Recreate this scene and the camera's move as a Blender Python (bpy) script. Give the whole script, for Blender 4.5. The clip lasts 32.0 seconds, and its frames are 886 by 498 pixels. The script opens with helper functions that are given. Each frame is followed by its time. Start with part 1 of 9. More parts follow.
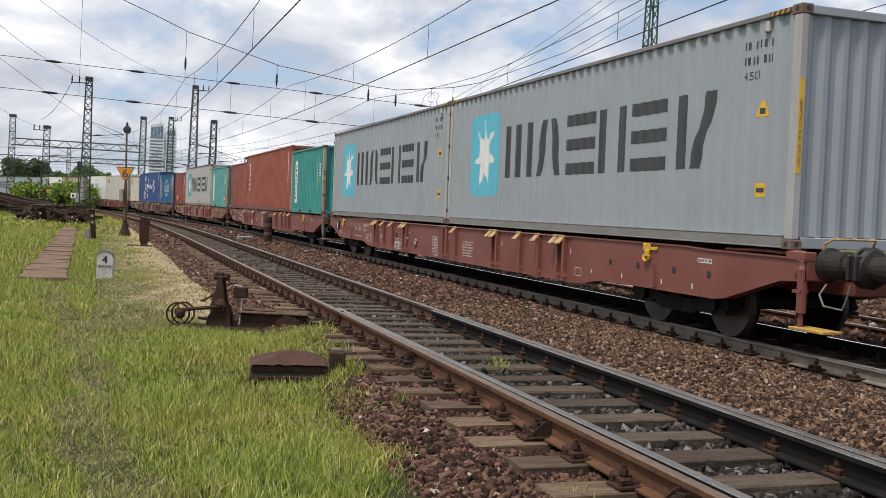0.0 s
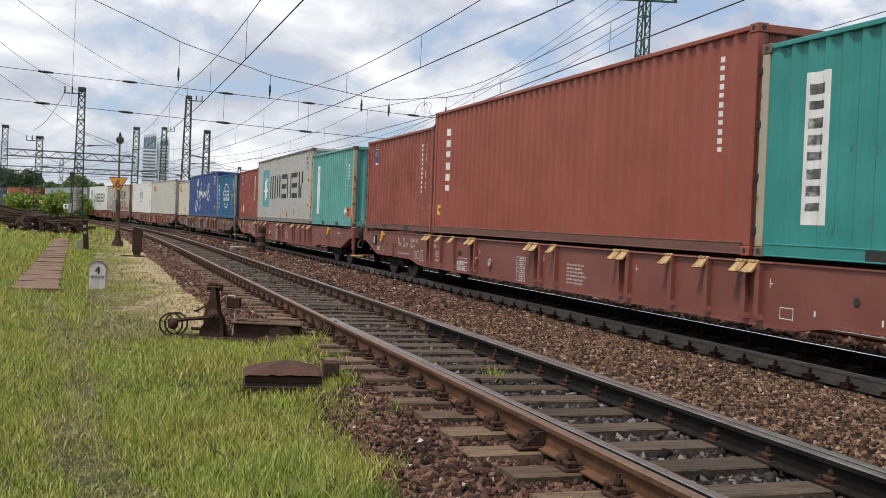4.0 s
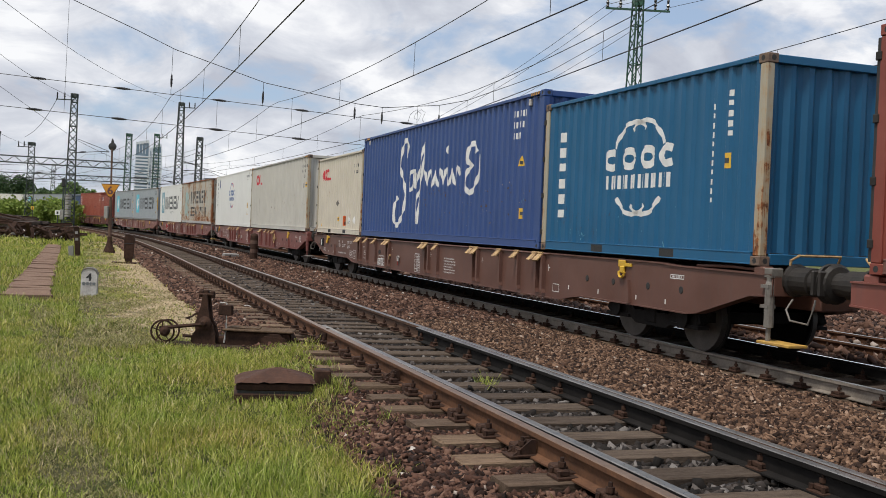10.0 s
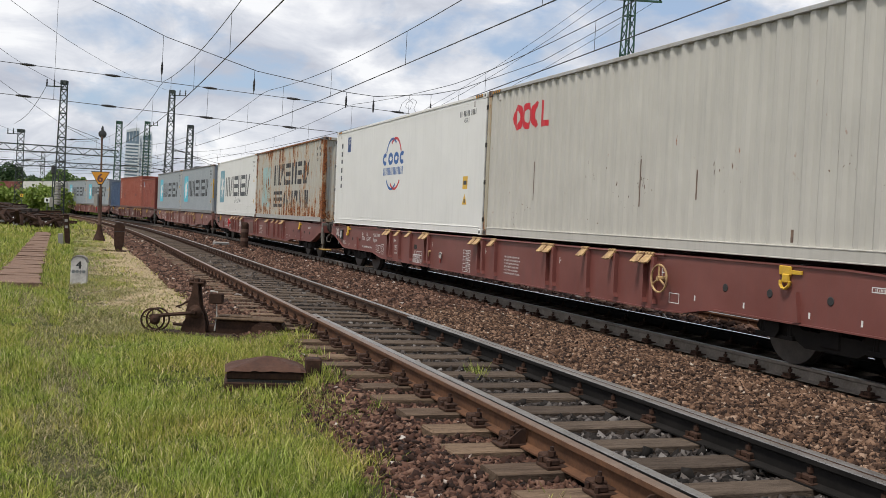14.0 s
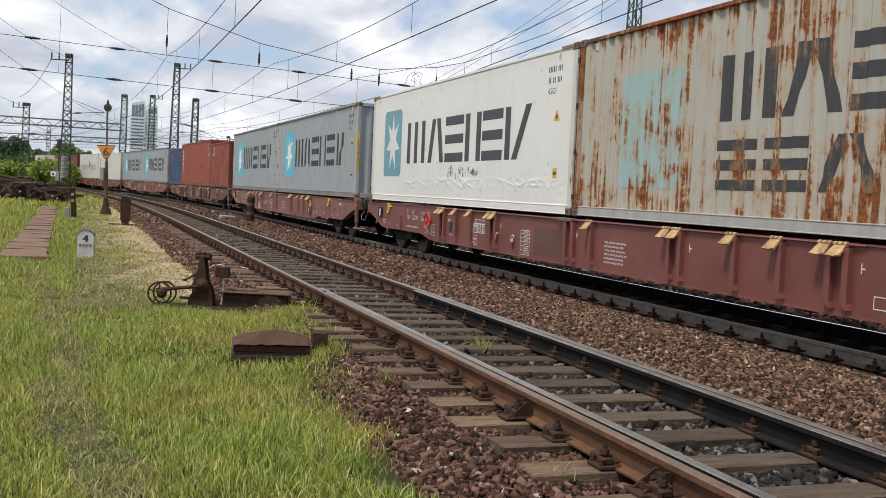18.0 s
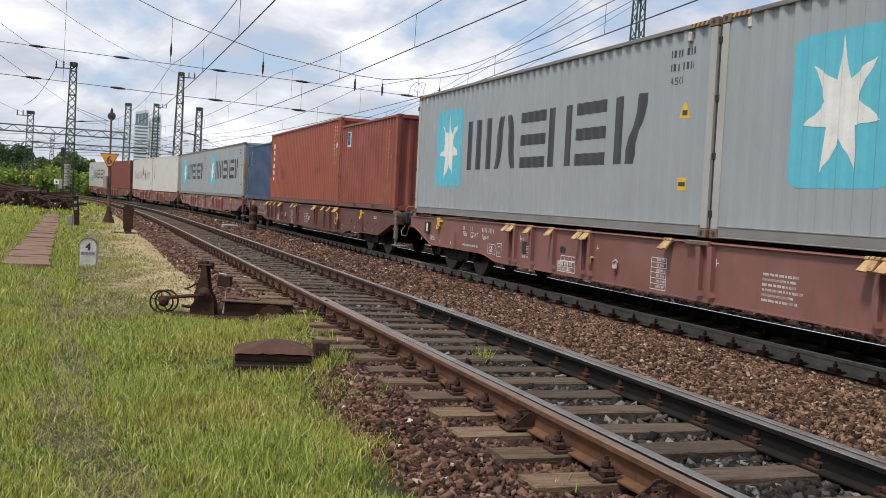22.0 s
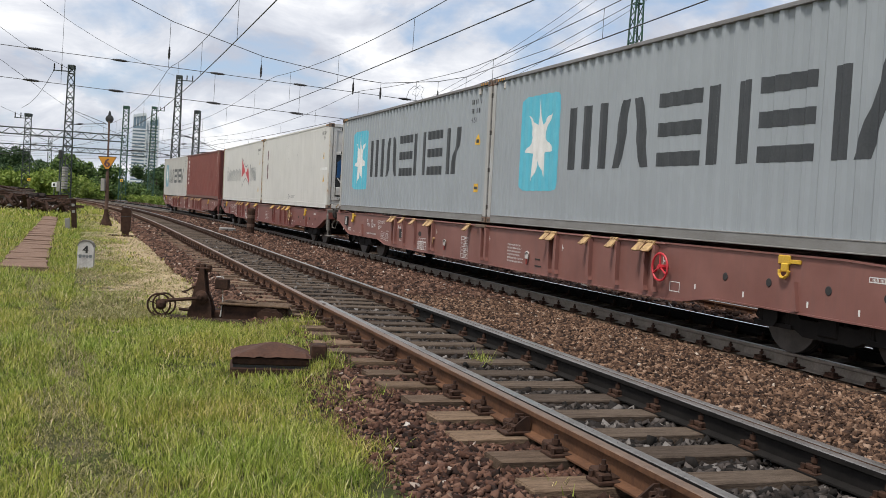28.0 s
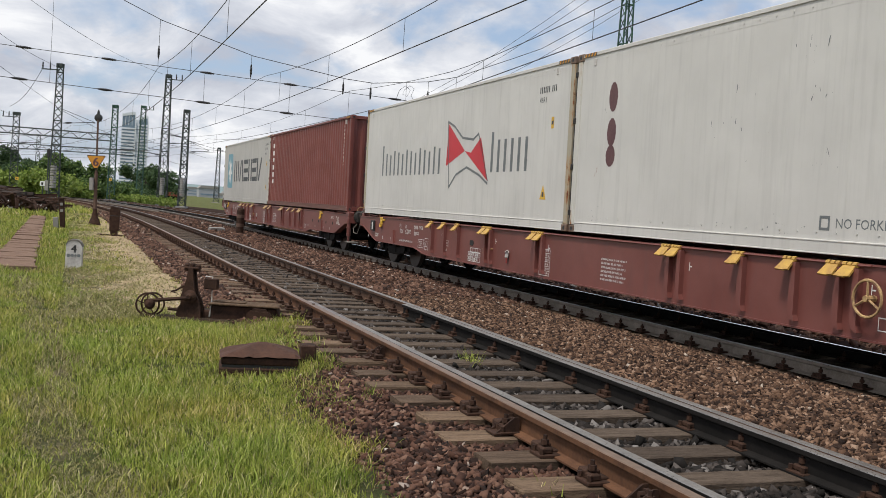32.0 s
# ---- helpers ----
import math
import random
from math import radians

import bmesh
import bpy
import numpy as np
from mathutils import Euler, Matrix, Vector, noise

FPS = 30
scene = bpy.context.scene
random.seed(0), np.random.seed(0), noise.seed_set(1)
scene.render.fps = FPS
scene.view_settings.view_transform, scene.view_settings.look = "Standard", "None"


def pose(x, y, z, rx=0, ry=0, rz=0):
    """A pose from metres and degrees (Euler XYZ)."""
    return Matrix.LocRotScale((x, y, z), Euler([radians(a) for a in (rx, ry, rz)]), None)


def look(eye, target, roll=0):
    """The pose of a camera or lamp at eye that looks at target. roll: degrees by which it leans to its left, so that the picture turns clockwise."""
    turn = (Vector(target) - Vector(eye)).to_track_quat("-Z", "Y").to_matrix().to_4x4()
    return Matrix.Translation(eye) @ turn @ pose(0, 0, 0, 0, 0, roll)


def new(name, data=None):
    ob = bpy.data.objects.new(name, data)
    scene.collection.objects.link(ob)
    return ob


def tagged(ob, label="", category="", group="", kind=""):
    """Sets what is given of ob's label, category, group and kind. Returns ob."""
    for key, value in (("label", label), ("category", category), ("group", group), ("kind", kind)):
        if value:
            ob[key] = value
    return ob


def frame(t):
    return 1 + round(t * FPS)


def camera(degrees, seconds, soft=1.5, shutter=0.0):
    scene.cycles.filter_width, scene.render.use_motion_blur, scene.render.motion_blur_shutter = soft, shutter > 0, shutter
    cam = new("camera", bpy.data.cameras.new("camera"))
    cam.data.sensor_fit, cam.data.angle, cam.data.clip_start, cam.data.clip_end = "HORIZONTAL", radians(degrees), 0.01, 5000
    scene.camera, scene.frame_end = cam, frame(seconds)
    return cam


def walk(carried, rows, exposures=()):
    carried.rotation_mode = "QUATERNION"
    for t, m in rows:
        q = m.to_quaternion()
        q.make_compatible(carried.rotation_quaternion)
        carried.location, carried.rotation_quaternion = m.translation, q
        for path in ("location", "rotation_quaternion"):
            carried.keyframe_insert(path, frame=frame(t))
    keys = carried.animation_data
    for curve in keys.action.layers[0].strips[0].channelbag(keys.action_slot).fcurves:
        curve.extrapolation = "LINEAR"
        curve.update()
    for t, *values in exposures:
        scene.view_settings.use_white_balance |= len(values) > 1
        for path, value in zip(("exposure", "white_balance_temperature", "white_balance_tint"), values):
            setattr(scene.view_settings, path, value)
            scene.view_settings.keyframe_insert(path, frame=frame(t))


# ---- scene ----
import functools

# -------------------------------------------------- camera and its walk
LENS = 49.13
EYE = (0.0, 0.0, 1.314)
# seconds, yaw, pitch, roll
TURNS = [
    (0, 0.00, -1.95, -3.06), (0.5, -0.01, -1.85, -2.99), (1, 0.09, -1.96, -3.08), (1.5, -0.01, -1.85, -2.97),
    (2, -0.13, -1.66, -2.88), (2.5, -0.17, -1.60, -2.88), (3, -0.35, -1.40, -2.90), (3.5, -0.38, -1.39, -2.88),
    (5.5, -0.51, -1.10, -3.18), (6, -0.60, -0.97, -3.22), (6.5, -0.56, -0.80, -3.18), (7, -0.72, -0.61, -3.21),
    (7.5, -0.85, -0.76, -3.34), (8, -0.87, -0.82, -3.22), (8.5, -0.78, -0.98, -3.16), (9, -1.23, -0.83, -3.19),
    (9.5, -1.21, -0.59, -3.11), (10, -0.82, -0.88, -3.11), (10.5, -0.86, -0.85, -3.14), (11, -0.83, -0.87, -3.10),
    (11.5, -0.76, -0.92, -3.22), (12, -0.74, -1.01, -3.07), (12.5, -0.78, -1.21, -2.94), (13, -0.90, -1.38, -3.14),
    (13.5, -1.13, -1.41, -3.31), (15.5, -1.83, -1.75, -3.50), (16, -1.85, -1.80, -3.64), (16.5, -1.69, -2.46, -3.55),
    (17, -1.27, -3.09, -3.47), (17.5, -1.24, -2.97, -3.42), (18, -1.00, -3.05, -3.36), (18.5, -0.80, -3.15, -3.43),
    (19, -0.72, -3.19, -3.36), (19.5, -0.79, -3.01, -3.43), (20, -0.88, -2.85, -3.51), (20.5, -0.64, -2.68, -3.44),
    (21, -0.85, -2.61, -3.51), (21.5, -0.89, -2.50, -3.66), (22, -0.85, -2.46, -3.69), (22.5, -0.81, -2.37, -3.62),
    (23, -0.86, -2.26, -3.64), (23.5, -0.95, -2.42, -3.62), (24, -0.98, -2.51, -3.52), (24.5, -1.05, -2.40, -3.64),
    (25, -0.95, -2.24, -3.47), (25.5, -0.63, -2.25, -3.40), (27.5, -0.86, -2.12, -3.70), (28, -0.98, -2.24, -3.82),
    (28.5, -1.14, -2.32, -3.85), (29, -1.41, -2.48, -4.09), (29.5, -1.53, -2.43, -4.08), (30, -1.66, -2.12, -4.05),
    (30.5, -1.48, -2.21, -3.95), (31, -1.42, -2.24, -3.99), (31.5, -1.43, -2.14, -3.92), (32, -1.58, -2.18, -4.00)]
cam = camera(LENS, 32.0, soft=0.6)
walk(cam, [(t, pose(*EYE, 90 + p, r, y)) for t, y, p, r in TURNS], exposures=[(0, 0.07), (3, 0.08), (6, -0.02), (15.5, 0.0), (17.5, 0.10), (19, 0.13), (25, 0.15), (28, 0.10), (29.5, 0.09), (31, -0.02), (32, -0.02)])

# -------------------------------------------------- sky and sun
SUN_ELEV, SUN_AZ = radians(64), radians(225)   # azimuth clockwise from +y (straight ahead)
world = bpy.data.worlds.new("sky")
scene.world = world
world.use_nodes = True


class Nodes:
    """Small helper to write node trees."""

    def __init__(self, tree):
        self.t = tree
        tree.nodes.clear()

    def add(self, kind):
        return self.t.nodes.new(kind)

    def put(self, n, i, val):
        if isinstance(val, bpy.types.NodeSocket):
            self.t.links.new(val, n.inputs[i])
        else:
            n.inputs[i].default_value = val

    def math(self, op, a, b=0.0, clamp=False):
        n = self.add("ShaderNodeMath")
        n.operation, n.use_clamp = op, clamp
        self.put(n, 0, a), self.put(n, 1, b)
        return n.outputs[0]

    def noise(self, vec, scale, detail=4.0, rough=0.55, distort=0.0):
        n = self.add("ShaderNodeTexNoise")
        self.put(n, "Vector", vec), self.put(n, "Scale", scale), self.put(n, "Detail", detail)
        self.put(n, "Roughness", rough), self.put(n, "Distortion", distort)
        return n.outputs["Fac"]

    def ramp(self, fac, *stops):
        n = self.add("ShaderNodeValToRGB")
        self.put(n, 0, fac)
        el = n.color_ramp.elements
        while len(el) < len(stops):
            el.new(0.5)
        for e, (p, c) in zip(el, stops):
            e.position = p
            e.color = (c, c, c, 1) if isinstance(c, (int, float)) else (*c, 1)
        return n.outputs["Color"]

    def mix(self, fac, a, b, blend="MIX"):
        n = self.add("ShaderNodeMix")
        n.data_type, n.blend_type = "RGBA", blend
        self.put(n, 0, fac)
        for i, v in ((6, a), (7, b)):
            self.put(n, i, (*v, 1) if isinstance(v, tuple) and len(v) == 3 else v)
        return n.outputs[2]

    def scaled(self, vec, s):
        n = self.add("ShaderNodeMapping")
        self.put(n, 0, vec)
        n.inputs["Scale"].default_value = s
        return n.outputs[0]


def build_sky():
    n = Nodes(world.node_tree)
    out = n.add("ShaderNodeOutputWorld")
    bg = n.add("ShaderNodeBackground")
    sky = n.add("ShaderNodeTexSky")
    sky.sky_type, sky.sun_disc, sky.sun_elevation, sky.sun_rotation = "NISHITA", False, SUN_ELEV, SUN_AZ
    sky.air_density, sky.dust_density, sky.ozone_density = 1.0, 1.4, 1.6
    co = n.add("ShaderNodeTexCoord").outputs["Generated"]
    sep = n.add("ShaderNodeSeparateXYZ")
    n.put(sep, 0, co)
    z = n.math("ADD", n.math("MAXIMUM", sep.outputs[2], 0.0), 0.42)
    flat = n.add("ShaderNodeCombineXYZ")
    n.put(flat, 0, n.math("DIVIDE", sep.outputs[0], z))
    n.put(flat, 1, n.math("DIVIDE", sep.outputs[1], z))
    big = n.noise(flat.outputs[0], 2.6, 10.0, 0.55, 0.25)
    small = n.noise(flat.outputs[0], 8.0, 9.0, 0.6, 0.35)
    m = n.math("ADD", n.math("MULTIPLY", big, 0.72), n.math("MULTIPLY", small, 0.28))
    # thicker cloud to the left of the view, blue gaps to the right
    m = n.math("SUBTRACT", m, n.math("MULTIPLY", sep.outputs[0], 0.09))
    cover = n.ramp(m, (0.40, 0.0), (0.50, 1.0))
    tops = n.math("ADD", n.math("MULTIPLY", n.noise(flat.outputs[0], 4.0, 10.0, 0.58, 0.5), 0.6), n.math("MULTIPLY", big, 0.4))
    shade = n.ramp(tops, (0.41, (4.7, 4.9, 5.6)), (0.50, (6.3, 6.5, 7.05)), (0.545, (7.4, 7.5, 7.9)), (0.59, (9.0, 9.0, 9.1)))
    blue = n.mix(0.5, sky.outputs[0], (4.6, 5.8, 7.8))
    col = n.mix(n.math("MULTIPLY", cover, 0.93), blue, shade)
    n.put(bg, 0, col)
    n.put(bg, 1, 0.112)
    n.t.links.new(bg.outputs[0], out.inputs[0])


build_sky()
lamp = bpy.data.lights.new("sun", "SUN")
lamp.energy, lamp.angle, lamp.color = 3.4, radians(10), (1.0, 0.945, 0.865)
sun = new("sun", lamp)
sun.matrix_world = look((0, 0, 60), (-math.sin(SUN_AZ) * 60, -math.cos(SUN_AZ) * 60, 60 - 60 * math.tan(SUN_ELEV)))


# -------------------------------------------------- materials
def material(name):
    m = bpy.data.materials.new(name)
    m.use_nodes = True
    n = Nodes(m.node_tree)
    out = n.add("ShaderNodeOutputMaterial")
    b = n.add("ShaderNodeBsdfPrincipled")
    n.t.links.new(b.outputs[0], out.inputs[0])
    co = n.add("ShaderNodeTexCoord")
    return m, n, b, co


def bumped(n, b, height, strength, dist):
    bump = n.add("ShaderNodeBump")
    n.put(bump, "Height", height), n.put(bump, "Strength", strength), n.put(bump, "Distance", dist)
    n.t.links.new(bump.outputs[0], b.inputs["Normal"])


def surface(name, col, col2=None, rough=0.6, metal=0.0, scale=4.0, fine=40.0, bump=0.15, dist=0.01, stretch=(1, 1, 1), spec=0.5):
    """A plain weathered surface: two tones at two scales, with a fine relief."""
    m, n, b, co = material(name)
    vec = n.scaled(co.outputs["Object"], stretch)
    col2 = col2 or tuple(c * 0.6 for c in col)
    a = n.noise(vec, scale, 6.0, 0.6)
    f = n.noise(vec, fine, 4.0, 0.6)
    w = n.math("ADD", n.math("MULTIPLY", a, 0.65), n.math("MULTIPLY", f, 0.35))
    n.put(b, "Base Color", n.mix(n.ramp(w, (0.36, 0.0), (0.64, 1.0)), col2, col))
    n.put(b, "Roughness", n.math("ADD", n.math("MULTIPLY", f, 0.25), rough - 0.12, True))
    n.put(b, "Metallic", metal)
    n.put(b, "Specular IOR Level", spec)
    if bump:
        bumped(n, b, f, bump, dist)
    return m


def paint(name, col, rust=0.1, dirt=0.25, fade=0.12, rough=0.5, rustcol=(0.16, 0.055, 0.02), run=1.0):
    """Weathered coat of paint on steel: faded patches, grime running down, rust spots."""
    m, n, b, co = material(name)
    ob = co.outputs["Object"]
    patches = n.noise(ob, 0.9, 5.0, 0.6)
    light = tuple(min(1, c * (1 + fade) + fade * 0.12) for c in col)
    dark = tuple(c * (1 - fade) for c in col)
    base = n.mix(n.ramp(patches, (0.34, 0.0), (0.66, 1.0)), dark, light)
    runs = n.noise(n.scaled(ob, (7, 7, 0.45)), 1.6, 5.0, 0.6)
    grime = n.ramp(runs, (0.5, 0.0), (0.76, dirt))
    base = n.mix(grime, base, tuple(0.35 * c + 0.05 for c in col))
    spots = n.noise(n.scaled(ob, (2.2 / run ** 0.6, 2.2 / run ** 0.6, 0.9 * run)), 2.6, 9.0, 0.68, 0.2)
    gate = n.noise(n.scaled(ob, (1.0, 1.0, 0.5)), 0.8, 3.0, 0.5)
    edge = 0.74 - 0.26 * rust
    mask = n.ramp(n.math("ADD", spots, n.math("MULTIPLY", n.math("SUBTRACT", gate, 0.5), 0.35)), (edge, 0.0), (edge + 0.06, 1.0))
    fine = n.noise(ob, 60.0, 3.0, 0.6)
    rusty = n.mix(fine, rustcol, tuple(min(1, c * 2.4) for c in rustcol))
    n.put(b, "Base Color", n.mix(mask, base, rusty))
    n.put(b, "Roughness", n.math("ADD", n.math("MULTIPLY", mask, 0.35), rough, True))
    bumped(n, b, n.math("ADD", fine, n.math("MULTIPLY", patches, 1.5)), 0.08, 0.01)
    return m


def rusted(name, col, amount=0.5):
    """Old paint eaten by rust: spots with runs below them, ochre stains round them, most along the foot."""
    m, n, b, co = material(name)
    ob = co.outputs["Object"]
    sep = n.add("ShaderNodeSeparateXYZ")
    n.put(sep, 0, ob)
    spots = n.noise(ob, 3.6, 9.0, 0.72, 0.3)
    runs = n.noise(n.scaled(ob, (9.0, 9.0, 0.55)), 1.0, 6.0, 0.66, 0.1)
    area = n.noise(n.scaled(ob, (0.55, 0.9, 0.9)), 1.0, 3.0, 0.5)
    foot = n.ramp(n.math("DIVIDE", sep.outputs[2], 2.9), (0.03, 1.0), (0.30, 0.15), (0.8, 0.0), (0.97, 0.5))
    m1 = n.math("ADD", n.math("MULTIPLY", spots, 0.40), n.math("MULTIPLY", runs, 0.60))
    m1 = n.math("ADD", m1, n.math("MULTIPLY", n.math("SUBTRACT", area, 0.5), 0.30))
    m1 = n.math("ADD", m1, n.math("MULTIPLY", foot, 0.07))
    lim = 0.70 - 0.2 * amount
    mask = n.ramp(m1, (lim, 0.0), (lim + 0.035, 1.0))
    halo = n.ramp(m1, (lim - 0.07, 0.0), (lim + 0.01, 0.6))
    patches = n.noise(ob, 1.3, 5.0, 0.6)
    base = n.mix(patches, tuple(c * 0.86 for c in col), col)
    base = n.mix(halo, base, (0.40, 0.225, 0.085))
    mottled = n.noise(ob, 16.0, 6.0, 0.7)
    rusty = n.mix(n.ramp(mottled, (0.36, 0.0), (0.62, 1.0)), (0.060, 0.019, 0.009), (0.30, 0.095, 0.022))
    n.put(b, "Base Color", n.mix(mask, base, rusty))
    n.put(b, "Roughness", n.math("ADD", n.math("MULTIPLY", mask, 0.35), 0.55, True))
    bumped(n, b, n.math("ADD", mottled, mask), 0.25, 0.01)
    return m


def islands(name, stops, rough=0.9, fine=30.0, field=None, leafy=False):
    """Loose pieces (stones, blades), each of its own tone. field: two tints between which broad patches vary."""
    m, n, b, co = material(name)
    g = n.add("ShaderNodeNewGeometry")
    col = n.ramp(g.outputs["Random Per Island"], *stops)
    f = n.noise(co.outputs["Object"], fine, 3.0, 0.6)
    col = n.mix(n.math("MULTIPLY", f, 0.55), col, n.mix(1.0, col, (0.35, 0.35, 0.35), "MULTIPLY"))
    if field:
        w = n.math("ADD", n.math("MULTIPLY", n.noise(co.outputs["Object"], 0.55, 4.0, 0.6), 0.6), n.math("MULTIPLY", n.noise(co.outputs["Object"], 2.6, 4.0, 0.6), 0.4))
        col = n.mix(1.0, col, n.mix(n.ramp(w, (0.40, 0.0), (0.60, 1.0)), field[0], field[1]), "MULTIPLY")
    n.put(b, "Base Color", col)
    n.put(b, "Roughness", rough)
    n.put(b, "Specular IOR Level", 0.25)
    if leafy:
        thin, both = n.add("ShaderNodeBsdfTranslucent"), n.add("ShaderNodeMixShader")
        n.put(thin, 0, col), n.put(both, 0, 0.24)
        n.t.links.new(b.outputs[0], both.inputs[1]), n.t.links.new(thin.outputs[0], both.inputs[2])
        n.t.links.new(both.outputs[0], [k for k in n.t.nodes if k.type == "OUTPUT_MATERIAL"][0].inputs[0])
    return m


def timber(name, col, oily):
    """Weathered sleeper: grain along it, soaked dark between the rails, dry and pale at the ends."""
    m, n, b, co = material(name)
    ob = co.outputs["Object"]
    sep = n.add("ShaderNodeSeparateXYZ")
    n.put(sep, 0, ob)
    info = n.add("ShaderNodeObjectInfo")
    shift = n.add("ShaderNodeVectorMath")
    shift.operation = "ADD"
    n.put(shift, 0, ob), n.put(shift, 1, n.math("MULTIPLY", info.outputs["Random"], 37.0))
    grain = n.noise(n.scaled(shift.outputs[0], (9, 1, 9)), 3.0, 6.0, 0.65)
    fine = n.noise(n.scaled(shift.outputs[0], (12, 1.5, 12)), 14.0, 5.0, 0.65)
    mid = n.math("ADD", n.math("ABSOLUTE", sep.outputs[1]), n.math("MULTIPLY", n.math("SUBTRACT", grain, 0.5), 0.5))
    dry = n.ramp(mid, (0.62, 0.0), (0.95, 1.0))
    base = n.mix(dry, oily, n.mix(info.outputs["Random"], tuple(c * 0.7 for c in col), tuple(c * 1.15 for c in col)))
    w = n.math("ADD", n.math("MULTIPLY", grain, 0.5), n.math("MULTIPLY", fine, 0.5))
    dark = n.mix(1.0, base, (0.38, 0.36, 0.35), "MULTIPLY")
    n.put(b, "Base Color", n.mix(n.ramp(w, (0.38, 0.0), (0.60, 1.0)), dark, base))
    n.put(b, "Roughness", 0.9)
    n.put(b, "Specular IOR Level", 0.15)
    bumped(n, b, w, 0.7, 0.02)
    return m


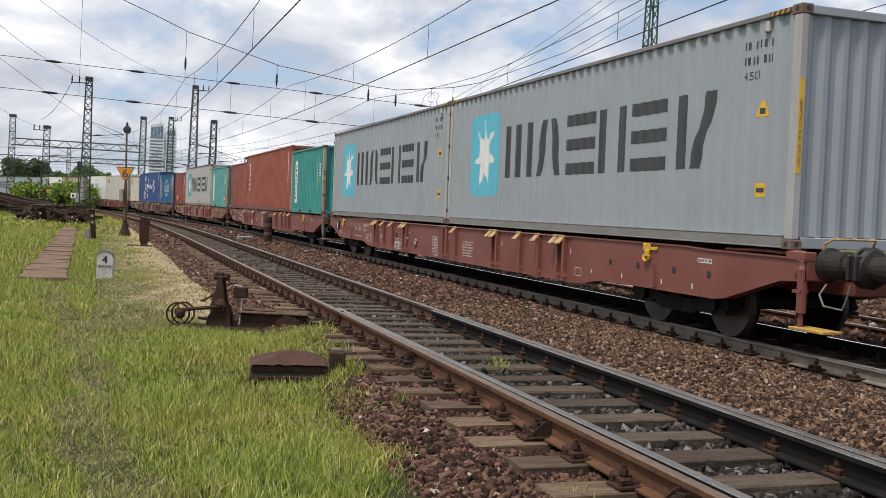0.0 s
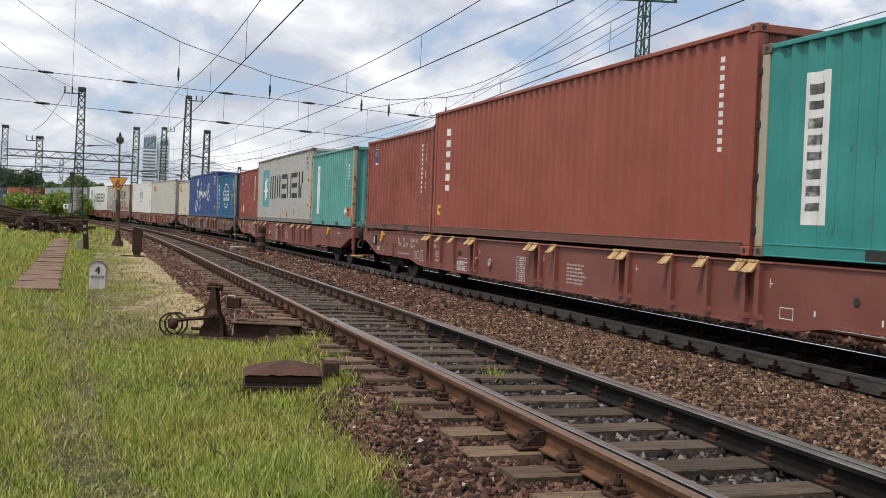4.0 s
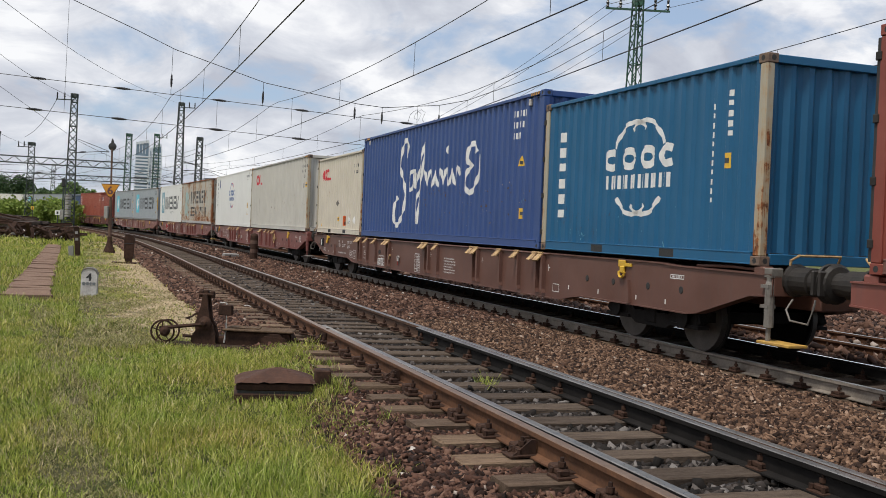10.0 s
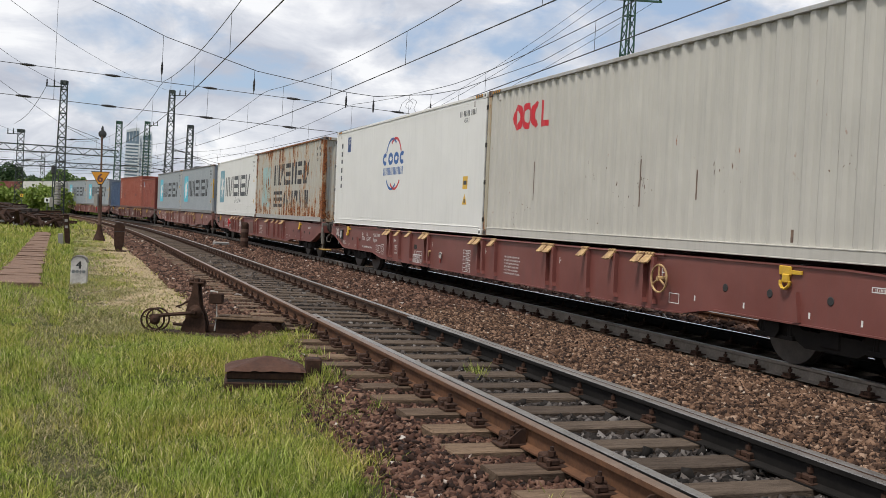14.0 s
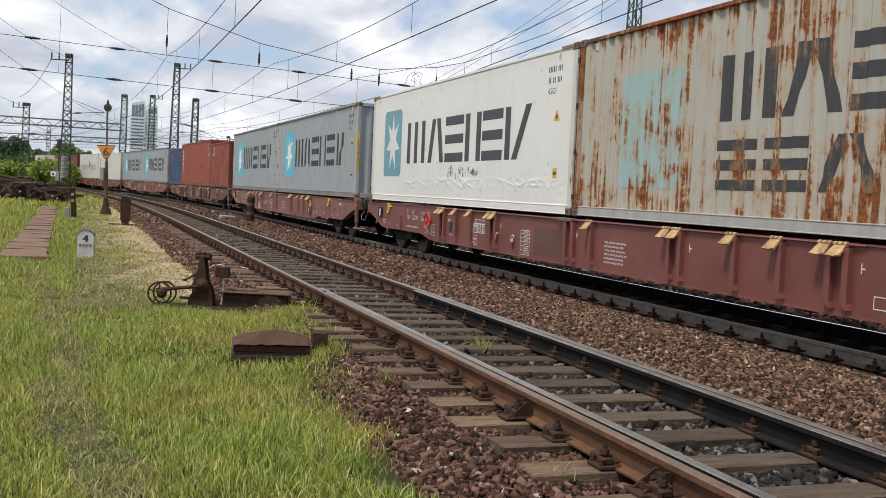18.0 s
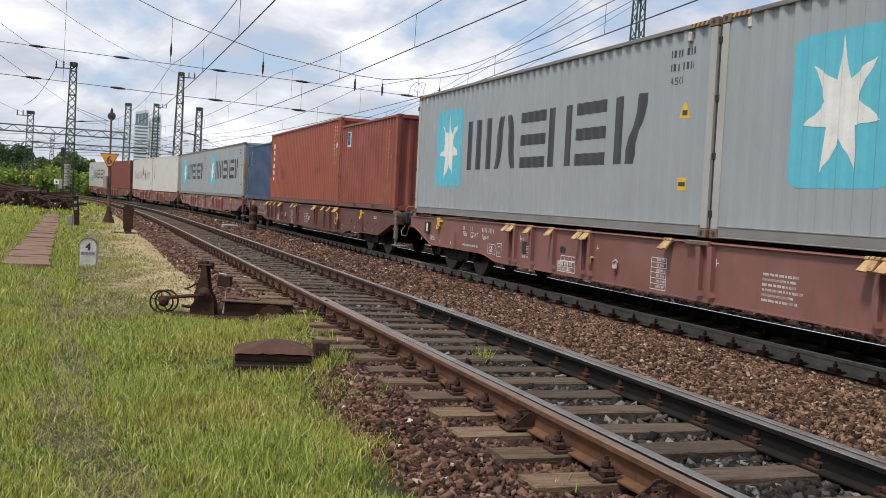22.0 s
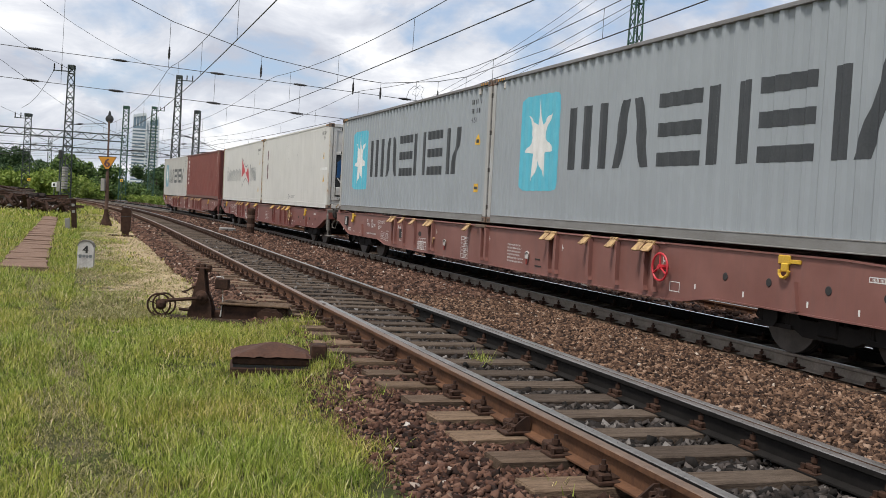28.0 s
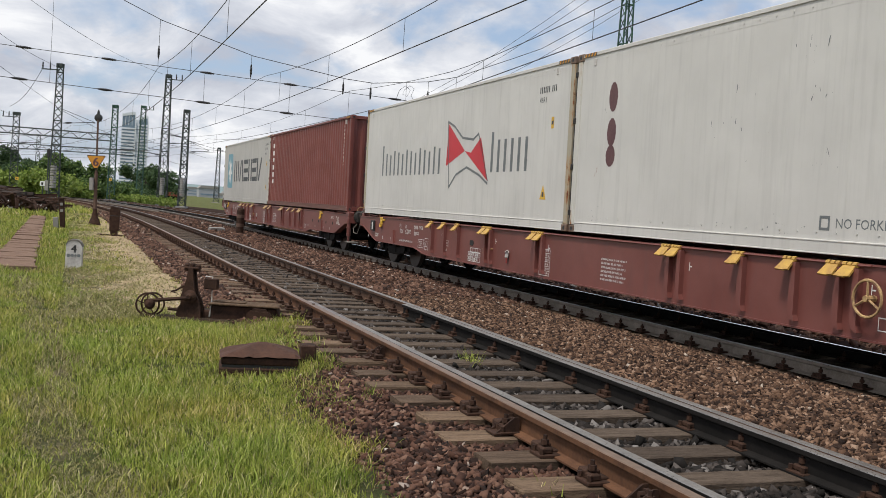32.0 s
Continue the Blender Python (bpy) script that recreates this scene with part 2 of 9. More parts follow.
M = dict(
    grey=paint("grey_container_paint", (0.292, 0.322, 0.345), rust=0.03, dirt=0.09, fade=0.04),
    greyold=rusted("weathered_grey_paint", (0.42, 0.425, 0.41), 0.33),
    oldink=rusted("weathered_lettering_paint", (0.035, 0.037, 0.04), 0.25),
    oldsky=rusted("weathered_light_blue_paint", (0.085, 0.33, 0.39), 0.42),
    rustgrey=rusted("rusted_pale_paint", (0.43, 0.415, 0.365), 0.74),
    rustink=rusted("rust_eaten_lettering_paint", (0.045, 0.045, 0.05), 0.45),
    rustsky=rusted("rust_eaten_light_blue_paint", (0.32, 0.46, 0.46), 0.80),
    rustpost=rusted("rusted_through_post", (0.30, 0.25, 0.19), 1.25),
    white=paint("white_reefer_paint", (0.71, 0.71, 0.68), rust=0.02, dirt=0.10, fade=0.03, rough=0.4),
    # white paint with the last box's shade put into its colour
    shadewhite=paint("shaded_white_paint", (0.44, 0.425, 0.40), rust=0.06, dirt=0.25, fade=0.06, rough=0.5),
    offwhite=paint("dull_off_white_paint", (0.58, 0.57, 0.54), rust=0.06, dirt=0.2, fade=0.05, rough=0.45),
    cream=paint("cream_container_paint", (0.55, 0.505, 0.415), rust=0.22, dirt=0.25, fade=0.05),
    dullcream=paint("dull_cream_paint", (0.48, 0.465, 0.42), rust=0.18, dirt=0.2, fade=0.05),
    teal=paint("teal_container_paint", (0.085, 0.30, 0.275), rust=0.2, dirt=0.2, fade=0.10),
    tealnew=paint("deep_teal_paint", (0.024, 0.235, 0.215), rust=0.16, dirt=0.15, fade=0.1),
    red=paint("red_brown_container_paint", (0.22, 0.046, 0.028), rust=0.15, dirt=0.2, fade=0.16, rustcol=(0.3, 0.10, 0.07)),
    brick=paint("brick_red_container_paint", (0.265, 0.062, 0.036), rust=0.10, dirt=0.2, fade=0.08, rustcol=(0.3, 0.12, 0.08)),
    redworn=paint("worn_red_container_paint", (0.23, 0.050, 0.030), rust=0.42, dirt=0.25, fade=0.16, rustcol=(0.16, 0.075, 0.05)),
    sillgrey=surface("dull_grey_bottom_rail", (0.23, 0.23, 0.225), (0.17, 0.165, 0.155), 0.65, scale=2, bump=0.1, stretch=(1, 3, 3)),
    sillrose=surface("dull_red_brown_bottom_rail", (0.17, 0.078, 0.060), (0.115, 0.052, 0.040), 0.65, scale=2, bump=0.1, stretch=(1, 3, 3)),
    ochre=surface("dull_ochre_repair_paint", (0.26, 0.10, 0.045), (0.21, 0.075, 0.035), 0.65, scale=3, bump=0),
    # dark chips: scraped steel, with the shade of dents put into the colour
    chipdark=surface("dark_scrapes_and_dent_shade", (0.06, 0.04, 0.035), (0.12, 0.07, 0.05), 0.7, scale=9, bump=0),
    chiplight=surface("pale_scraped_paint", (0.46, 0.40, 0.35), (0.30, 0.22, 0.18), 0.7, scale=9, bump=0),
    oxide=paint("oxide_red_container_paint", (0.17, 0.042, 0.032), rust=0.08, dirt=0.2, fade=0.1),
    navy=paint("navy_container_paint", (0.024, 0.062, 0.20), rust=0.06, dirt=0.15, fade=0.05),
    blue=paint("blue_container_paint", (0.002, 0.092, 0.205), rust=0.1, dirt=0.15, fade=0.05),
    dullblue=paint("dull_blue_paint", (0.03, 0.06, 0.13), rust=0.05, dirt=0.2, fade=0.1),
    ink=surface("dark_lettering_paint", (0.035, 0.04, 0.045), (0.05, 0.055, 0.06), 0.5, bump=0),
    sky=surface("light_blue_emblem_paint", (0.09, 0.42, 0.55), (0.12, 0.47, 0.58), 0.5, bump=0),
    bluegrey=surface("grey_blue_emblem_paint", (0.13, 0.30, 0.38), (0.15, 0.33, 0.41), 0.5, bump=0),
    chalk=surface("white_lettering_paint", (0.76, 0.76, 0.74), (0.62, 0.62, 0.60), 0.55, bump=0),
    scarlet=surface("red_emblem_paint", (0.55, 0.02, 0.035), (0.48, 0.03, 0.04), 0.5, bump=0),
    cobalt=surface("blue_emblem_paint", (0.02, 0.10, 0.33), (0.03, 0.12, 0.36), 0.5, bump=0),
    slate=surface("slate_lettering_paint", (0.11, 0.13, 0.14), (0.17, 0.18, 0.18), 0.5, bump=0),
    yellow=surface("yellow_sticker", (0.75, 0.45, 0.03), (0.62, 0.38, 0.05), 0.5, bump=0),
    signplate=surface("orange_yellow_sign_paint", (0.62, 0.27, 0.02), (0.52, 0.22, 0.02), 0.55, bump=0),
    orange=surface("orange_placard", (0.75, 0.13, 0.02), (0.62, 0.12, 0.03), 0.5, bump=0),
    plum=surface("dark_plum_lettering", (0.09, 0.03, 0.035), (0.13, 0.06, 0.06), 0.5, bump=0),
    casting=surface("worn_casting_steel", (0.20, 0.13, 0.09), (0.10, 0.07, 0.055), 0.7, scale=9, bump=0.3),
    toprail=surface("dusty_dark_grey_top_rail", (0.21, 0.21, 0.215), (0.15, 0.14, 0.135), 0.6, scale=2, bump=0.1, stretch=(1, 3, 3)),
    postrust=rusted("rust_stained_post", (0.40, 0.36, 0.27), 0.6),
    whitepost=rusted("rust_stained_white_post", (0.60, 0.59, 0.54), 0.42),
    greypost=surface("stained_grey_post", (0.40, 0.41, 0.41), (0.33, 0.31, 0.28), 0.6, scale=2, bump=0.1, stretch=(3, 3, 0.6)),
    # black for small parts, and for shade in holes, machine bay and door gap
    black_and_shade=surface("black_parts_and_shade", (0.02, 0.02, 0.02), (0.03, 0.03, 0.03), 0.7, bump=0.1),
    unit=surface("blue_unit_paint", (0.014, 0.062, 0.165), (0.02, 0.08, 0.20), 0.4, bump=0),
    wagon=paint("red_brown_wagon_paint", (0.185, 0.056, 0.040), rust=0.12, dirt=0.3, fade=0.1, rough=0.5),
    wagonred=paint("dark_red_wagon_paint", (0.165, 0.050, 0.040), rust=0.08, dirt=0.25, fade=0.1, rough=0.45),
    wagonrust=paint("rusty_brown_wagon_paint", (0.108, 0.034, 0.026), rust=0.15, dirt=0.3, fade=0.1, rough=0.5),
    wagonbrown=paint("brown_wagon_paint", (0.110, 0.047, 0.032), rust=0.1, dirt=0.3, fade=0.1, rough=0.55),
    wagonpale=paint("faded_rose_brown_wagon_paint", (0.195, 0.080, 0.064), rust=0.1, dirt=0.3, fade=0.12, rough=0.55),
    bogie=surface("grimy_bogie_steel", (0.014, 0.012, 0.010), (0.006, 0.005, 0.005), 0.8, scale=5, bump=0.3, spec=0.2),
    tread=surface("worn_wheel_steel", (0.10, 0.09, 0.08), (0.05, 0.045, 0.04), 0.5, metal=0.5, bump=0.05),
    flap=surface("worn_yellow_brown_flap", (0.53, 0.36, 0.16), (0.20, 0.11, 0.06), 0.65, scale=9, bump=0.2),
    flapyellow=surface("bright_yellow_flap", (0.55, 0.35, 0.07), (0.36, 0.20, 0.06), 0.55, scale=9, bump=0.2),
    flapworn=surface("rust_stained_flap", (0.30, 0.17, 0.09), (0.15, 0.07, 0.045), 0.7, scale=9, bump=0.2),
    scarletdull=surface("dull_red_lever_paint", (0.30, 0.04, 0.03), (0.20, 0.035, 0.03), 0.6, scale=9, bump=0.1),
    hook=surface("yellow_hook_paint", (0.66, 0.42, 0.03), (0.48, 0.28, 0.04), 0.5, scale=9, bump=0.1),
    postgrey=surface("worn_grey_steel", (0.19, 0.18, 0.16), (0.11, 0.095, 0.08), 0.6, scale=8, bump=0.2),
    buffer=surface("dark_buffer_steel", (0.038, 0.033, 0.029), (0.016, 0.015, 0.014), 0.6, scale=6, bump=0.2, spec=0.3),
    railtop=surface("polished_rail_head", (0.30, 0.285, 0.27), (0.15, 0.14, 0.13), 0.30, metal=0.6, scale=3, bump=0.05),
    railshine=surface("shining_rail_head", (0.72, 0.71, 0.69), (0.58, 0.56, 0.54), 0.14, metal=1.0, scale=3, bump=0),
    railrusttop=surface("rust_stained_rail_head", (0.22, 0.150, 0.105), (0.13, 0.080, 0.053), 0.40, metal=0.35, scale=3, bump=0.06, spec=0.5, stretch=(3, 3, 3)),
    rail=surface("rusty_rail_side", (0.145, 0.071, 0.038), (0.064, 0.032, 0.020), 0.85, scale=4, bump=0.3, spec=0.2),
    railbrown=surface("brown_rail_side", (0.115, 0.066, 0.042), (0.055, 0.032, 0.022), 0.8, scale=4, bump=0.3, spec=0.25),
    raildark=surface("dark_oily_rail_side", (0.018, 0.016, 0.015), (0.008, 0.0075, 0.007), 0.8, scale=4, bump=0.25, spec=0.12),
    railgrey=surface("dusty_grey_rail_side", (0.25, 0.215, 0.18), (0.13, 0.108, 0.086), 0.9, scale=4, bump=0.3),
    sleeper=surface("weathered_timber_sleeper", (0.145, 0.098, 0.063), (0.055, 0.034, 0.022), 0.9, scale=3, fine=26, bump=0.6, dist=0.02, stretch=(7, 1, 7), spec=0.15),
    tie=timber("dry_ended_timber_sleeper", (0.20, 0.138, 0.092), (0.125, 0.095, 0.072)),
    tieold=timber("old_oily_timber_sleeper", (0.155, 0.108, 0.076), (0.092, 0.070, 0.054)),
    sleeperdark=surface("oily_timber_sleeper", (0.075, 0.050, 0.034), (0.026, 0.017, 0.012), 0.9, scale=3, fine=26, bump=0.6, dist=0.02, stretch=(7, 1, 7), spec=0.15),
    scrapwood=surface("old_tarred_timber", (0.085, 0.070, 0.062), (0.020, 0.015, 0.013), 0.9, scale=3, fine=26, bump=0.6, dist=0.02, stretch=(1, 7, 7), spec=0.15),
    iron=surface("rusty_iron", (0.066, 0.034, 0.022), (0.022, 0.013, 0.010), 0.85, scale=9, bump=0.4, spec=0.2),
    bed=surface("ballast_bed", (0.055, 0.030, 0.020), (0.010, 0.006, 0.005), 0.95, scale=14, fine=26, bump=1.0, dist=0.05, spec=0.08),
    bedoilshade=surface("oily_and_shaded_ballast", (0.022, 0.016, 0.013), (0.007, 0.006, 0.005), 0.95, scale=14, fine=26, bump=1.0, dist=0.05, spec=0.1),
    plank=timber("red_brown_worn_plank", (0.27, 0.180, 0.135), (0.25, 0.165, 0.122)),
    stone=surface("whitewashed_stone", (0.62, 0.60, 0.57), (0.34, 0.32, 0.30), 0.85, scale=6, bump=0.4),
    black=surface("black_paint", (0.018, 0.018, 0.018), (0.03, 0.03, 0.03), 0.5, bump=0.1),
    mast=surface("green_grey_mast_paint", (0.045, 0.058, 0.054), (0.024, 0.031, 0.030), 0.6, scale=2, bump=0.1),
    mastgreen=surface("green_mast_paint", (0.030, 0.10, 0.062), (0.024, 0.058, 0.042), 0.6, scale=2, bump=0.1),
    wire=surface("dark_wire", (0.05, 0.05, 0.052), (0.035, 0.035, 0.037), 0.6, bump=0),
    insulator=surface("brown_black_insulator", (0.022, 0.02, 0.022), (0.015, 0.014, 0.015), 0.3, bump=0),
    postrod=surface("rusty_post_paint", (0.13, 0.075, 0.05), (0.08, 0.045, 0.035), 0.75, scale=4, bump=0.3),
    concrete=surface("grey_concrete", (0.30, 0.29, 0.27), (0.20, 0.19, 0.18), 0.9, scale=3, bump=0.4),
    bark=surface("dark_bark", (0.07, 0.055, 0.04), (0.04, 0.03, 0.022), 0.9, scale=3, bump=0.6, stretch=(4, 4, 1)),
    # far glass, facade, walls and woods: distance haze is mixed into the base colours
    glass=surface("haze_tinted_tower_glass", (0.22, 0.29, 0.36), (0.15, 0.21, 0.28), 0.2, scale=0.2, bump=0),
    facade=surface("haze_tinted_tower_facade", (0.70, 0.73, 0.76), (0.62, 0.65, 0.69), 0.5, scale=0.1, bump=0),
    haze=surface("haze_tinted_town_wall", (0.40, 0.42, 0.45), (0.30, 0.32, 0.35), 0.8, scale=0.05, bump=0),
    hill=surface("haze_tinted_hill_woods", (0.20, 0.26, 0.27), (0.16, 0.22, 0.22), 0.95, scale=0.02, bump=0),
)
M["grass"] = islands("grass_blade", ((0.0, (0.050, 0.074, 0.016)), (0.24, (0.225, 0.300, 0.042)), (0.66, (0.47, 0.530, 0.100)), (0.90, (0.63, 0.61, 0.21)), (1.0, (0.80, 0.70, 0.42))), 0.6, field=((0.90, 1.0, 0.90), (1.17, 1.0, 1.05)), leafy=True)
M["drygrass"] = islands("dry_grass_blade", ((0.0, (0.08, 0.078, 0.027)), (0.4, (0.27, 0.275, 0.085)), (0.75, (0.46, 0.41, 0.20)), (1.0, (0.68, 0.58, 0.38))), 0.7, leafy=True)
M["stone_red"] = islands("red_brown_ballast", ((0.0, (0.012, 0.006, 0.004)), (0.35, (0.048, 0.022, 0.015)), (0.70, (0.118, 0.058, 0.039)), (0.94, (0.20, 0.112, 0.078)), (0.992, (0.25, 0.155, 0.11)), (1.0, (0.55, 0.5, 0.45))))
M["stone_tan"] = islands("tan_ballast", ((0.0, (0.014, 0.007, 0.005)), (0.30, (0.057, 0.031, 0.020)), (0.68, (0.142, 0.080, 0.050)), (0.93, (0.27, 0.165, 0.108)), (0.99, (0.36, 0.25, 0.18)), (1.0, (0.55, 0.49, 0.42))))
M["stone_brown"] = islands("dark_brown_ballast", ((0.0, (0.016, 0.008, 0.006)), (0.35, (0.064, 0.032, 0.021)), (0.78, (0.150, 0.080, 0.055)), (0.975, (0.25, 0.15, 0.108)), (1.0, (0.5, 0.45, 0.4))))
M["stone_dark"] = islands("oily_ballast", ((0.0, (0.006, 0.005, 0.004)), (0.5, (0.030, 0.024, 0.021)), (0.86, (0.088, 0.074, 0.067)), (1.0, (0.24, 0.22, 0.205))))
M["gravel"] = islands("pale_tan_gravel", ((0.0, (0.17, 0.115, 0.065)), (0.3, (0.34, 0.26, 0.15)), (0.7, (0.52, 0.41, 0.25)), (0.95, (0.64, 0.53, 0.36)), (1.0, (0.72, 0.66, 0.55))))
M["leaf"] = islands("tree_leaf", ((0.0, (0.035, 0.070, 0.020)), (0.55, (0.10, 0.17, 0.045)), (1.0, (0.22, 0.31, 0.085))), 0.55, 3.0, leafy=True)
M["leafdark"] = islands("dark_tree_leaf", ((0.0, (0.036, 0.068, 0.028)), (0.6, (0.07, 0.125, 0.048)), (1.0, (0.125, 0.19, 0.075))), 0.6, 3.0, leafy=True)
M["weed"] = islands("tall_weed_leaf", ((0.0, (0.13, 0.20, 0.035)), (0.6, (0.24, 0.33, 0.06)), (1.0, (0.36, 0.42, 0.11))), 0.6, 3.0, leafy=True)


# -------------------------------------------------- mesh helpers
def mesh_of(name, verts, faces, mats, index=None, smooth=False):
    me = bpy.data.meshes.new(name)
    me.from_pydata([tuple(v) for v in verts], [], [tuple(f) for f in faces])
    for m in mats if isinstance(mats, (list, tuple)) else [mats]:
        me.materials.append(m)
    if index is not None:
        me.polygons.foreach_set("material_index", np.asarray(index, dtype=np.int32))
    if smooth:
        me.polygons.foreach_set("use_smooth", np.ones(len(me.polygons), dtype=bool))
    me.update()
    return me


def quads_mesh(name, co, quads, mat):
    """A large mesh of quads straight from numpy arrays."""
    me = bpy.data.meshes.new(name)
    n, k = len(quads), quads.shape[1]
    me.vertices.add(len(co))
    me.vertices.foreach_set("co", np.asarray(co, dtype=np.float32).ravel())
    me.loops.add(n * k)
    me.loops.foreach_set("vertex_index", np.asarray(quads, dtype=np.int32).ravel())
    me.polygons.add(n)
    me.polygons.foreach_set("loop_start", np.arange(0, n * k, k, dtype=np.int32))
    me.materials.append(mat)
    me.update(calc_edges=True)
    return me


class Shape:
    """Collects boxes, tubes, plates and sweeps into one mesh."""

    def __init__(self):
        self.v, self.f, self.i = [], [], []

    def add(self, verts, faces, i=0, m=None):
        k = len(self.v)
        self.v += [tuple(m @ Vector(v)) for v in verts] if m else [tuple(v) for v in verts]
        self.f += [tuple(a + k for a in f) for f in faces]
        self.i += [i] * len(faces)
        return self

    def box(self, x0, x1, y0, y1, z0, z1, i=0, bev=0.0, m=None):
        if bev <= 0:
            v = [(x, y, z) for x in (x0, x1) for y in (y0, y1) for z in (z0, z1)]
            return self.add(v, [(0, 1, 3, 2), (4, 6, 7, 5), (0, 4, 5, 1), (2, 3, 7, 6), (0, 2, 6, 4), (1, 5, 7, 3)], i, m)
        b = min(bev, (x1 - x0) / 2.1, (y1 - y0) / 2.1, (z1 - z0) / 2.1)
        bm = bmesh.new()
        bmesh.ops.create_cube(bm, size=1.0)
        for v in bm.verts:
            v.co = ((x0 + x1) / 2 + v.co.x * (x1 - x0), (y0 + y1) / 2 + v.co.y * (y1 - y0), (z0 + z1) / 2 + v.co.z * (z1 - z0))
        bmesh.ops.bevel(bm, geom=bm.edges[:], offset=b, segments=1, affect="EDGES")
        bm.verts.index_update()
        self.add([v.co[:] for v in bm.verts], [[v.index for v in f.verts] for f in bm.faces], i, m)
        bm.free()
        return self

    def tube(self, a, b, r, n=8, i=0, r2=None, caps=True):
        a, b = Vector(a), Vector(b)
        q = (b - a).to_track_quat("Z", "Y")
        r2 = r if r2 is None else r2
        v = []
        for p, rr in ((a, r), (b, r2)):
            v += [p + q @ Vector((rr * math.cos(2 * math.pi * k / n), rr * math.sin(2 * math.pi * k / n), 0)) for k in range(n)]
        f = [(k, (k + 1) % n, n + (k + 1) % n, n + k) for k in range(n)]
        if caps:
            f += [tuple(range(n - 1, -1, -1)), tuple(range(n, 2 * n))]
        return self.add(v, f, i)

    def path(self, pts, r, n=6, i=0):
        """A bent rod through the points."""
        pts = [Vector(p) for p in pts]
        v, f = [], []
        for k, p in enumerate(pts):
            d = (pts[min(k + 1, len(pts) - 1)] - pts[max(k - 1, 0)]).normalized()
            q = d.to_track_quat("Z", "Y")
            v += [p + q @ Vector((r * math.cos(2 * math.pi * j / n), r * math.sin(2 * math.pi * j / n), 0)) for j in range(n)]
        for k in range(len(pts) - 1):
            f += [(k * n + j, k * n + (j + 1) % n, (k + 1) * n + (j + 1) % n, (k + 1) * n + j) for j in range(n)]
        f += [tuple(range(n - 1, -1, -1)), tuple(range((len(pts) - 1) * n, len(pts) * n))]
        return self.add(v, f, i)

    def ring(self, c, axis, r, thick, n=24, k=6, i=0):
        q = Vector(axis).normalized().to_track_quat("Z", "Y")
        v, f = [], []
        for a in range(n):
            t = 2 * math.pi * a / n
            for b in range(k):
                u = 2 * math.pi * b / k
                rr = r + thick * math.cos(u)
                v.append(Vector(c) + q @ Vector((rr * math.cos(t), rr * math.sin(t), thick * math.sin(u))))
        for a in range(n):
            for b in range(k):
                f.append((a * k + b, ((a + 1) % n) * k + b, ((a + 1) % n) * k + (b + 1) % k, a * k + (b + 1) % k))
        return self.add(v, f, i)

    def lathe(self, c, axis, prof, n=20, i=0):
        """Turned body: prof is (radius, height along the axis)."""
        q = Vector(axis).normalized().to_track_quat("Z", "Y")
        v, f = [], []
        for r, h in prof:
            v += [Vector(c) + q @ Vector((r * math.cos(2 * math.pi * k / n), r * math.sin(2 * math.pi * k / n), h)) for k in range(n)]
        for a in range(len(prof) - 1):
            f += [(a * n + k, a * n + (k + 1) % n, (a + 1) * n + (k + 1) % n, (a + 1) * n + k) for k in range(n)]
        f += [tuple(range(n - 1, -1, -1)), tuple(range((len(prof) - 1) * n, len(prof) * n))]
        return self.add(v, f, i)

    def prism(self, poly, axis, a, b, i=0):
        """A polygon pushed along an axis. axis 'y': poly is (x, z); 'x': (y, z); 'z': (x, y)."""
        n = len(poly)
        put = {"y": lambda p, t: (p[0], t, p[1]), "x": lambda p, t: (t, p[0], p[1]), "z": lambda p, t: (p[0], p[1], t)}[axis]
        v = [put(p, a) for p in poly] + [put(p, b) for p in poly]
        f = [(k, (k + 1) % n, n + (k + 1) % n, n + k) for k in range(n)] + [tuple(range(n - 1, -1, -1)), tuple(range(n, 2 * n))]
        return self.add(v, f, i)

    def mesh(self, name, mats, smooth=False):
        return mesh_of(name, self.v, self.f, mats, self.i, smooth)


def part(name, shape, mat, parent=None, label="", smooth=False):
    me = shape if isinstance(shape, bpy.types.Mesh) else shape.mesh(name, mat, smooth)
    ob = new(name, me)
    if parent:
        ob.parent = parent
    return tagged(ob, label)


def empty(name, m=None, **tags):
    ob = new(name)
    ob.empty_display_size = 0.2
    if m:
        ob.matrix_world = m
    return tagged(ob, **tags)


# -------------------------------------------------- the line: train track's centre line, s metres along it, lat metres to the far side
KNOT_S = (-420, -320, -200, -160, -120, -80, -40, 0, 50, 400)
KNOT_K = (-2.0, -7.28, -5.90, -4.52, -3.22, -2.41, -1.83, -0.05, -0.16, -0.16)
LINE_S = np.arange(-420, 400.01, 0.5)
_k = np.interp(LINE_S, KNOT_S, KNOT_K) / 1000
_h = np.concatenate([[0], np.cumsum((_k[1:] + _k[:-1]) / 2 * 0.5)])
_i0 = int(round(420 / 0.5))
_h += radians(-70.795) - _h[_i0]
_x = np.concatenate([[0], np.cumsum((np.cos(_h)[1:] + np.cos(_h)[:-1]) / 2 * 0.5)])
_y = np.concatenate([[0], np.cumsum((np.sin(_h)[1:] + np.sin(_h)[:-1]) / 2 * 0.5)])
LINE_X, LINE_Y, LINE_H = _x - _x[_i0] + 1.2734, _y - _y[_i0] + 23.31, _h
CANT = 0.94
TRAIN_Z = -0.10   # rail level under the train
GAUGE = 0.7535


def heading(s):
    return float(np.interp(s, LINE_S, LINE_H))


def on_line(s, lat=0.0, z=0.0):
    h = heading(s)
    return Vector((float(np.interp(s, LINE_S, LINE_X)) - math.sin(h) * lat, float(np.interp(s, LINE_S, LINE_Y)) + math.cos(h) * lat, z))


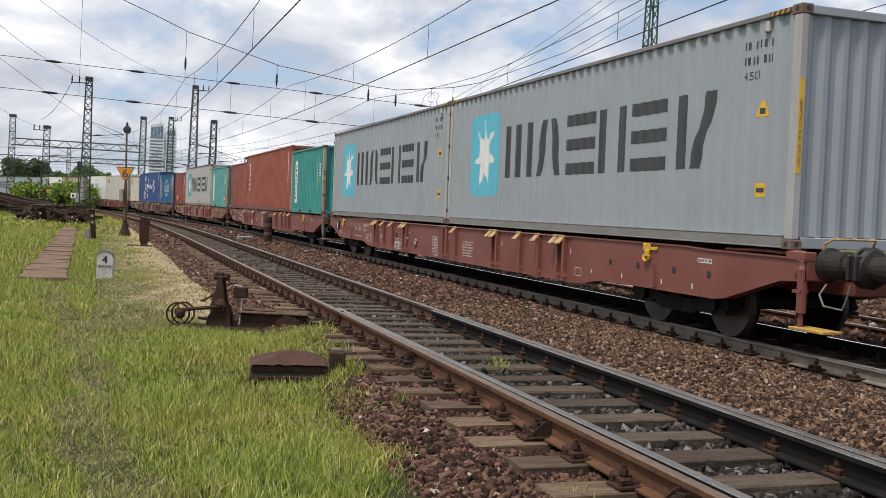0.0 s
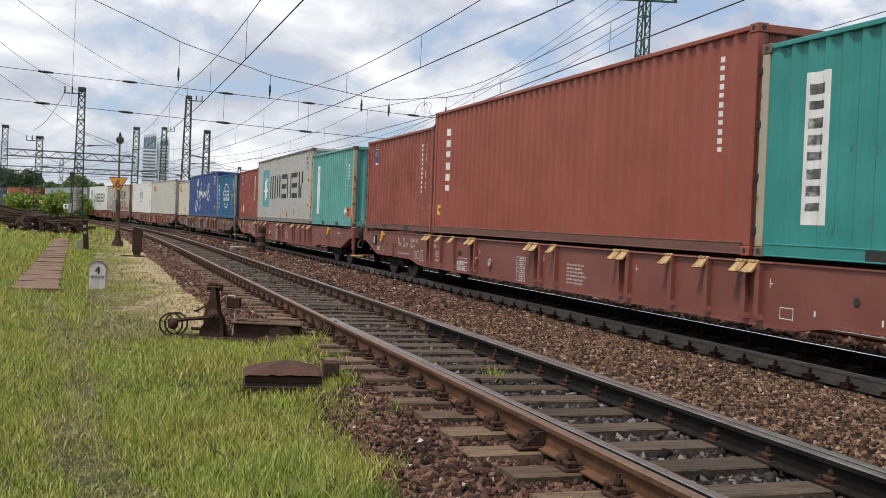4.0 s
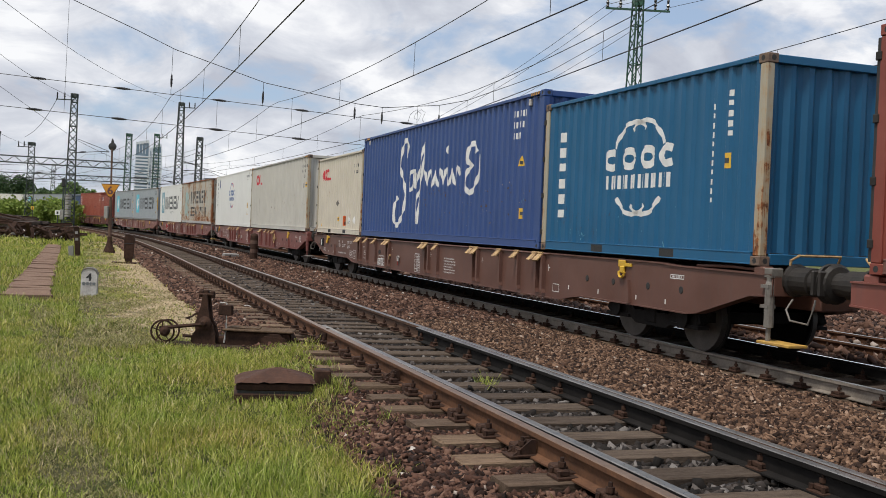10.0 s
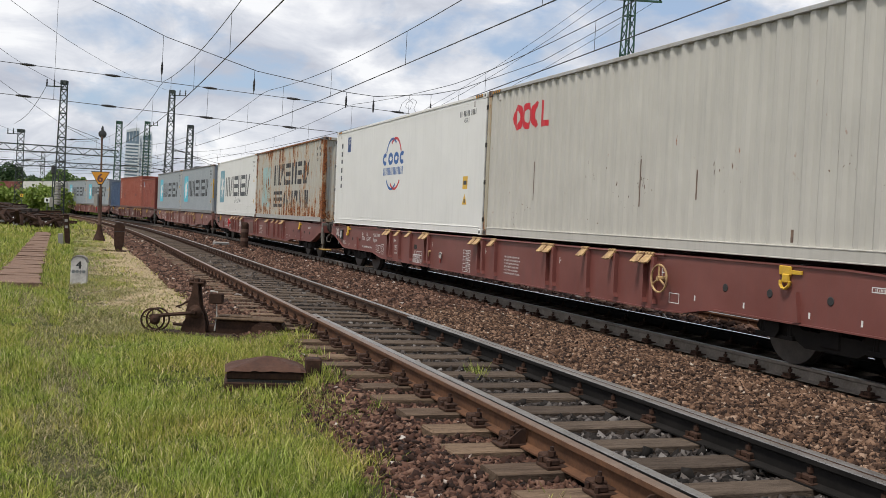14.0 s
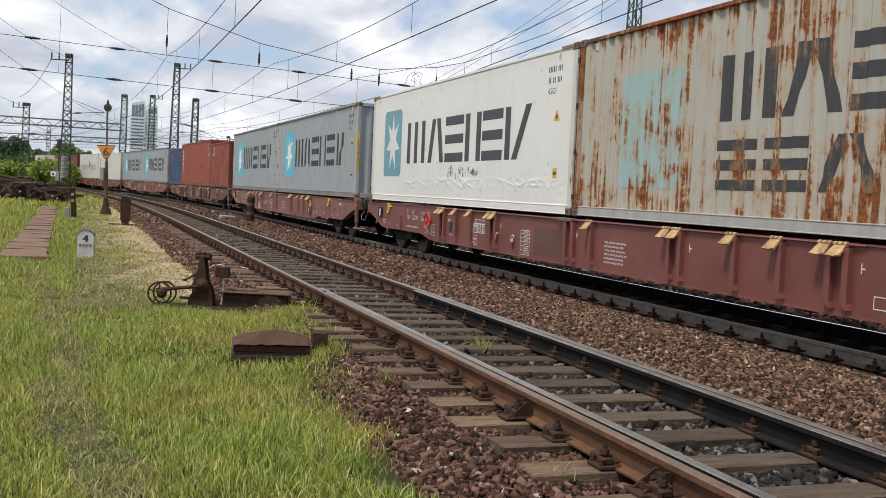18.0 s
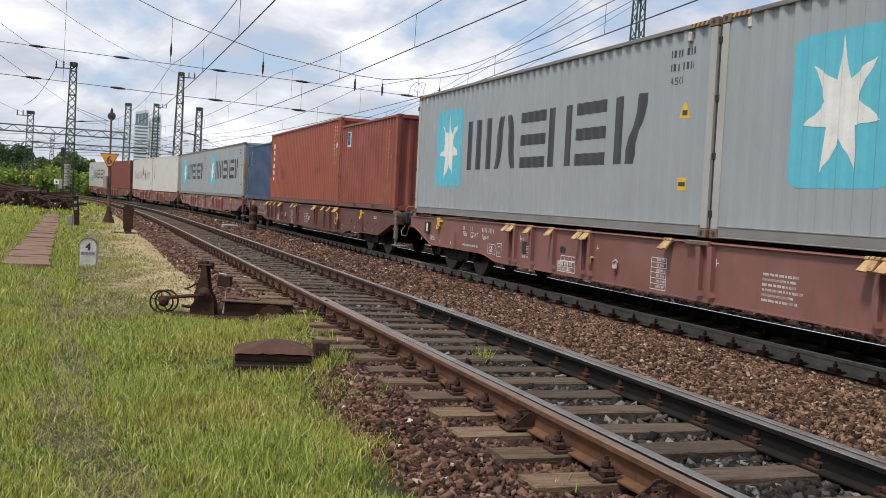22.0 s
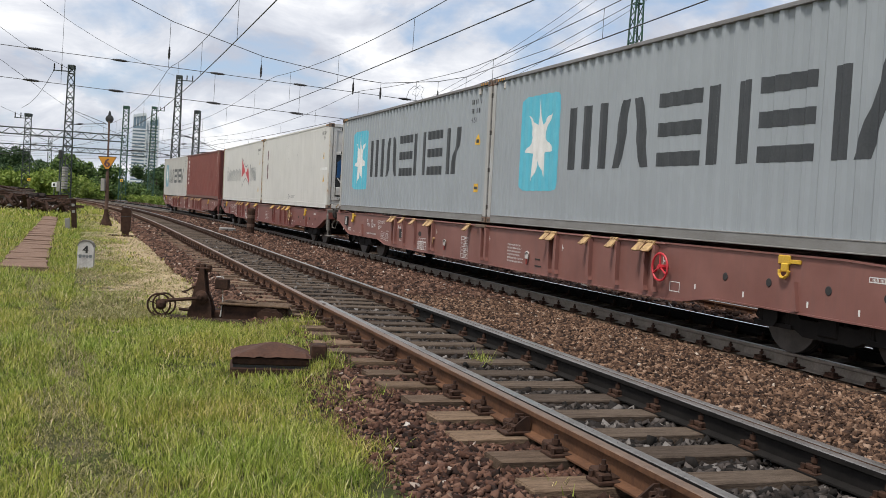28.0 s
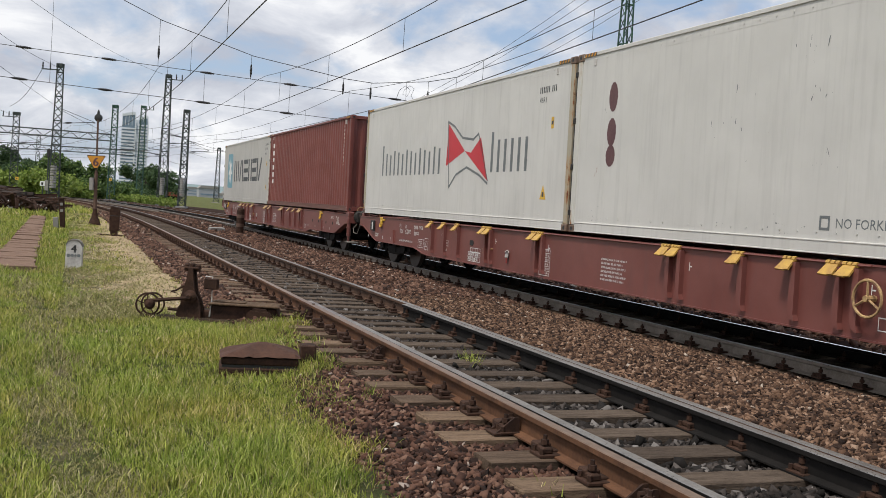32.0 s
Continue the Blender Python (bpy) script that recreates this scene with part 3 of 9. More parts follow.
def on_lines(s, lat):
    h = np.interp(s, LINE_S, LINE_H)
    return np.interp(s, LINE_S, LINE_X) - np.sin(h) * lat, np.interp(s, LINE_S, LINE_Y) + np.cos(h) * lat


def line_pose(s, lat=0.0, z=0.0, turn=0.0):
    p = on_line(s, lat, z)
    return pose(p.x, p.y, p.z, 0, 0, math.degrees(heading(s)) + turn)


def to_line(x, y):
    """s and lat of places in plan (arrays)."""
    sel = np.arange(0, len(LINE_S), 4)
    x, y = np.atleast_1d(x), np.atleast_1d(y)
    i = np.empty(len(x), dtype=int)
    for a in range(0, len(x), 20000):
        d = (x[a:a + 20000, None] - LINE_X[sel]) ** 2 + (y[a:a + 20000, None] - LINE_Y[sel]) ** 2
        i[a:a + 20000] = sel[d.argmin(1)]
    h = LINE_H[i]
    dx, dy = x - LINE_X[i], y - LINE_Y[i]
    return LINE_S[i] + dx * np.cos(h) + dy * np.sin(h), -dx * np.sin(h) + dy * np.cos(h)


def stretch(a, b, near=1.0, far=3.0):
    """Stations along the line, closer together near the camera."""
    out, s = [], a
    while s < b:
        out.append(s)
        s += near if -40 < s < 30 else far
    return out + [b]


def sweep(shape, profile, stations, lat=0.0, lats=None, i=None, caps=True):
    """A profile of (lat, z) drawn along the line."""
    n = len(profile)
    v, f, idx = [], [], []
    for k, s in enumerate(stations):
        l0 = lat if lats is None else lats[k]
        v += [on_line(s, l0 + p[0], p[1]) for p in profile]
    for k in range(len(stations) - 1):
        for j in range(n):
            f.append((k * n + j, k * n + (j + 1) % n, (k + 1) * n + (j + 1) % n, (k + 1) * n + j))
            idx.append(i[j] if i else 0)
    if caps:
        f += [tuple(range(n)), tuple(range((len(stations) - 1) * n, len(stations) * n))]
        idx += [0, 0]
    k0 = len(shape.v)
    shape.v += [tuple(a) for a in v]
    shape.f += [tuple(a + k0 for a in g) for g in f]
    shape.i += idx
    return shape


# -------------------------------------------------- ground
def trodden_line(y):
    """x of the trodden line through the grass."""
    return np.interp(y, (3, 5.46, 6.8, 8.2, 9.6, 11.2, 13, 17), (-0.8, -1.80, -2.38, -2.96, -3.55, -4.18, -4.98, -6.9)) + 0.07 * np.sin(y * 1.7)


NEAR = -5.16    # lat of the near track's centre
FAR = 4.3       # lat of the track behind the train
BED_L = -6.75   # edge of the ballast on the grass side


RELIEF = {}


def ground_height(x, y):
    """Height of the open ground at places in plan (arrays)."""
    xs, ys, z = RELIEF["xs"], RELIEF["ys"], RELIEF["z"]
    i = np.clip(np.searchsorted(xs, x) - 1, 0, len(xs) - 2)
    j = np.clip(np.searchsorted(ys, y) - 1, 0, len(ys) - 2)
    u, v = (x - xs[i]) / (xs[i + 1] - xs[i]), (y - ys[j]) / (ys[j + 1] - ys[j])
    return -0.29 + (z[j, i] * (1 - u) + z[j, i + 1] * u) * (1 - v) + (z[j + 1, i] * (1 - u) + z[j + 1, i + 1] * u) * v


def build_ground():
    # one sheet to the horizon, finer near the camera
    def axis(lo, hi, near_lo, near_hi, step):
        a = list(np.arange(near_lo, near_hi, step))
        d, x = step, near_lo
        while x > lo:
            d *= 1.35
            x -= d
            a.insert(0, x)
        d, x = step, near_hi
        while x < hi:
            a.append(x)
            d *= 1.35
            x += d
        return np.array(a)
    xs, ys = axis(-4000, 4000, -30, 14, 0.5), axis(-4000, 4500, -2, 60, 0.5)
    gx, gy = np.meshgrid(xs, ys)
    s, lat = to_line(gx.ravel(), gy.ravel())
    z = np.full(len(s), -0.29)
    corridor = (lat > BED_L - 0.1) & (lat < 16.5) & (s > -419) & (s < 399)
    z[corridor] = -0.6
    relief = np.array([0.05 * noise.noise((a * 0.35, b * 0.35, 0.0)) + 0.02 * noise.noise((a * 1.7, b * 1.7, 3.0)) if abs(a) < 70 and -10 < b < 90 else 0.0
                       for a, b in zip(gx.ravel(), gy.ravel())])
    z += relief
    RELIEF.update(xs=xs, ys=ys, z=relief.reshape(gx.shape))
    far = np.hypot(gx.ravel(), gy.ravel()) > 900
    z[far] -= 0.5
    # where the earth lies bare: gravel along the track, a trodden line through the grass
    gravel = np.clip((lat + 9.5) / 1.9, 0, 1) * (lat < -6.3) * np.clip((10.5 - s) / 4.0, 0, 1) * np.clip((s + 60) / 25, 0, 1)
    gravel = np.maximum(gravel, 0.9 * ((lat > -7.6) & (lat < -6.3) & (s > -120) & (s < 8.5)))
    px, py = gx.ravel(), gy.ravel()
    trod = np.clip(1.1 - np.abs(px - trodden_line(py)) / 0.42, 0, 1) * (py < 17)
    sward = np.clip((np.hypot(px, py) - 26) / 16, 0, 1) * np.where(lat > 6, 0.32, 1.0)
    nx, ny = len(xs), len(ys)
    idx = np.arange(nx * ny).reshape(ny, nx)
    q = np.stack([idx[:-1, :-1].ravel(), idx[:-1, 1:].ravel(), idx[1:, 1:].ravel(), idx[1:, :-1].ravel()], 1)
    m, n, b, co = material("grassy_earth")
    ob = co.outputs["Object"]
    a = n.noise(ob, 0.5, 6.0, 0.6)
    f = n.noise(ob, 18.0, 5.0, 0.65)
    att = n.add("ShaderNodeAttribute")
    att.attribute_name = "gravel"
    att2 = n.add("ShaderNodeAttribute")
    att2.attribute_name = "trodden"
    att3 = n.add("ShaderNodeAttribute")
    att3.attribute_name = "sward"
    mid = n.noise(ob, 2.6, 6.0, 0.65)
    bare = n.ramp(n.math("ADD", att.outputs["Fac"], n.math("MULTIPLY", n.math("SUBTRACT", mid, 0.5), 2.2)), (0.3, 0.0), (0.95, 1.0))
    worn = n.ramp(n.math("ADD", att2.outputs["Fac"], n.math("MULTIPLY", n.math("SUBTRACT", mid, 0.5), 1.6)), (0.5, 0.0), (0.95, 0.6))
    grit = n.mix(n.ramp(n.noise(ob, 34.0, 5.0, 0.7), (0.35, 0.0), (0.65, 1.0)), (0.24, 0.18, 0.10), (0.60, 0.475, 0.30))
    dust = n.mix(n.ramp(n.noise(ob, 24.0, 5.0, 0.7), (0.4, 0.0), (0.6, 1.0)), (0.055, 0.044, 0.026), (0.26, 0.21, 0.13))
    col = n.mix(n.ramp(a, (0.38, 0.0), (0.62, 1.0)), (0.032, 0.038, 0.011), (0.072, 0.082, 0.023))
    col = n.mix(n.ramp(f, (0.52, 0.0), (0.72, 0.8)), col, (0.12, 0.095, 0.058))
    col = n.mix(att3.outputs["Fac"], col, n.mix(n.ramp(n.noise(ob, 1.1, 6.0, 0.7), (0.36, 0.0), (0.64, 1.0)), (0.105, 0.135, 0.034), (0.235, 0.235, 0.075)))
    n.put(b, "Base Color", n.mix(bare, n.mix(worn, col, dust), grit))
    n.put(b, "Roughness", 0.95)
    n.put(b, "Specular IOR Level", 0.2)
    bumped(n, b, f, 0.9, 0.06)
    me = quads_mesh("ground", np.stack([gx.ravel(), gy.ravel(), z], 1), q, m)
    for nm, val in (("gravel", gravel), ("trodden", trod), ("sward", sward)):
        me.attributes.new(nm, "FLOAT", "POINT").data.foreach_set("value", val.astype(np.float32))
    ob = new("ground", me)
    tagged(ob, "flat earth covered with green grass and weeds beside the railway", "ground", kind="structure")


build_ground()


def build_bed():
    prof = [(-7.35, -0.52), (-6.95, -0.30), (-6.55, -0.235), (-5.9, -0.25), (-4.4, -0.25), (-3.6, -0.235), (-2.4, -0.235), (-1.5, -0.285), (-0.75, -0.345), (0.75, -0.33),
            (1.6, -0.31), (3.0, -0.37), (5.6, -0.37), (9, -0.36), (15.5, -0.36), (16.8, -0.66)]
    sh = Shape()
    st = stretch(-415, 390)
    n = len(prof)
    for k, s in enumerate(st):
        for j, (l, z) in enumerate(prof):
            wob = 0.06 * noise.noise((s * 0.8, j * 3.1, 0.0)) if 0 < j < n - 1 else 0
            p = on_line(s, l + (0.25 * noise.noise((s * 0.45, 7.7, 0)) if j < 2 else 0), z + wob * 0.5)
            sh.v.append(tuple(p))
    for k in range(len(st) - 1):
        for j in range(n - 1):
            sh.f.append((k * n + j, (k + 1) * n + j, (k + 1) * n + j + 1, k * n + j + 1))
            sh.i.append(0)
    # darker strips: oil in the near track, painted shade below the train
    sh.i = [1 if -0.9 < prof[k % (n - 1)][0] < 1.0 or -6.0 < prof[k % (n - 1)][0] < -4.5 else 0 for k in range(len(sh.f))]
    ob = part("ballast_bed", sh, [M["bed"], M["bedoilshade"]], None, "bed of brown crushed stone under the railway tracks")
    tagged(ob, category="ballast", kind="structure")


build_bed()

def bedz(l, s):
    """Height of the ballast bed at places along and across the line."""
    return np.interp(l, (-7.35, -6.95, -6.55, -6.45, -5.9, -4.4, -3.8, -3.4, -2.4, -1.5, -1.2, -0.75), (-0.36, -0.275, -0.215, -0.225, -0.235, -0.235, -0.225, -0.215, -0.215, -0.262, -0.30, -0.335))


# -------------------------------------------------- rails, sleepers, fastenings
RAIL = [(-0.036, -0.006), (-0.030, 0.0), (0.030, 0.0), (0.036, -0.006), (0.036, -0.037), (0.009, -0.050), (0.009, -0.145), (0.030, -0.152), (0.075, -0.160), (0.075, -0.172),
        (-0.075, -0.172), (-0.075, -0.160), (-0.030, -0.152), (-0.009, -0.145), (-0.009, -0.050), (-0.036, -0.037)]
RAIL_I = [1, 1, 1, 0, 0, 0, 0, 0, 0, 0, 0, 0, 0, 0, 0, 0]


def rail(parent, lat, a, b, side, top, name="rail", z=0.0, lats=None, st=None, label=""):
    st = st or stretch(a, b)
    sh = Shape()
    sweep(sh, [(x, y + z) for x, y in RAIL], st, lat, lats, RAIL_I)
    return part(name, sh, [side, top], parent, label)


def sleeper_mesh(name, length, mat, seed):
    rnd = random.Random(seed)
    sh = Shape().box(-0.125, 0.125, -length / 2, length / 2, -0.30, -0.172, bev=0.012)
    sh.v = [(x + rnd.uniform(-.008, .008), y + rnd.uniform(-.01, .01), z + rnd.uniform(-.006, .004)) for x, y, z in sh.v]
    return sh.mesh(name, mat)


def fastening_mesh(name, mat):
    """Ribbed plate with two clips and their bolts, on one side of a rail each."""
    sh = Shape().box(-0.08, 0.08, -0.17, 0.17, -0.172, -0.150, bev=0.004)
    for y in (-0.105, 0.105):
        sh.box(-0.055, 0.055, y - 0.035, y + 0.035, -0.150, -0.112, bev=0.008)
        sh.tube((0, y, -0.112), (0, y, -0.040), 0.013, 6)
        sh.tube((0, y, -0.100), (0, y, -0.068), 0.026, 6)
    for y in (-0.15, 0.15):
        for x in (-0.055, 0.055):
            sh.tube((x, y, -0.15), (x, y, -0.115), 0.016, 6)
    return sh.mesh(name, mat)


def build_track(name, label, lat, near, far, zoff, sleepers_near, side, top, timber, cant=0.0, length=2.6, step=0.62, long_from=None):
    tr = empty(name)
    tagged(tr, label, "railway track", kind="structure")
    for g, nm in ((-GAUGE, 0), (GAUGE, 1)):
        rail(tr, lat + g, near, far, side[nm], top[nm], z=zoff + g * math.sin(radians(cant)))
    meshes = [sleeper_mesh("sleeper", length, timber[k % len(timber)], k) for k in range(5)]
    longer = [sleeper_mesh("sleeper", length + 0.9, timber[k % len(timber)], 10 + k) for k in range(4)]
    fast = fastening_mesh("rail_fastening", M["iron"])
    rnd = random.Random(len(name))
    rest = Shape()
    s = near
    while s < far:
        inside = sleepers_near[0] < s < sleepers_near[1]
        m = line_pose(s + rnd.uniform(-.03, .03), lat, zoff, rnd.uniform(-1, 1)) @ pose(0, rnd.uniform(-.06, .06), rnd.uniform(-.008, .004), cant)
        if inside:
            me = rnd.choice(meshes)
            if long_from is not None and s > long_from:
                me = rnd.choice(longer)
                m = m @ pose(0, -0.4, 0)
            ob = new("sleeper", me)
            ob.parent, ob.matrix_world = tr, m
            if s > -14:
                for g in (-GAUGE, GAUGE):
                    fo = new("rail_fastening", fast)
                    fo.parent = tr
                    fo.matrix_world = line_pose(s, lat + g, zoff)
            else:
                for g in (-GAUGE, GAUGE):
                    for y in (-0.1, 0.1):
                        rest.box(-0.05, 0.05, g + y - 0.035, g + y + 0.035, -0.172, -0.09, 1, m=line_pose(s, lat, zoff))
        else:
            rest.box(-0.125, 0.125, -length / 2, length / 2, -0.30, -0.172, 0, m=m)
        s += step
    if rest.v:
        tagged(part("far_sleepers", rest, [timber[0], M["iron"]], tr), kind="stuff")
    return tr


near_track = build_track("near_railway_track", "rusty railway track on dark timber sleepers in brown ballast", NEAR, -330, 60, 0.0, (-60, 24),
                         (M["rail"], M["railbrown"]), (M["railrusttop"], M["railtop"]), (M["tie"], M["tieold"]), step=0.6)
train_track = build_track("train_railway_track", "railway track with polished rails under the freight train", 0.0, -400, 380, TRAIN_Z, (-60, 24),
                          (M["railgrey"], M["raildark"]), (M["railtop"], M["railshine"]), (M["tieold"], M["tie"]), cant=CANT)
far_track = build_track("far_railway_track", "railway track with worn rails on the far side of the train", FAR, -330, 120, -0.18, (-10, 20),
                        (M["rail"], M["rail"]), (M["railtop"], M["railtop"]), (M["sleeperdark"],))
# switch tongues: one lies against the rail on the grass side, one stands a hand away from the other rail
ST = list(np.arange(8.8, 45, 1.0))
rail(near_track, 0, 0, 0, M["raildark"], M["railtop"], "switch_tongue", -0.002, [NEAR - GAUGE + 0.073 + 0.0040 * max(0, s - 9) + 0.00018 * max(0, s - 9) ** 2 for s in ST], ST, "dark polished switch tongue")
rail(near_track, 0, 0, 0, M["raildark"], M["railtop"], "switch_tongue", -0.004, [NEAR + GAUGE - 0.085 - 0.0005 * max(0, s - 9) ** 1.6 for s in ST], ST, "dark oily switch tongue")
# slide chairs and bolted brackets at the switch
for s in np.arange(9.0, 22, 0.62):
    ob = part("slide_chair", Shape().box(-0.09, 0.09, -0.13, 0.20, -0.172, -0.135, bev=0.006).box(-0.05, 0.05, -0.20, -0.10, -0.172, -0.10, bev=0.01), M["iron"], near_track)
    ob.matrix_world = line_pose(s + 0.3, NEAR - GAUGE + 0.06)
for s in (9.3, 12.5, 15.6, 17.3):
    sh = Shape()
    for x in (-0.055, 0.045):
        sh.prism([(-0.025, -0.05), (-0.06, -0.05), (-0.19, -0.15), (-0.19, -0.172), (-0.025, -0.172)], "x", x, x + 0.014)
    sh.box(-0.08, 0.08, -0.22, -0.08, -0.172, -0.155, bev=0.004)
    for x in (-0.02, 0.02):
        sh.tube((x, -0.15, -0.155), (x, -0.15, -0.115), 0.014, 6)
    sh.tube((0.0, -0.11, -0.09), (0.0, -0.01, -0.09), 0.016, 6).tube((0.0, -0.075, -0.09), (0.0, -0.045, -0.09), 0.032, 6)
    ob = part("rail_brace", sh, M["iron"], near_track, "rusty bolted rail brace")
    ob.matrix_world = line_pose(s, NEAR - GAUGE)


SLEEPER_STEP = {"near": (-330, 0.6), "train": (-400, 0.62)}


def scatter(a, b, l0, l1, step, seed):
    rs = np.random.RandomState(seed)
    gs, gl = np.meshgrid(np.arange(a, b, step), np.arange(l0, l1, step))
    s = gs.ravel() + rs.uniform(-.6, .6, gs.size) * step
    l = gl.ravel() + rs.uniform(-.6, .6, gs.size) * step
    return s, l, rs


def stones(name, label, areas, mat, seed):
    """Loose crushed stones lying on the bed: angular blocks of every turn and size."""
    cos, quads, base = [], [], 0
    cube = np.array([(x, y, z) for x in (-1, 1) for y in (-1, 1) for z in (-1, 1)], dtype=float)
    fq = np.array([(0, 1, 3, 2), (4, 6, 7, 5), (0, 4, 5, 1), (2, 3, 7, 6), (0, 2, 6, 4), (1, 5, 7, 3)])
    for k, (a, b, l0, l1, step, size, zf) in enumerate(areas):
        s, l, rs = scatter(a, b, l0, l1, step, seed + k)
        # few stones lie on the sleepers
        for c, half, (s0, st) in ((NEAR, 1.33, SLEEPER_STEP["near"]), (0.0, 1.33, SLEEPER_STEP["train"])):
            ph = np.abs((s - s0 + st / 2) % st - st / 2)
            keep = ~((np.abs(l - c) < half) & (ph < 0.15) & (rs.uniform(0, 1, len(s)) > 0.07))
            s, l = s[keep], l[keep]
        x, y = on_lines(s, l)
        n = len(s)
        z = zf(l, s) + rs.uniform(-0.35, 0.5, n) * size
        q = rs.normal(size=(n, 4)) * np.array([1, 0.33, 0.33, 1])
        q /= np.linalg.norm(q, axis=1)[:, None]
        w, i, j, c = q.T
        rot = np.stack([1 - 2 * (j * j + c * c), 2 * (i * j - w * c), 2 * (i * c + w * j), 2 * (i * j + w * c), 1 - 2 * (i * i + c * c), 2 * (j * c - w * i),
                        2 * (i * c - w * j), 2 * (j * c + w * i), 1 - 2 * (i * i + j * j)], 1).reshape(n, 3, 3)
        dims = size * np.stack([rs.uniform(0.42, 0.95, n), rs.uniform(0.28, 0.62, n), rs.uniform(0.18, 0.45, n)], 1)[:, None] * rs.uniform(0.6, 1.3, (n, 1, 1))
        v = (cube[None] + rs.uniform(-.55, .55, (n, 8, 3))) * dims
        v = np.einsum("nij,nkj->nki", rot, v) + np.stack([x, y, z], 1)[:, None]
        cos.append(v.reshape(-1, 3))
        quads.append((fq[None] + 8 * np.arange(n)[:, None, None]).reshape(-1, 4) + base)
        base += 8 * n
    ob = new(name, quads_mesh(name, np.concatenate(cos), np.concatenate(quads), mat))
    return tagged(ob, label, "ballast", kind="stuff")


# -------------------------------------------------- painted marks
def disc(cx, cz, r, n=20, sx=1.0):
    return [(cx + sx * r * math.cos(2 * math.pi * k / n), cz + r * math.sin(2 * math.pi * k / n)) for k in range(n)]


def rect(x0, x1, z0, z1):
    return [(x0, z0), (x1, z0), (x1, z1), (x0, z1)]


def soft_rect(x0, x1, z0, z1, r):
    out = []
    for cx, cz, a in ((x1 - r, z0 + r, -90), (x1 - r, z1 - r, 0), (x0 + r, z1 - r, 90), (x0 + r, z0 + r, 180)):
        out += [(cx + r * math.cos(radians(a + b)), cz + r * math.sin(radians(a + b))) for b in (0, 30, 60, 90)]
    return out


def ribbon(pts, w, taper=None):
    """A brush stroke: convex pieces along a bent line."""
    out = []
    n = len(pts)
    side = []
    for k in range(n):
        a, b = Vector(pts[max(k - 1, 0)]), Vector(pts[min(k + 1, n - 1)])
        d = (b - a).normalized()
        ww = w * (taper[k] if taper else 1) / 2
        side.append(((pts[k][0] - d.y * ww, pts[k][1] + d.x * ww), (pts[k][0] + d.y * ww, pts[k][1] - d.x * ww)))
    for k in range(n - 1):
        q = [side[k][0], side[k][1], side[k + 1][1], side[k + 1][0]]
        out += [[q[0], q[1], q[2]], [q[0], q[2], q[3]]]
    return out


def arc(cx, cz, rx, rz, a0, a1, w, n=14):
    return ribbon([(cx + rx * math.cos(radians(a0 + (a1 - a0) * k / n)), cz + rz * math.sin(radians(a0 + (a1 - a0) * k / n))) for k in range(n + 1)], w)


def star(cx, cz, rx, rz, points=7, inner=0.42, turn=90):
    p = []
    for k in range(points * 2):
        r = 1 if k % 2 == 0 else inner
        a = radians(turn + 180 * k / points)
        p.append((cx + rx * r * math.cos(a), cz + rz * r * math.sin(a)))
    return [[(cx, cz), p[k], p[(k + 1) % len(p)]] for k in range(len(p))]


def strokes(kinds, edges, z0, z1, w):
    """A row of plain dark shapes, each of a few bars: uprights 'u', leaning pairs 'v', level bars 'e', mixed 'k'."""
    out = []
    h = z1 - z0
    for kind, (a, b) in zip(kinds, edges):
        d = b - a
        if kind == "3":
            out += [rect(a, a + w, z0, z1), rect(a + d / 2 - w / 2, a + d / 2 + w / 2, z0, z1), rect(b - w, b, z0, z1)]
        elif kind == "v":
            out += [[(a, z0), (a + w, z0), (a + d / 2 - w * .1, z1), (a + d / 2 - w * 1.1, z1)], [(b - w, z0), (b, z0), (a + d / 2 + w * 1.1, z1), (a + d / 2 + w * .1, z1)]]
        elif kind == "e":
            for t in (0, 0.5, 1):
                zc = z0 + w * .4 + (h - w * .8) * t
                out.append(rect(a, b, zc - w * .4, zc + w * .4))
        elif kind == "u":
            out += [rect(a, a + w, z0, z1), rect(b - w, b, z0, z1)]
        elif kind == "k":
            out += [rect(a, a + w, z0, z1), [(a + w * 1.35, z0), (a + w * 2.35, z0), (b, z1), (b - w, z1)]]
        elif kind == "i":
            out.append(rect(a, b, z0, z1))
    return out


TEXTS = {}


def text_tris(body, height, align="LEFT"):
    """Triangles of a written word in plain letters, x to the right, z up, foot at 0."""
    key = (body, align)
    if key not in TEXTS:
        cu = bpy.data.curves.new("text", "FONT")
        cu.body, cu.align_x, cu.resolution_u = body, align, 2
        ob = new("text", cu)
        bpy.context.view_layer.update()
        me = bpy.data.meshes.new_from_object(ob.evaluated_get(bpy.context.evaluated_depsgraph_get()))
        me.calc_loop_triangles()
        TEXTS[key] = [[(me.vertices[i].co.x, me.vertices[i].co.y) for i in t.vertices] for t in me.loop_triangles]
        bpy.data.objects.remove(ob)
        bpy.data.meshes.remove(me)
        bpy.data.curves.remove(cu)
    return [[(x * height / 0.72, z * height / 0.72) for x, z in t] for t in TEXTS[key]]


def placed(polys, x, z):
    return [[(a + x, b + z) for a, b in p] for p in polys]


def lines_of_bars(x, z, rows, h, gap, seed, w=0.6):
    """Small writing that cannot be read: rows of thin upright bars in groups."""
    rnd = random.Random(seed)
    out = []
    for k in range(rows):
        a = x
        end = x + w * rnd.uniform(0.75, 1.0)
        top = z - k * (h + gap)
        while a < end:
            for j in range(rnd.randint(2, 6)):
                if a < end:
                    out.append(rect(a, a + h * 0.30, top - h, top))
                a += h * 0.62
            a += h * 0.5
    return out


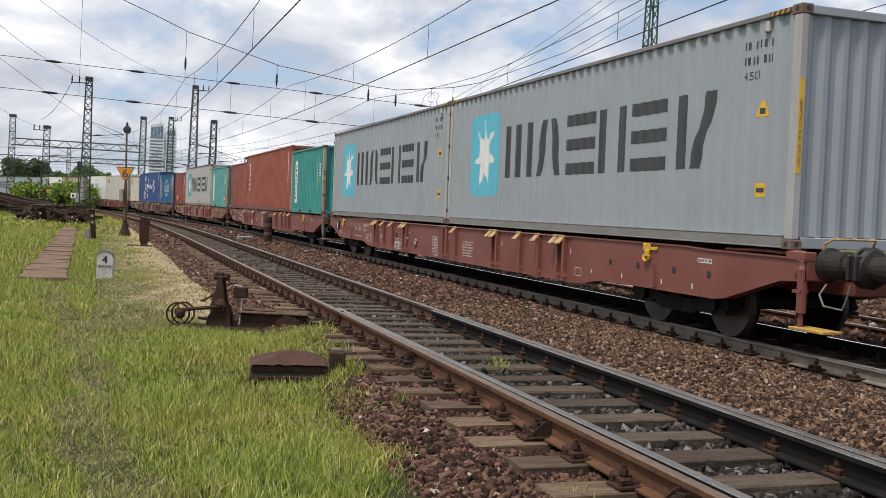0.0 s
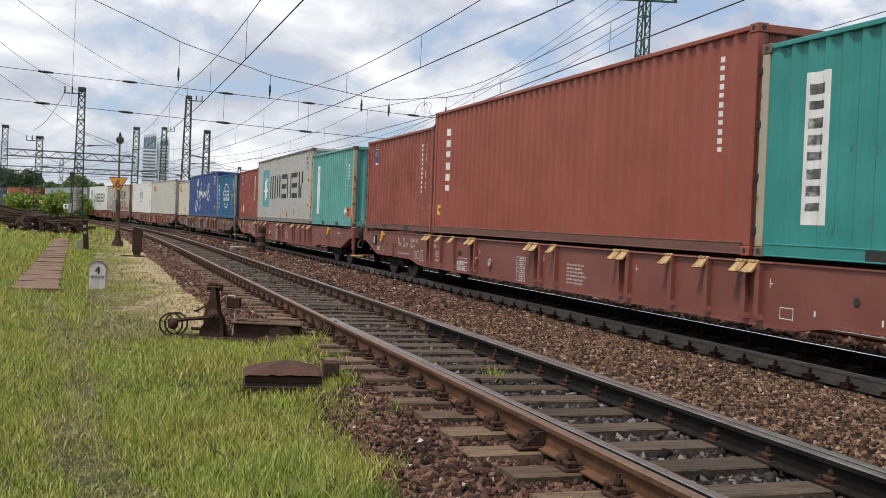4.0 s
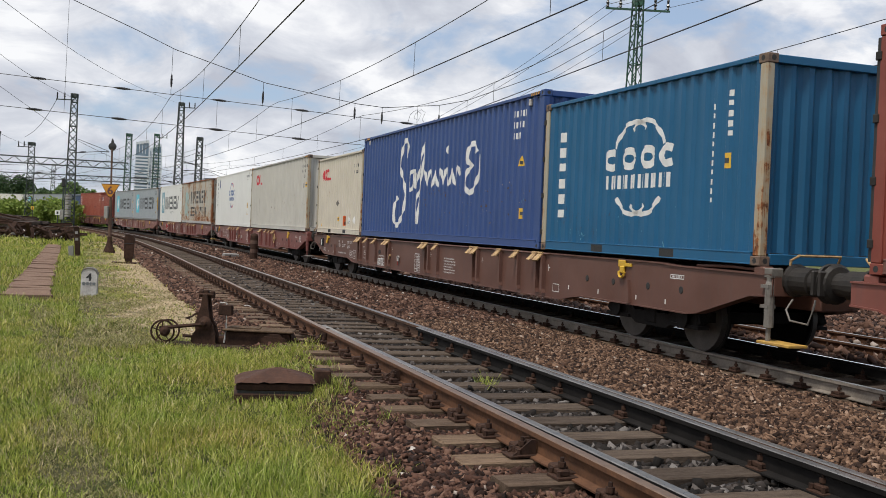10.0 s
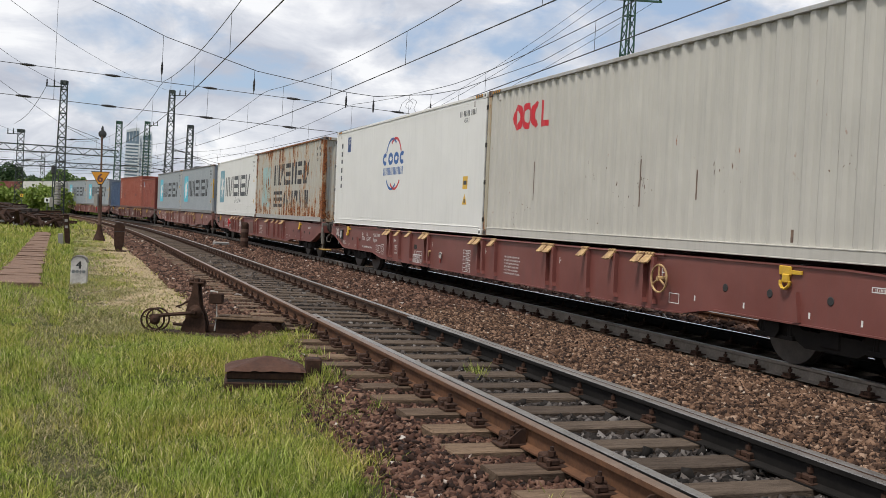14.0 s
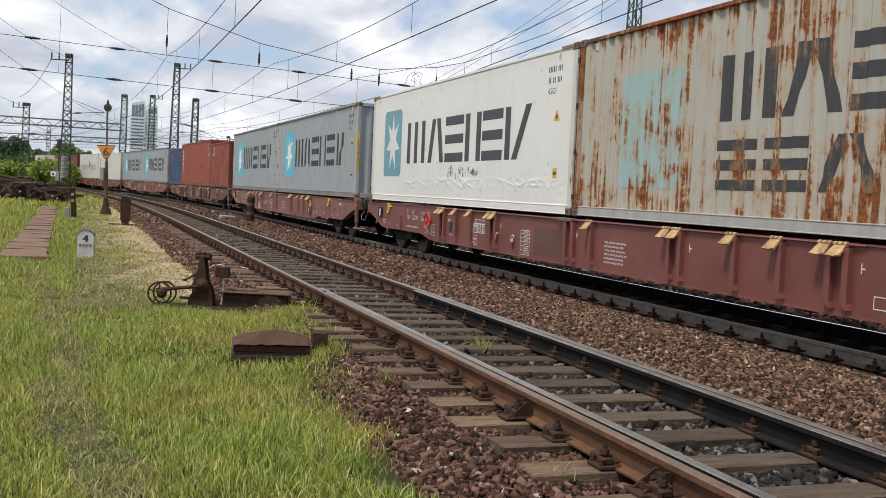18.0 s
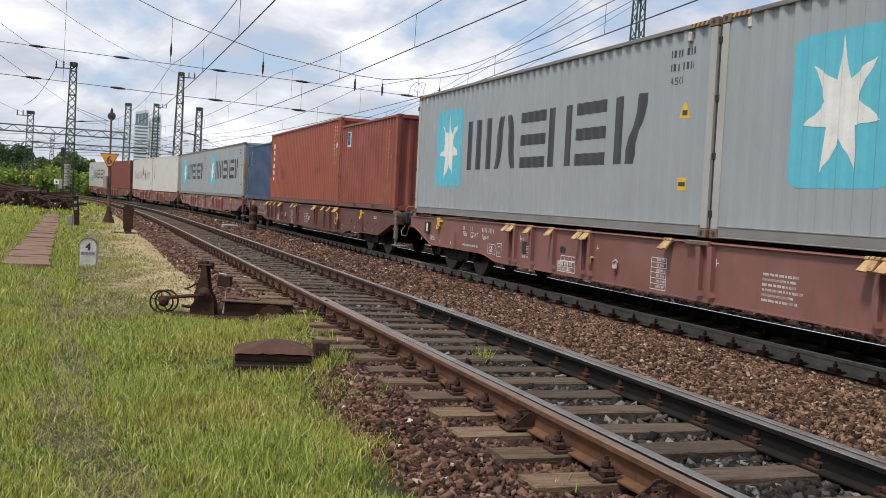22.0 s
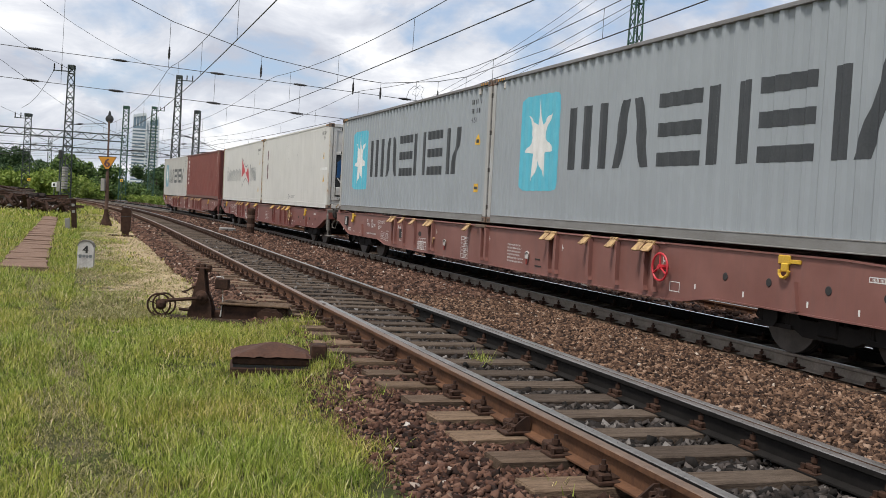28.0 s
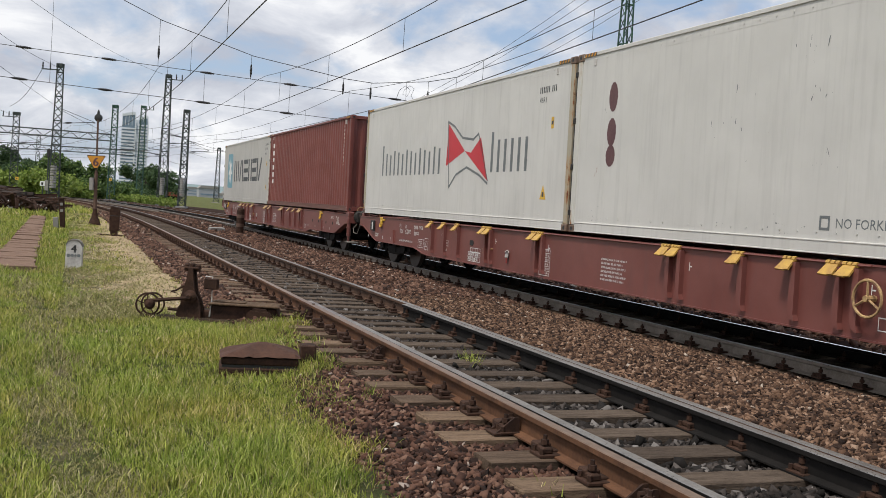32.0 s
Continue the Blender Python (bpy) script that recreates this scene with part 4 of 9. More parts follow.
def chips(x0, x1, z0, z1, n, size, seed, tall=1.6):
    """Scraped spots with ragged outlines, in loose groups."""
    rnd = random.Random(seed)
    out = []
    while len(out) < n * 2:
        gx, gz = rnd.uniform(x0, x1), rnd.uniform(z0, z1)
        for k in range(rnd.randint(1, 7)):
            cx, cz = gx + rnd.gauss(0, 0.14), gz + rnd.gauss(0, 0.07)
            r = size * rnd.uniform(0.12, 0.55) ** 1.3
            st = tall * rnd.uniform(0.3, 2.4)
            m = 7
            tilt = rnd.uniform(-0.5, 0.5)
            pts = [(r * rnd.uniform(0.3, 1.0) * math.cos(2 * math.pi * q / m), r * st * rnd.uniform(0.3, 1.0) * math.sin(2 * math.pi * q / m)) for q in range(m)]
            out.append([(cx + a + tilt * b, cz + b) for a, b in pts])
    return out


def flowing(pts, steps=5):
    """Smooth line through the given points."""
    out = []
    for k in range(len(pts) - 1):
        a, b, c, d = pts[max(k - 1, 0)], pts[k], pts[k + 1], pts[min(k + 2, len(pts) - 1)]
        for q in range(steps):
            u = q / steps
            out.append(tuple(0.5 * (2 * b[e] + (c[e] - a[e]) * u + (2 * a[e] - 5 * b[e] + 4 * c[e] - d[e]) * u * u + (3 * b[e] - a[e] - 3 * c[e] + d[e]) * u ** 3) for e in (0, 1)))
    return out + [pts[-1]]


def cut(poly, x0, x1):
    """The piece of a convex polygon between two uprights."""
    for lim, sign in ((x0, 1), (x1, -1)):
        out = []
        for k in range(len(poly)):
            a, b = poly[k], poly[(k + 1) % len(poly)]
            da, db = sign * (a[0] - lim), sign * (b[0] - lim)
            if da >= 0:
                out.append(a)
            if (da > 0 > db) or (da < 0 < db):
                t = da / (da - db)
                out.append((a[0] + t * (b[0] - a[0]), a[1] + t * (b[1] - a[1])))
        poly = out
        if len(poly) < 3:
            return []
    return poly


# corrugation of a side panel: breaks along x and their depth
PITCH = 0.2785


def corrugation(length):
    half = length / 2 - 0.14
    n = int(2 * half / PITCH)
    x0 = -n * PITCH / 2
    pts = [(-half, 0.0)]
    for k in range(n):
        b = x0 + k * PITCH
        pts += [(b + 0.072, 0.0), (b + 0.124, 0.036), (b + 0.2265, 0.036), (b + 0.2785, 0.0)]
    pts = [p for p in pts if p[0] < half - 0.01] + [(half, 0.0)]
    out = [pts[0]]
    for p in pts[1:]:
        if p[0] - out[-1][0] > 1e-4:
            out.append(p)
    return out


def weld(sh):
    """Joins equal points, so that one painted shape is one piece."""
    seen, idx, out = {}, [], []
    for v in sh.v:
        k = tuple(round(c, 4) for c in v)
        if k not in seen:
            seen[k] = len(out)
            out.append(v)
        idx.append(seen[k])
    sh.v = out
    sh.f = [tuple(dict.fromkeys(idx[a] for a in f)) for f in sh.f]
    keep = [j for j, f in enumerate(sh.f) if len(f) > 2]
    sh.f, sh.i = [sh.f[j] for j in keep], [sh.i[j] for j in keep]


def decal(name, polys, mat, parent, length=None, y=-1.19, depth=0.0025, label=""):
    """Paint laid over the side facing -y; over a corrugated panel it follows the folds."""
    sh = Shape()
    if length:
        prof = corrugation(length)
        px = [p[0] for p in prof]
        for poly in polys:
            lo, hi = min(p[0] for p in poly), max(p[0] for p in poly)
            for k in range(len(prof) - 1):
                if px[k + 1] <= lo or px[k] >= hi:
                    continue
                c = cut(poly, px[k], px[k + 1])
                if len(c) > 2:
                    v = [(x, y + prof[k][1] + (prof[k + 1][1] - prof[k][1]) * (x - px[k]) / (px[k + 1] - px[k]) - depth, z) for x, z in c]
                    sh.add(v, [tuple(range(len(v)))])
        weld(sh)
    else:
        for poly in polys:
            sh.add([(x, y - depth, z) for x, z in poly], [tuple(range(len(poly)))])
    return part(name, sh, mat, parent, label)


# -------------------------------------------------- containers
def corrugated_panel(length, z0, z1, y, out=-1):
    sh = Shape()
    prof = corrugation(length)
    v = []
    for x, d in prof:
        v += [(x, y - out * d, z0), (x, y - out * d, z1), (x, y - out * (d + 0.004), z1), (x, y - out * (d + 0.004), z0)]
    f = []
    for k in range(len(prof) - 1):
        a, b = 4 * k, 4 * (k + 1)
        f += [(a, b, b + 1, a + 1), (a + 2, b + 2, b + 3, a + 3)]
    return sh.add(v, f)


CONTAINERS = []
# rails of some boxes take another tone; bottom rails are duller than the panel
top_of = {M["greyold"].name: M["toprail"], M["rustgrey"].name: M["rustpost"], M["dullcream"].name: M["greypost"], M["grey"].name: M["toprail"]}
sill_of = {M["grey"].name: M["sillgrey"], M["greyold"].name: M["sillgrey"], M["rustgrey"].name: M["greypost"], M["brick"].name: M["sillrose"], M["red"].name: M["sillrose"], M["redworn"].name: M["sillrose"], M["oxide"].name: M["sillrose"]}


def container(label, length, height, mat, wagon, x, reefer=False, post=None, group="containers on the freight train", marks=(), caution=True, panel="grey"):
    """A freight container standing on a wagon at x along it. marks: (name, polygons, material, label)."""
    box = empty("reefer_container" if reefer else "freight_container")
    tagged(box, label, "container", group)
    L, H = length / 2, height
    post = post or mat
    for sx in (-1, 1):
        for sy in (-1, 1):
            # posts stand between the corner castings
            a, b = sorted((sx * (L - 0.005), sx * (L - 0.145)))
            c, d = sorted((sy * 1.214, sy * 1.10))
            part("corner_post", Shape().box(a, b, c, d, 0.118, H - 0.118, bev=0.012), post, box)
            for z in (0, H - 0.118):
                a2, b2 = sorted((sx * L, sx * (L - 0.178)))
                c2, d2 = sorted((sy * 1.219, sy * 1.057))
                cs = Shape().box(a2, b2, c2, d2, z, z + 0.118, 0, 0.008)
                # black plugs stand for the shade in the casting's holes
                if sy < 0:
                    cs.tube((sx * (L - 0.09), sy * 1.2195, z + 0.06), (sx * (L - 0.09), sy * 1.19, z + 0.06), 0.036, 10, 1)
                cs.tube((sx * (L + 0.0008), sy * 1.13, z + 0.06), (sx * (L - 0.03), sy * 1.13, z + 0.06), 0.036, 10, 1)
                part("corner_casting", cs, [M["casting"] if post is not mat else post, M["black_and_shade"]], box)
    for sy in (-1, 1):
        a, b = sorted((sy * 1.212, sy * 1.13))
        part("top_rail", Shape().box(-L + 0.178, L - 0.178, a, b, H - 0.075, H - 0.012, bev=0.008), top_of.get(mat.name, mat), box, "dusty worn top rail" if mat.name in top_of else "")
        br = Shape().box(-L + 0.178, L - 0.178, a, b, 0.022, 0.165, bev=0.006)
        c, d = sorted((sy * 1.2175, sy * 1.13))
        br.box(-L + 0.178, L - 0.178, c, d, 0.012, 0.030, bev=0.004).box(-L + 0.178, L - 0.178, c, d, 0.150, 0.168, bev=0.004)
        part("bottom_rail", br, sill_of.get(mat.name, mat), box, "bottom rail in a duller tone than the panel" if mat.name in sill_of else "")
        if length < 7:
            for px in (-1.0, 1.0):
                # black plate stands for the shade inside the open pocket
                c, d = sorted((sy * 1.2135, sy * 1.15))
                part("forklift_pocket", Shape().box(px - 0.18, px + 0.18, c, d, 0.030, 0.145), M["black_and_shade"], box)
        if reefer:
            c, d = sorted((sy * 1.196, sy * 1.15))
            sh = Shape().box(-L + 0.14, L - 0.14, c, d, 0.165, H - 0.075)
            c, d = sorted((sy * 1.1975, sy * 1.15))
            sh.box(-L + 0.14, L - 0.14, c, d, 0.165, 0.36)
            sh.box(-L + 0.14, L - 0.14, c, d, H - 0.19, H - 0.075)
            if sy < 0:
                n = int(length / 1.0)
                for k in range(1, n):
                    xx = -L + k * length / n
                    sh.box(xx - 0.004, xx + 0.004, -1.1975, -1.19, 0.36, H - 0.19)
                for xx in np.arange(-L + 0.3, L - 0.2, 0.3):
                    sh.tube((xx, -1.206, H - 0.135), (xx, -1.20, H - 0.135), 0.012, 6)
                    sh.tube((xx, -1.206, 0.25), (xx, -1.20, 0.25), 0.012, 6)
            part("side_panel", sh, mat, box)
        else:
            part("side_panel", corrugated_panel(length, 0.165, H - 0.075, sy * 1.19, sy), mat, box)
    # roof, ends
    roof = Shape().box(-L + 0.05, L - 0.05, -1.13, 1.13, H - 0.035, H - 0.022)
    if not reefer:
        for k in range(int(length / 0.35)):
            xx = -L + 0.3 + k * 0.35
            if xx < L - 0.3:
                roof.box(xx, xx + 0.17, -1.08, 1.08, H - 0.022, H - 0.006)
    part("roof", roof, mat, box)
    part("floor_frame", Shape().box(-L + 0.05, L - 0.05, -1.13, 1.13, 0.05, 0.16), M["buffer"], box)
    for sx in (-1, 1):
        a, b = sorted((sx * (L - 0.005), sx * (L - 0.11)))
        part("end_header", Shape().box(a, b, -1.057, 1.057, H - 0.115, H - 0.012, bev=0.008), mat, box)
        part("end_sill", Shape().box(a, b, -1.057, 1.057, 0.015, 0.15, bev=0.008), mat, box)
    # front end: deep folds, or the cooling machine of a reefer
    if reefer:
        part("end_panel", Shape().box(L - 0.10, L - 0.06, -1.10, 1.10, 0.15, H - 0.115), mat, box)
        fr = Shape()
        for y0, y1, z0, z1 in ((-1.08, -0.95, 0.3, H - 0.14), (0.95, 1.08, 0.3, H - 0.14), (-0.95, 0.95, 0.3, 0.42), (-0.95, 0.95, 1.84, 1.92), (-0.95, 0.95, H - 0.24, H - 0.14)):
            fr.box(L - 0.06, L - 0.025, y0, y1, z0, z1, bev=0.008)
        part("unit_frame", fr, mat, box, "white bolted frame of the cooling machine")
        bolts = Shape()
        for z in np.arange(0.4, H - 0.2, 0.17):
            for y in (-1.015, 1.015):
                bolts.tube((L - 0.026, y, z), (L - 0.018, y, z), 0.010, 6)
        for y in np.arange(-0.85, 0.9, 0.19):
            for z in (1.88, H - 0.19, 0.36):
                bolts.tube((L - 0.026, y, z), (L - 0.018, y, z), 0.009, 6)
        tagged(part("frame_bolts", bolts, M["casting"], box, "dark frame bolts"), kind="stuff")
        # black sheet stands for the shade inside the open bay
        part("machine_bay", Shape().box(L - 0.06, L - 0.050, -0.95, 0.95, 0.42, 1.84), M["black_and_shade"], box)
        u = Shape().prism([(-0.90, 1.12), (-0.90, 1.58), (-0.66, 1.80), (0.78, 1.80), (0.90, 1.66), (0.90, 1.12)], "x", L - 0.05, L - 0.024)
        u.box(L - 0.05, L - 0.016, -0.92, 0.92, 1.07, 1.13, bev=0.005).box(L - 0.05, L - 0.016, -0.30, -0.24, 1.13, 1.80, bev=0.005)
        part("cooling_unit_cover", u, M["unit"], box, "dark blue cooling machine cover")
        part("fan_panel", Shape().box(L - 0.0235, L - 0.0195, 0.0, 0.62, 1.16, 1.77, bev=0.004), M["black_and_shade"], box, "dark fan grille panel")
        fan = Shape().ring((L - 0.018, 0.30, 1.46), (1, 0, 0), 0.27, 0.016, 24)
        for k in range(8):
            a = radians(45 * k)
            fan.tube((L - 0.020, 0.30, 1.46), (L - 0.020, 0.30 + 0.27 * math.cos(a), 1.46 + 0.27 * math.sin(a)), 0.007, 5)
        part("fan_guard", fan, M["black_and_shade"], box, "black fan guard")
        part("control_box", Shape().box(L - 0.05, L - 0.006, -0.92, -0.36, 0.47, 0.74, bev=0.012), mat, box)
        part("compressor", Shape().lathe((L - 0.03, 0.05, 0.62), (0, 1, 0), [(0.05, -0.02), (0.10, 0), (0.10, 0.30), (0.06, 0.34)], 14).tube((L - 0.02, -0.1, 0.52), (L - 0.02, 0.7, 0.52), 0.03, 8), M["buffer"], box, "dark compressor")
        part("brace", Shape().path([(L - 0.03, -0.88, 1.05), (L - 0.012, -0.66, 0.76), (L - 0.012, -0.30, 0.76)], 0.022, 6), mat, box)
        hoses = Shape()
        for k in range(4):
            hoses.path([(L - 0.04, -0.55 + 0.05 * k, 0.74), (L - 0.02, -0.42 + 0.06 * k, 0.97), (L - 0.03, -0.2 + 0.06 * k, 0.93), (L - 0.04, -0.1 + 0.05 * k, 0.6)], 0.011)
        part("hose", hoses, M["flap"], box)
        hatch = Shape().prism(soft_rect(-0.86, -0.30, H - 0.72, H - 0.26, 0.10), "x", L - 0.06, L - 0.048).ring((L - 0.045, -0.58, H - 0.49), (1, 0, 0), 0.19, 0.012, 24)
        hatch.lathe((L - 0.05, -0.58, H - 0.49), (1, 0, 0), [(0.06, 0), (0.06, 0.014), (0.02, 0.018)], 12)
        for k in range(6):
            a = radians(60 * k + 15)
            hatch.tube((L - 0.044, -0.58 + 0.06 * math.cos(a), H - 0.49 + 0.06 * math.sin(a)), (L - 0.044, -0.58 + 0.19 * math.cos(a), H - 0.49 + 0.19 * math.sin(a)), 0.007, 5)
        part("vent_hatch", hatch, mat, box, "round fresh-air vent hatch")
        part("warning_diamond", Shape().prism([(-0.60, H - 1.02), (-0.46, H - 0.87), (-0.60, H - 0.72), (-0.74, H - 0.87)], "x", L - 0.058, L - 0.054), M["yellow"], box)
        part("warning_triangle", Shape().prism([(-0.12, 0.03), (0.14, 0.03), (0.01, 0.27)], "x", L - 0.0045, L - 0.001), M["yellow"], box, "yellow warning triangle")
        part("badge_oval", Shape().prism([(-0.05 + 0.17 * math.cos(k * math.pi / 10), H - 0.80 + 0.075 * math.sin(k * math.pi / 10)) for k in range(20)], "x", L - 0.058, L - 0.054), M["cobalt"], box, "plain blue oval badge")
    else:
        e = Shape()
        ys = np.linspace(-1.10, 1.10, 8 * 4 + 1)
        v, f = [], []
        for k, yy in enumerate(ys):
            d = (0.0, 0.0, 0.045, 0.045)[k % 4]
            v += [(L - 0.045 - d, yy, 0.15), (L - 0.045 - d, yy, H - 0.115)]
        for k in range(len(ys) - 1):
            f.append((2 * k, 2 * k + 2, 2 * k + 3, 2 * k + 1))
        part("end_panel", e.add(v, f), mat, box)
    # doors at the rear end
    for sy in (-1, 1):
        a, b = sorted((sy * 0.01, sy * 1.09))
        dr = part("door", Shape().box(-L + 0.03, -L + 0.08, a, b, 0.16, H - 0.12, bev=0.01), mat, box)
        for yy in (0.3, 0.8):
            part("lock_rod", Shape().tube((-L + 0.015, sy * yy, 0.08), (-L + 0.015, sy * yy, H - 0.06), 0.017, 8), M["buffer"], dr)
    # hinges at the door corner, and a black strip added as the gap's shade
    gap_strip = Shape().box(-L - 0.040, -L + 0.010, -1.200, -1.13, 0.13, H - 0.13)
    part("door_seal", gap_strip, M["black_and_shade"], box, "black strip standing for the shade in the gap between boxes")
    for z in (0.32, 0.32 + (H - 0.64) / 3, 0.32 + 2 * (H - 0.64) / 3, H - 0.32):
        part("door_hinge", Shape().box(-L - 0.045, -L + 0.035, -1.226, -1.195, z - 0.045, z + 0.045, bev=0.006), M["buffer"], box)
    if caution:
        for x0, sx in ((L - 0.60, 1), (-L + 0.20, -1)):
            back = Shape().box(x0, x0 + 0.40, -1.2135, -1.2122, H - 0.072, H - 0.016)
            hz = Shape()
            for k in range(4):
                xa = x0 + 0.012 + k * 0.098
                hz.add([(xa, -1.2142, H - 0.070), (xa + 0.045, -1.2142, H - 0.070), (xa + 0.075, -1.2142, H - 0.018), (xa + 0.03, -1.2142, H - 0.018)], [(0, 1, 2, 3)])
            part("hazard_panel", back, M["ink"], box)
            tagged(part("hazard_stripes", hz, M["signplate"] if mat is not M["rustgrey"] else M["ink"], box, "orange and dark hazard stripes on the corner"), kind="stuff")
            part("vent_cap", Shape().box(x0 + sx * -0.20 + 0.1, x0 + sx * -0.20 + 0.18, -1.206, -1.150, H - 0.24, H - 0.11, bev=0.012), M["stone"], box, "small white vent cap")
    apart = {"wordmark_bars": "painted_bar", "upright_blocks": "painted_block", "stickers": "sticker", "warning_sticker": "sticker", "patches": "patch", "scratches": "scratch"}
    for name, polys, pm, lab in marks:
        for one in ([[p] for p in polys] if name in apart else [polys]):
            o = decal(apart.get(name, name), one, pm, box, None if reefer else length, -1.196 if reefer else -1.19, label=lab)
            if name in ("rub_marks", "paint_chips", "pale_chips", "code_marking", "no_forklift_text", "nameplate_bars", "placard_bars"):
                tagged(o, kind="stuff")
    for name, polys, pm, lab in marks:
        if pm is M["yellow"]:
            for poly in polys:
                cx, cz = sum(p[0] for p in poly) / len(poly), sum(p[1] for p in poly) / len(poly)
                w = (max(p[0] for p in poly) - min(p[0] for p in poly)) * (0.14 if len(poly) == 3 else 0.34)
                h = (max(p[1] for p in poly) - min(p[1] for p in poly)) * 0.16
                decal("sticker_bar", [rect(cx - w, cx + w, cz - h, cz + h)], M["ink"], box, None if reefer else length, -1.196 if reefer else -1.19, 0.0045)
    CONTAINERS.append((box, wagon, x))
    return box


HC, LOW = 2.896, 2.591
F40, F20 = 12.192, 6.058
REEF = ((-2.94, -1.58), (-1.34, -0.25), (-0.17, 0.96), (1.08, 1.96), (2.03, 3.08), (3.20, 4.38))
MAIN = ((-2.72, -1.50), (-1.28, -0.20), (0.02, 1.02), (1.20, 2.05), (2.25, 3.20), (3.48, 4.46))


def emblem_marks(bg=None, ink=None, white=None, letters=MAIN, z0=1.02, z1=2.06, sx=-3.9, extra=True, seed=1):
    bg, ink, white = bg or M["sky"], ink or M["ink"], white or M["chalk"]
    out = [("emblem_square", [soft_rect(sx - 0.78, sx + 0.74, 0.66, 2.40, 0.14)], bg, "light blue rounded emblem square"),
           ("wordmark_bars", strokes("3veuek", letters, z0, z1, 0.25), ink, "row of large dark painted bars")]
    out.append(("code_marking", lines_of_bars(5.02, 2.58, 2, 0.10, 0.09, seed, 0.62) + placed(text_tris("45G1", 0.11), 5.02, 2.10), ink, "small dark code markings"))
    if extra:
        out.append(("warning_sticker", [[(5.28, 1.62), (5.52, 1.62), (5.40, 1.84)], rect(5.34, 5.50, 0.62, 0.80)], M["yellow"], "yellow warning stickers"))
    return out


def star_mark(box, sx=-3.9, length=F40, white=None, y=-1.19):
    decal("emblem_star", star(sx, 1.55, 0.60, 0.80), white or M["chalk"], box, length, y, 0.006, "white seven-pointed star")


def yellow_post_label(box, H):
    sh = Shape().box(F40 / 2 - 0.006, F40 / 2 - 0.001, -1.20, -1.13, 0.90, 2.02)
    p = part("caution_label", sh, M["yellow"], box, "yellow upright caution label on the corner post")
    t = Shape()
    for tri in text_tris("CAUTION  HIGH  CONTAINER", 0.045):
        t.add([(F40 / 2 + 0.0015, -1.185 + b, 0.98 + a * 0.92) for a, b in tri], [(0, 2, 1)])
    part("caution_text", t, M["ink"], p)


def stacked(x, z0, z1, n, w):
    """Upright column of plain bars."""
    h = (z1 - z0) / n
    return [rect(x - w / 2, x + w / 2, z0 + k * h + h * (.18 if k % 3 else .30), z0 + k * h + h * .80) for k in range(n)]


def small_badge(x, z, s=0.36):
    return [("badge_border", [rect(x - s * .1, x + s * 1.1, z - s * .22, z - s * .02), rect(x - s * .1, x - s * .01, z - s * .02, z + s * 1.33), rect(x + s * 1.01, x + s * 1.1, z - s * .02, z + s * 1.33), rect(x - s * .01, x + s * 1.01, z + s * 1.26, z + s * 1.33)], M["chalk"], "white border of the badge"),
            ("badge", [rect(x, x + s, z, z + s * 1.25)], M["navy"], "small dark blue badge"), ("badge_stroke", ribbon([(x + s * .2, z + s * .45), (x + s * .5, z + s * .75), (x + s * .85, z + s * .8)], s * .16) + ribbon([(x + s * .2, z + s * .75), (x + s * .5, z + s * 1.02), (x + s * .85, z + s * 1.08)], s * .14), M["chalk"], "")]


def globe_marks(cx, cz, r, mat, second=None):
    """Round emblem: two crossing pairs of arcs above and below, a row of rings and a row of short bars between them."""
    out = []
    for sx, m in ((-1, mat), (1, second or mat)):
        a0 = 52 if sx < 0 else 22
        out.append(("emblem_arc", arc(cx + sx * r * .20, cz + r * .14, r * .80, r * .86, a0, a0 + 106, r * .10), m, "arc of a round emblem"))
        a0 = 216 if sx < 0 else 230
        out.append(("emblem_arc", arc(cx + sx * r * .20, cz - r * .14, r * .80, r * .86, a0, a0 + 94, r * .10), m, "arc of a round emblem"))
    for k in range(4):
        out.append(("emblem_ring", arc(cx + r * (-1.12 + k * .74), cz + r * .21, r * .235, r * .17, *((0, 360) if k % 3 else (50, 310)), r * .16, 16), mat, ""))
    for k in range(8):
        a = cx - r * 1.30 + k * r * .325
        out.append(("emblem_bar", [rect(a, a + r * .085, cz - r * .44, cz - r * .14), rect(a + r * .155, a + r * .24, cz - r * .44, cz - r * .14)], mat, ""))
    return out


def ring_emblem(x, z, s):
    """Two rings, an open ring and an angle in a row."""
    out = arc(x, z, s * .78, s * .98, 0, 360, s * .62, 18) + arc(x + s * 2.1, z, s * .78, s * .98, 0, 360, s * .62, 18) + arc(x + s * 4.1, z, s * .78, s * .98, 55, 305, s * .62, 14)
    return out + [rect(x + s * 5.0, x + s * 5.55, z - s * 1.25, z + s * 1.25), rect(x + s * 5.55, x + s * 6.6, z - s * 1.25, z - s * .7)]


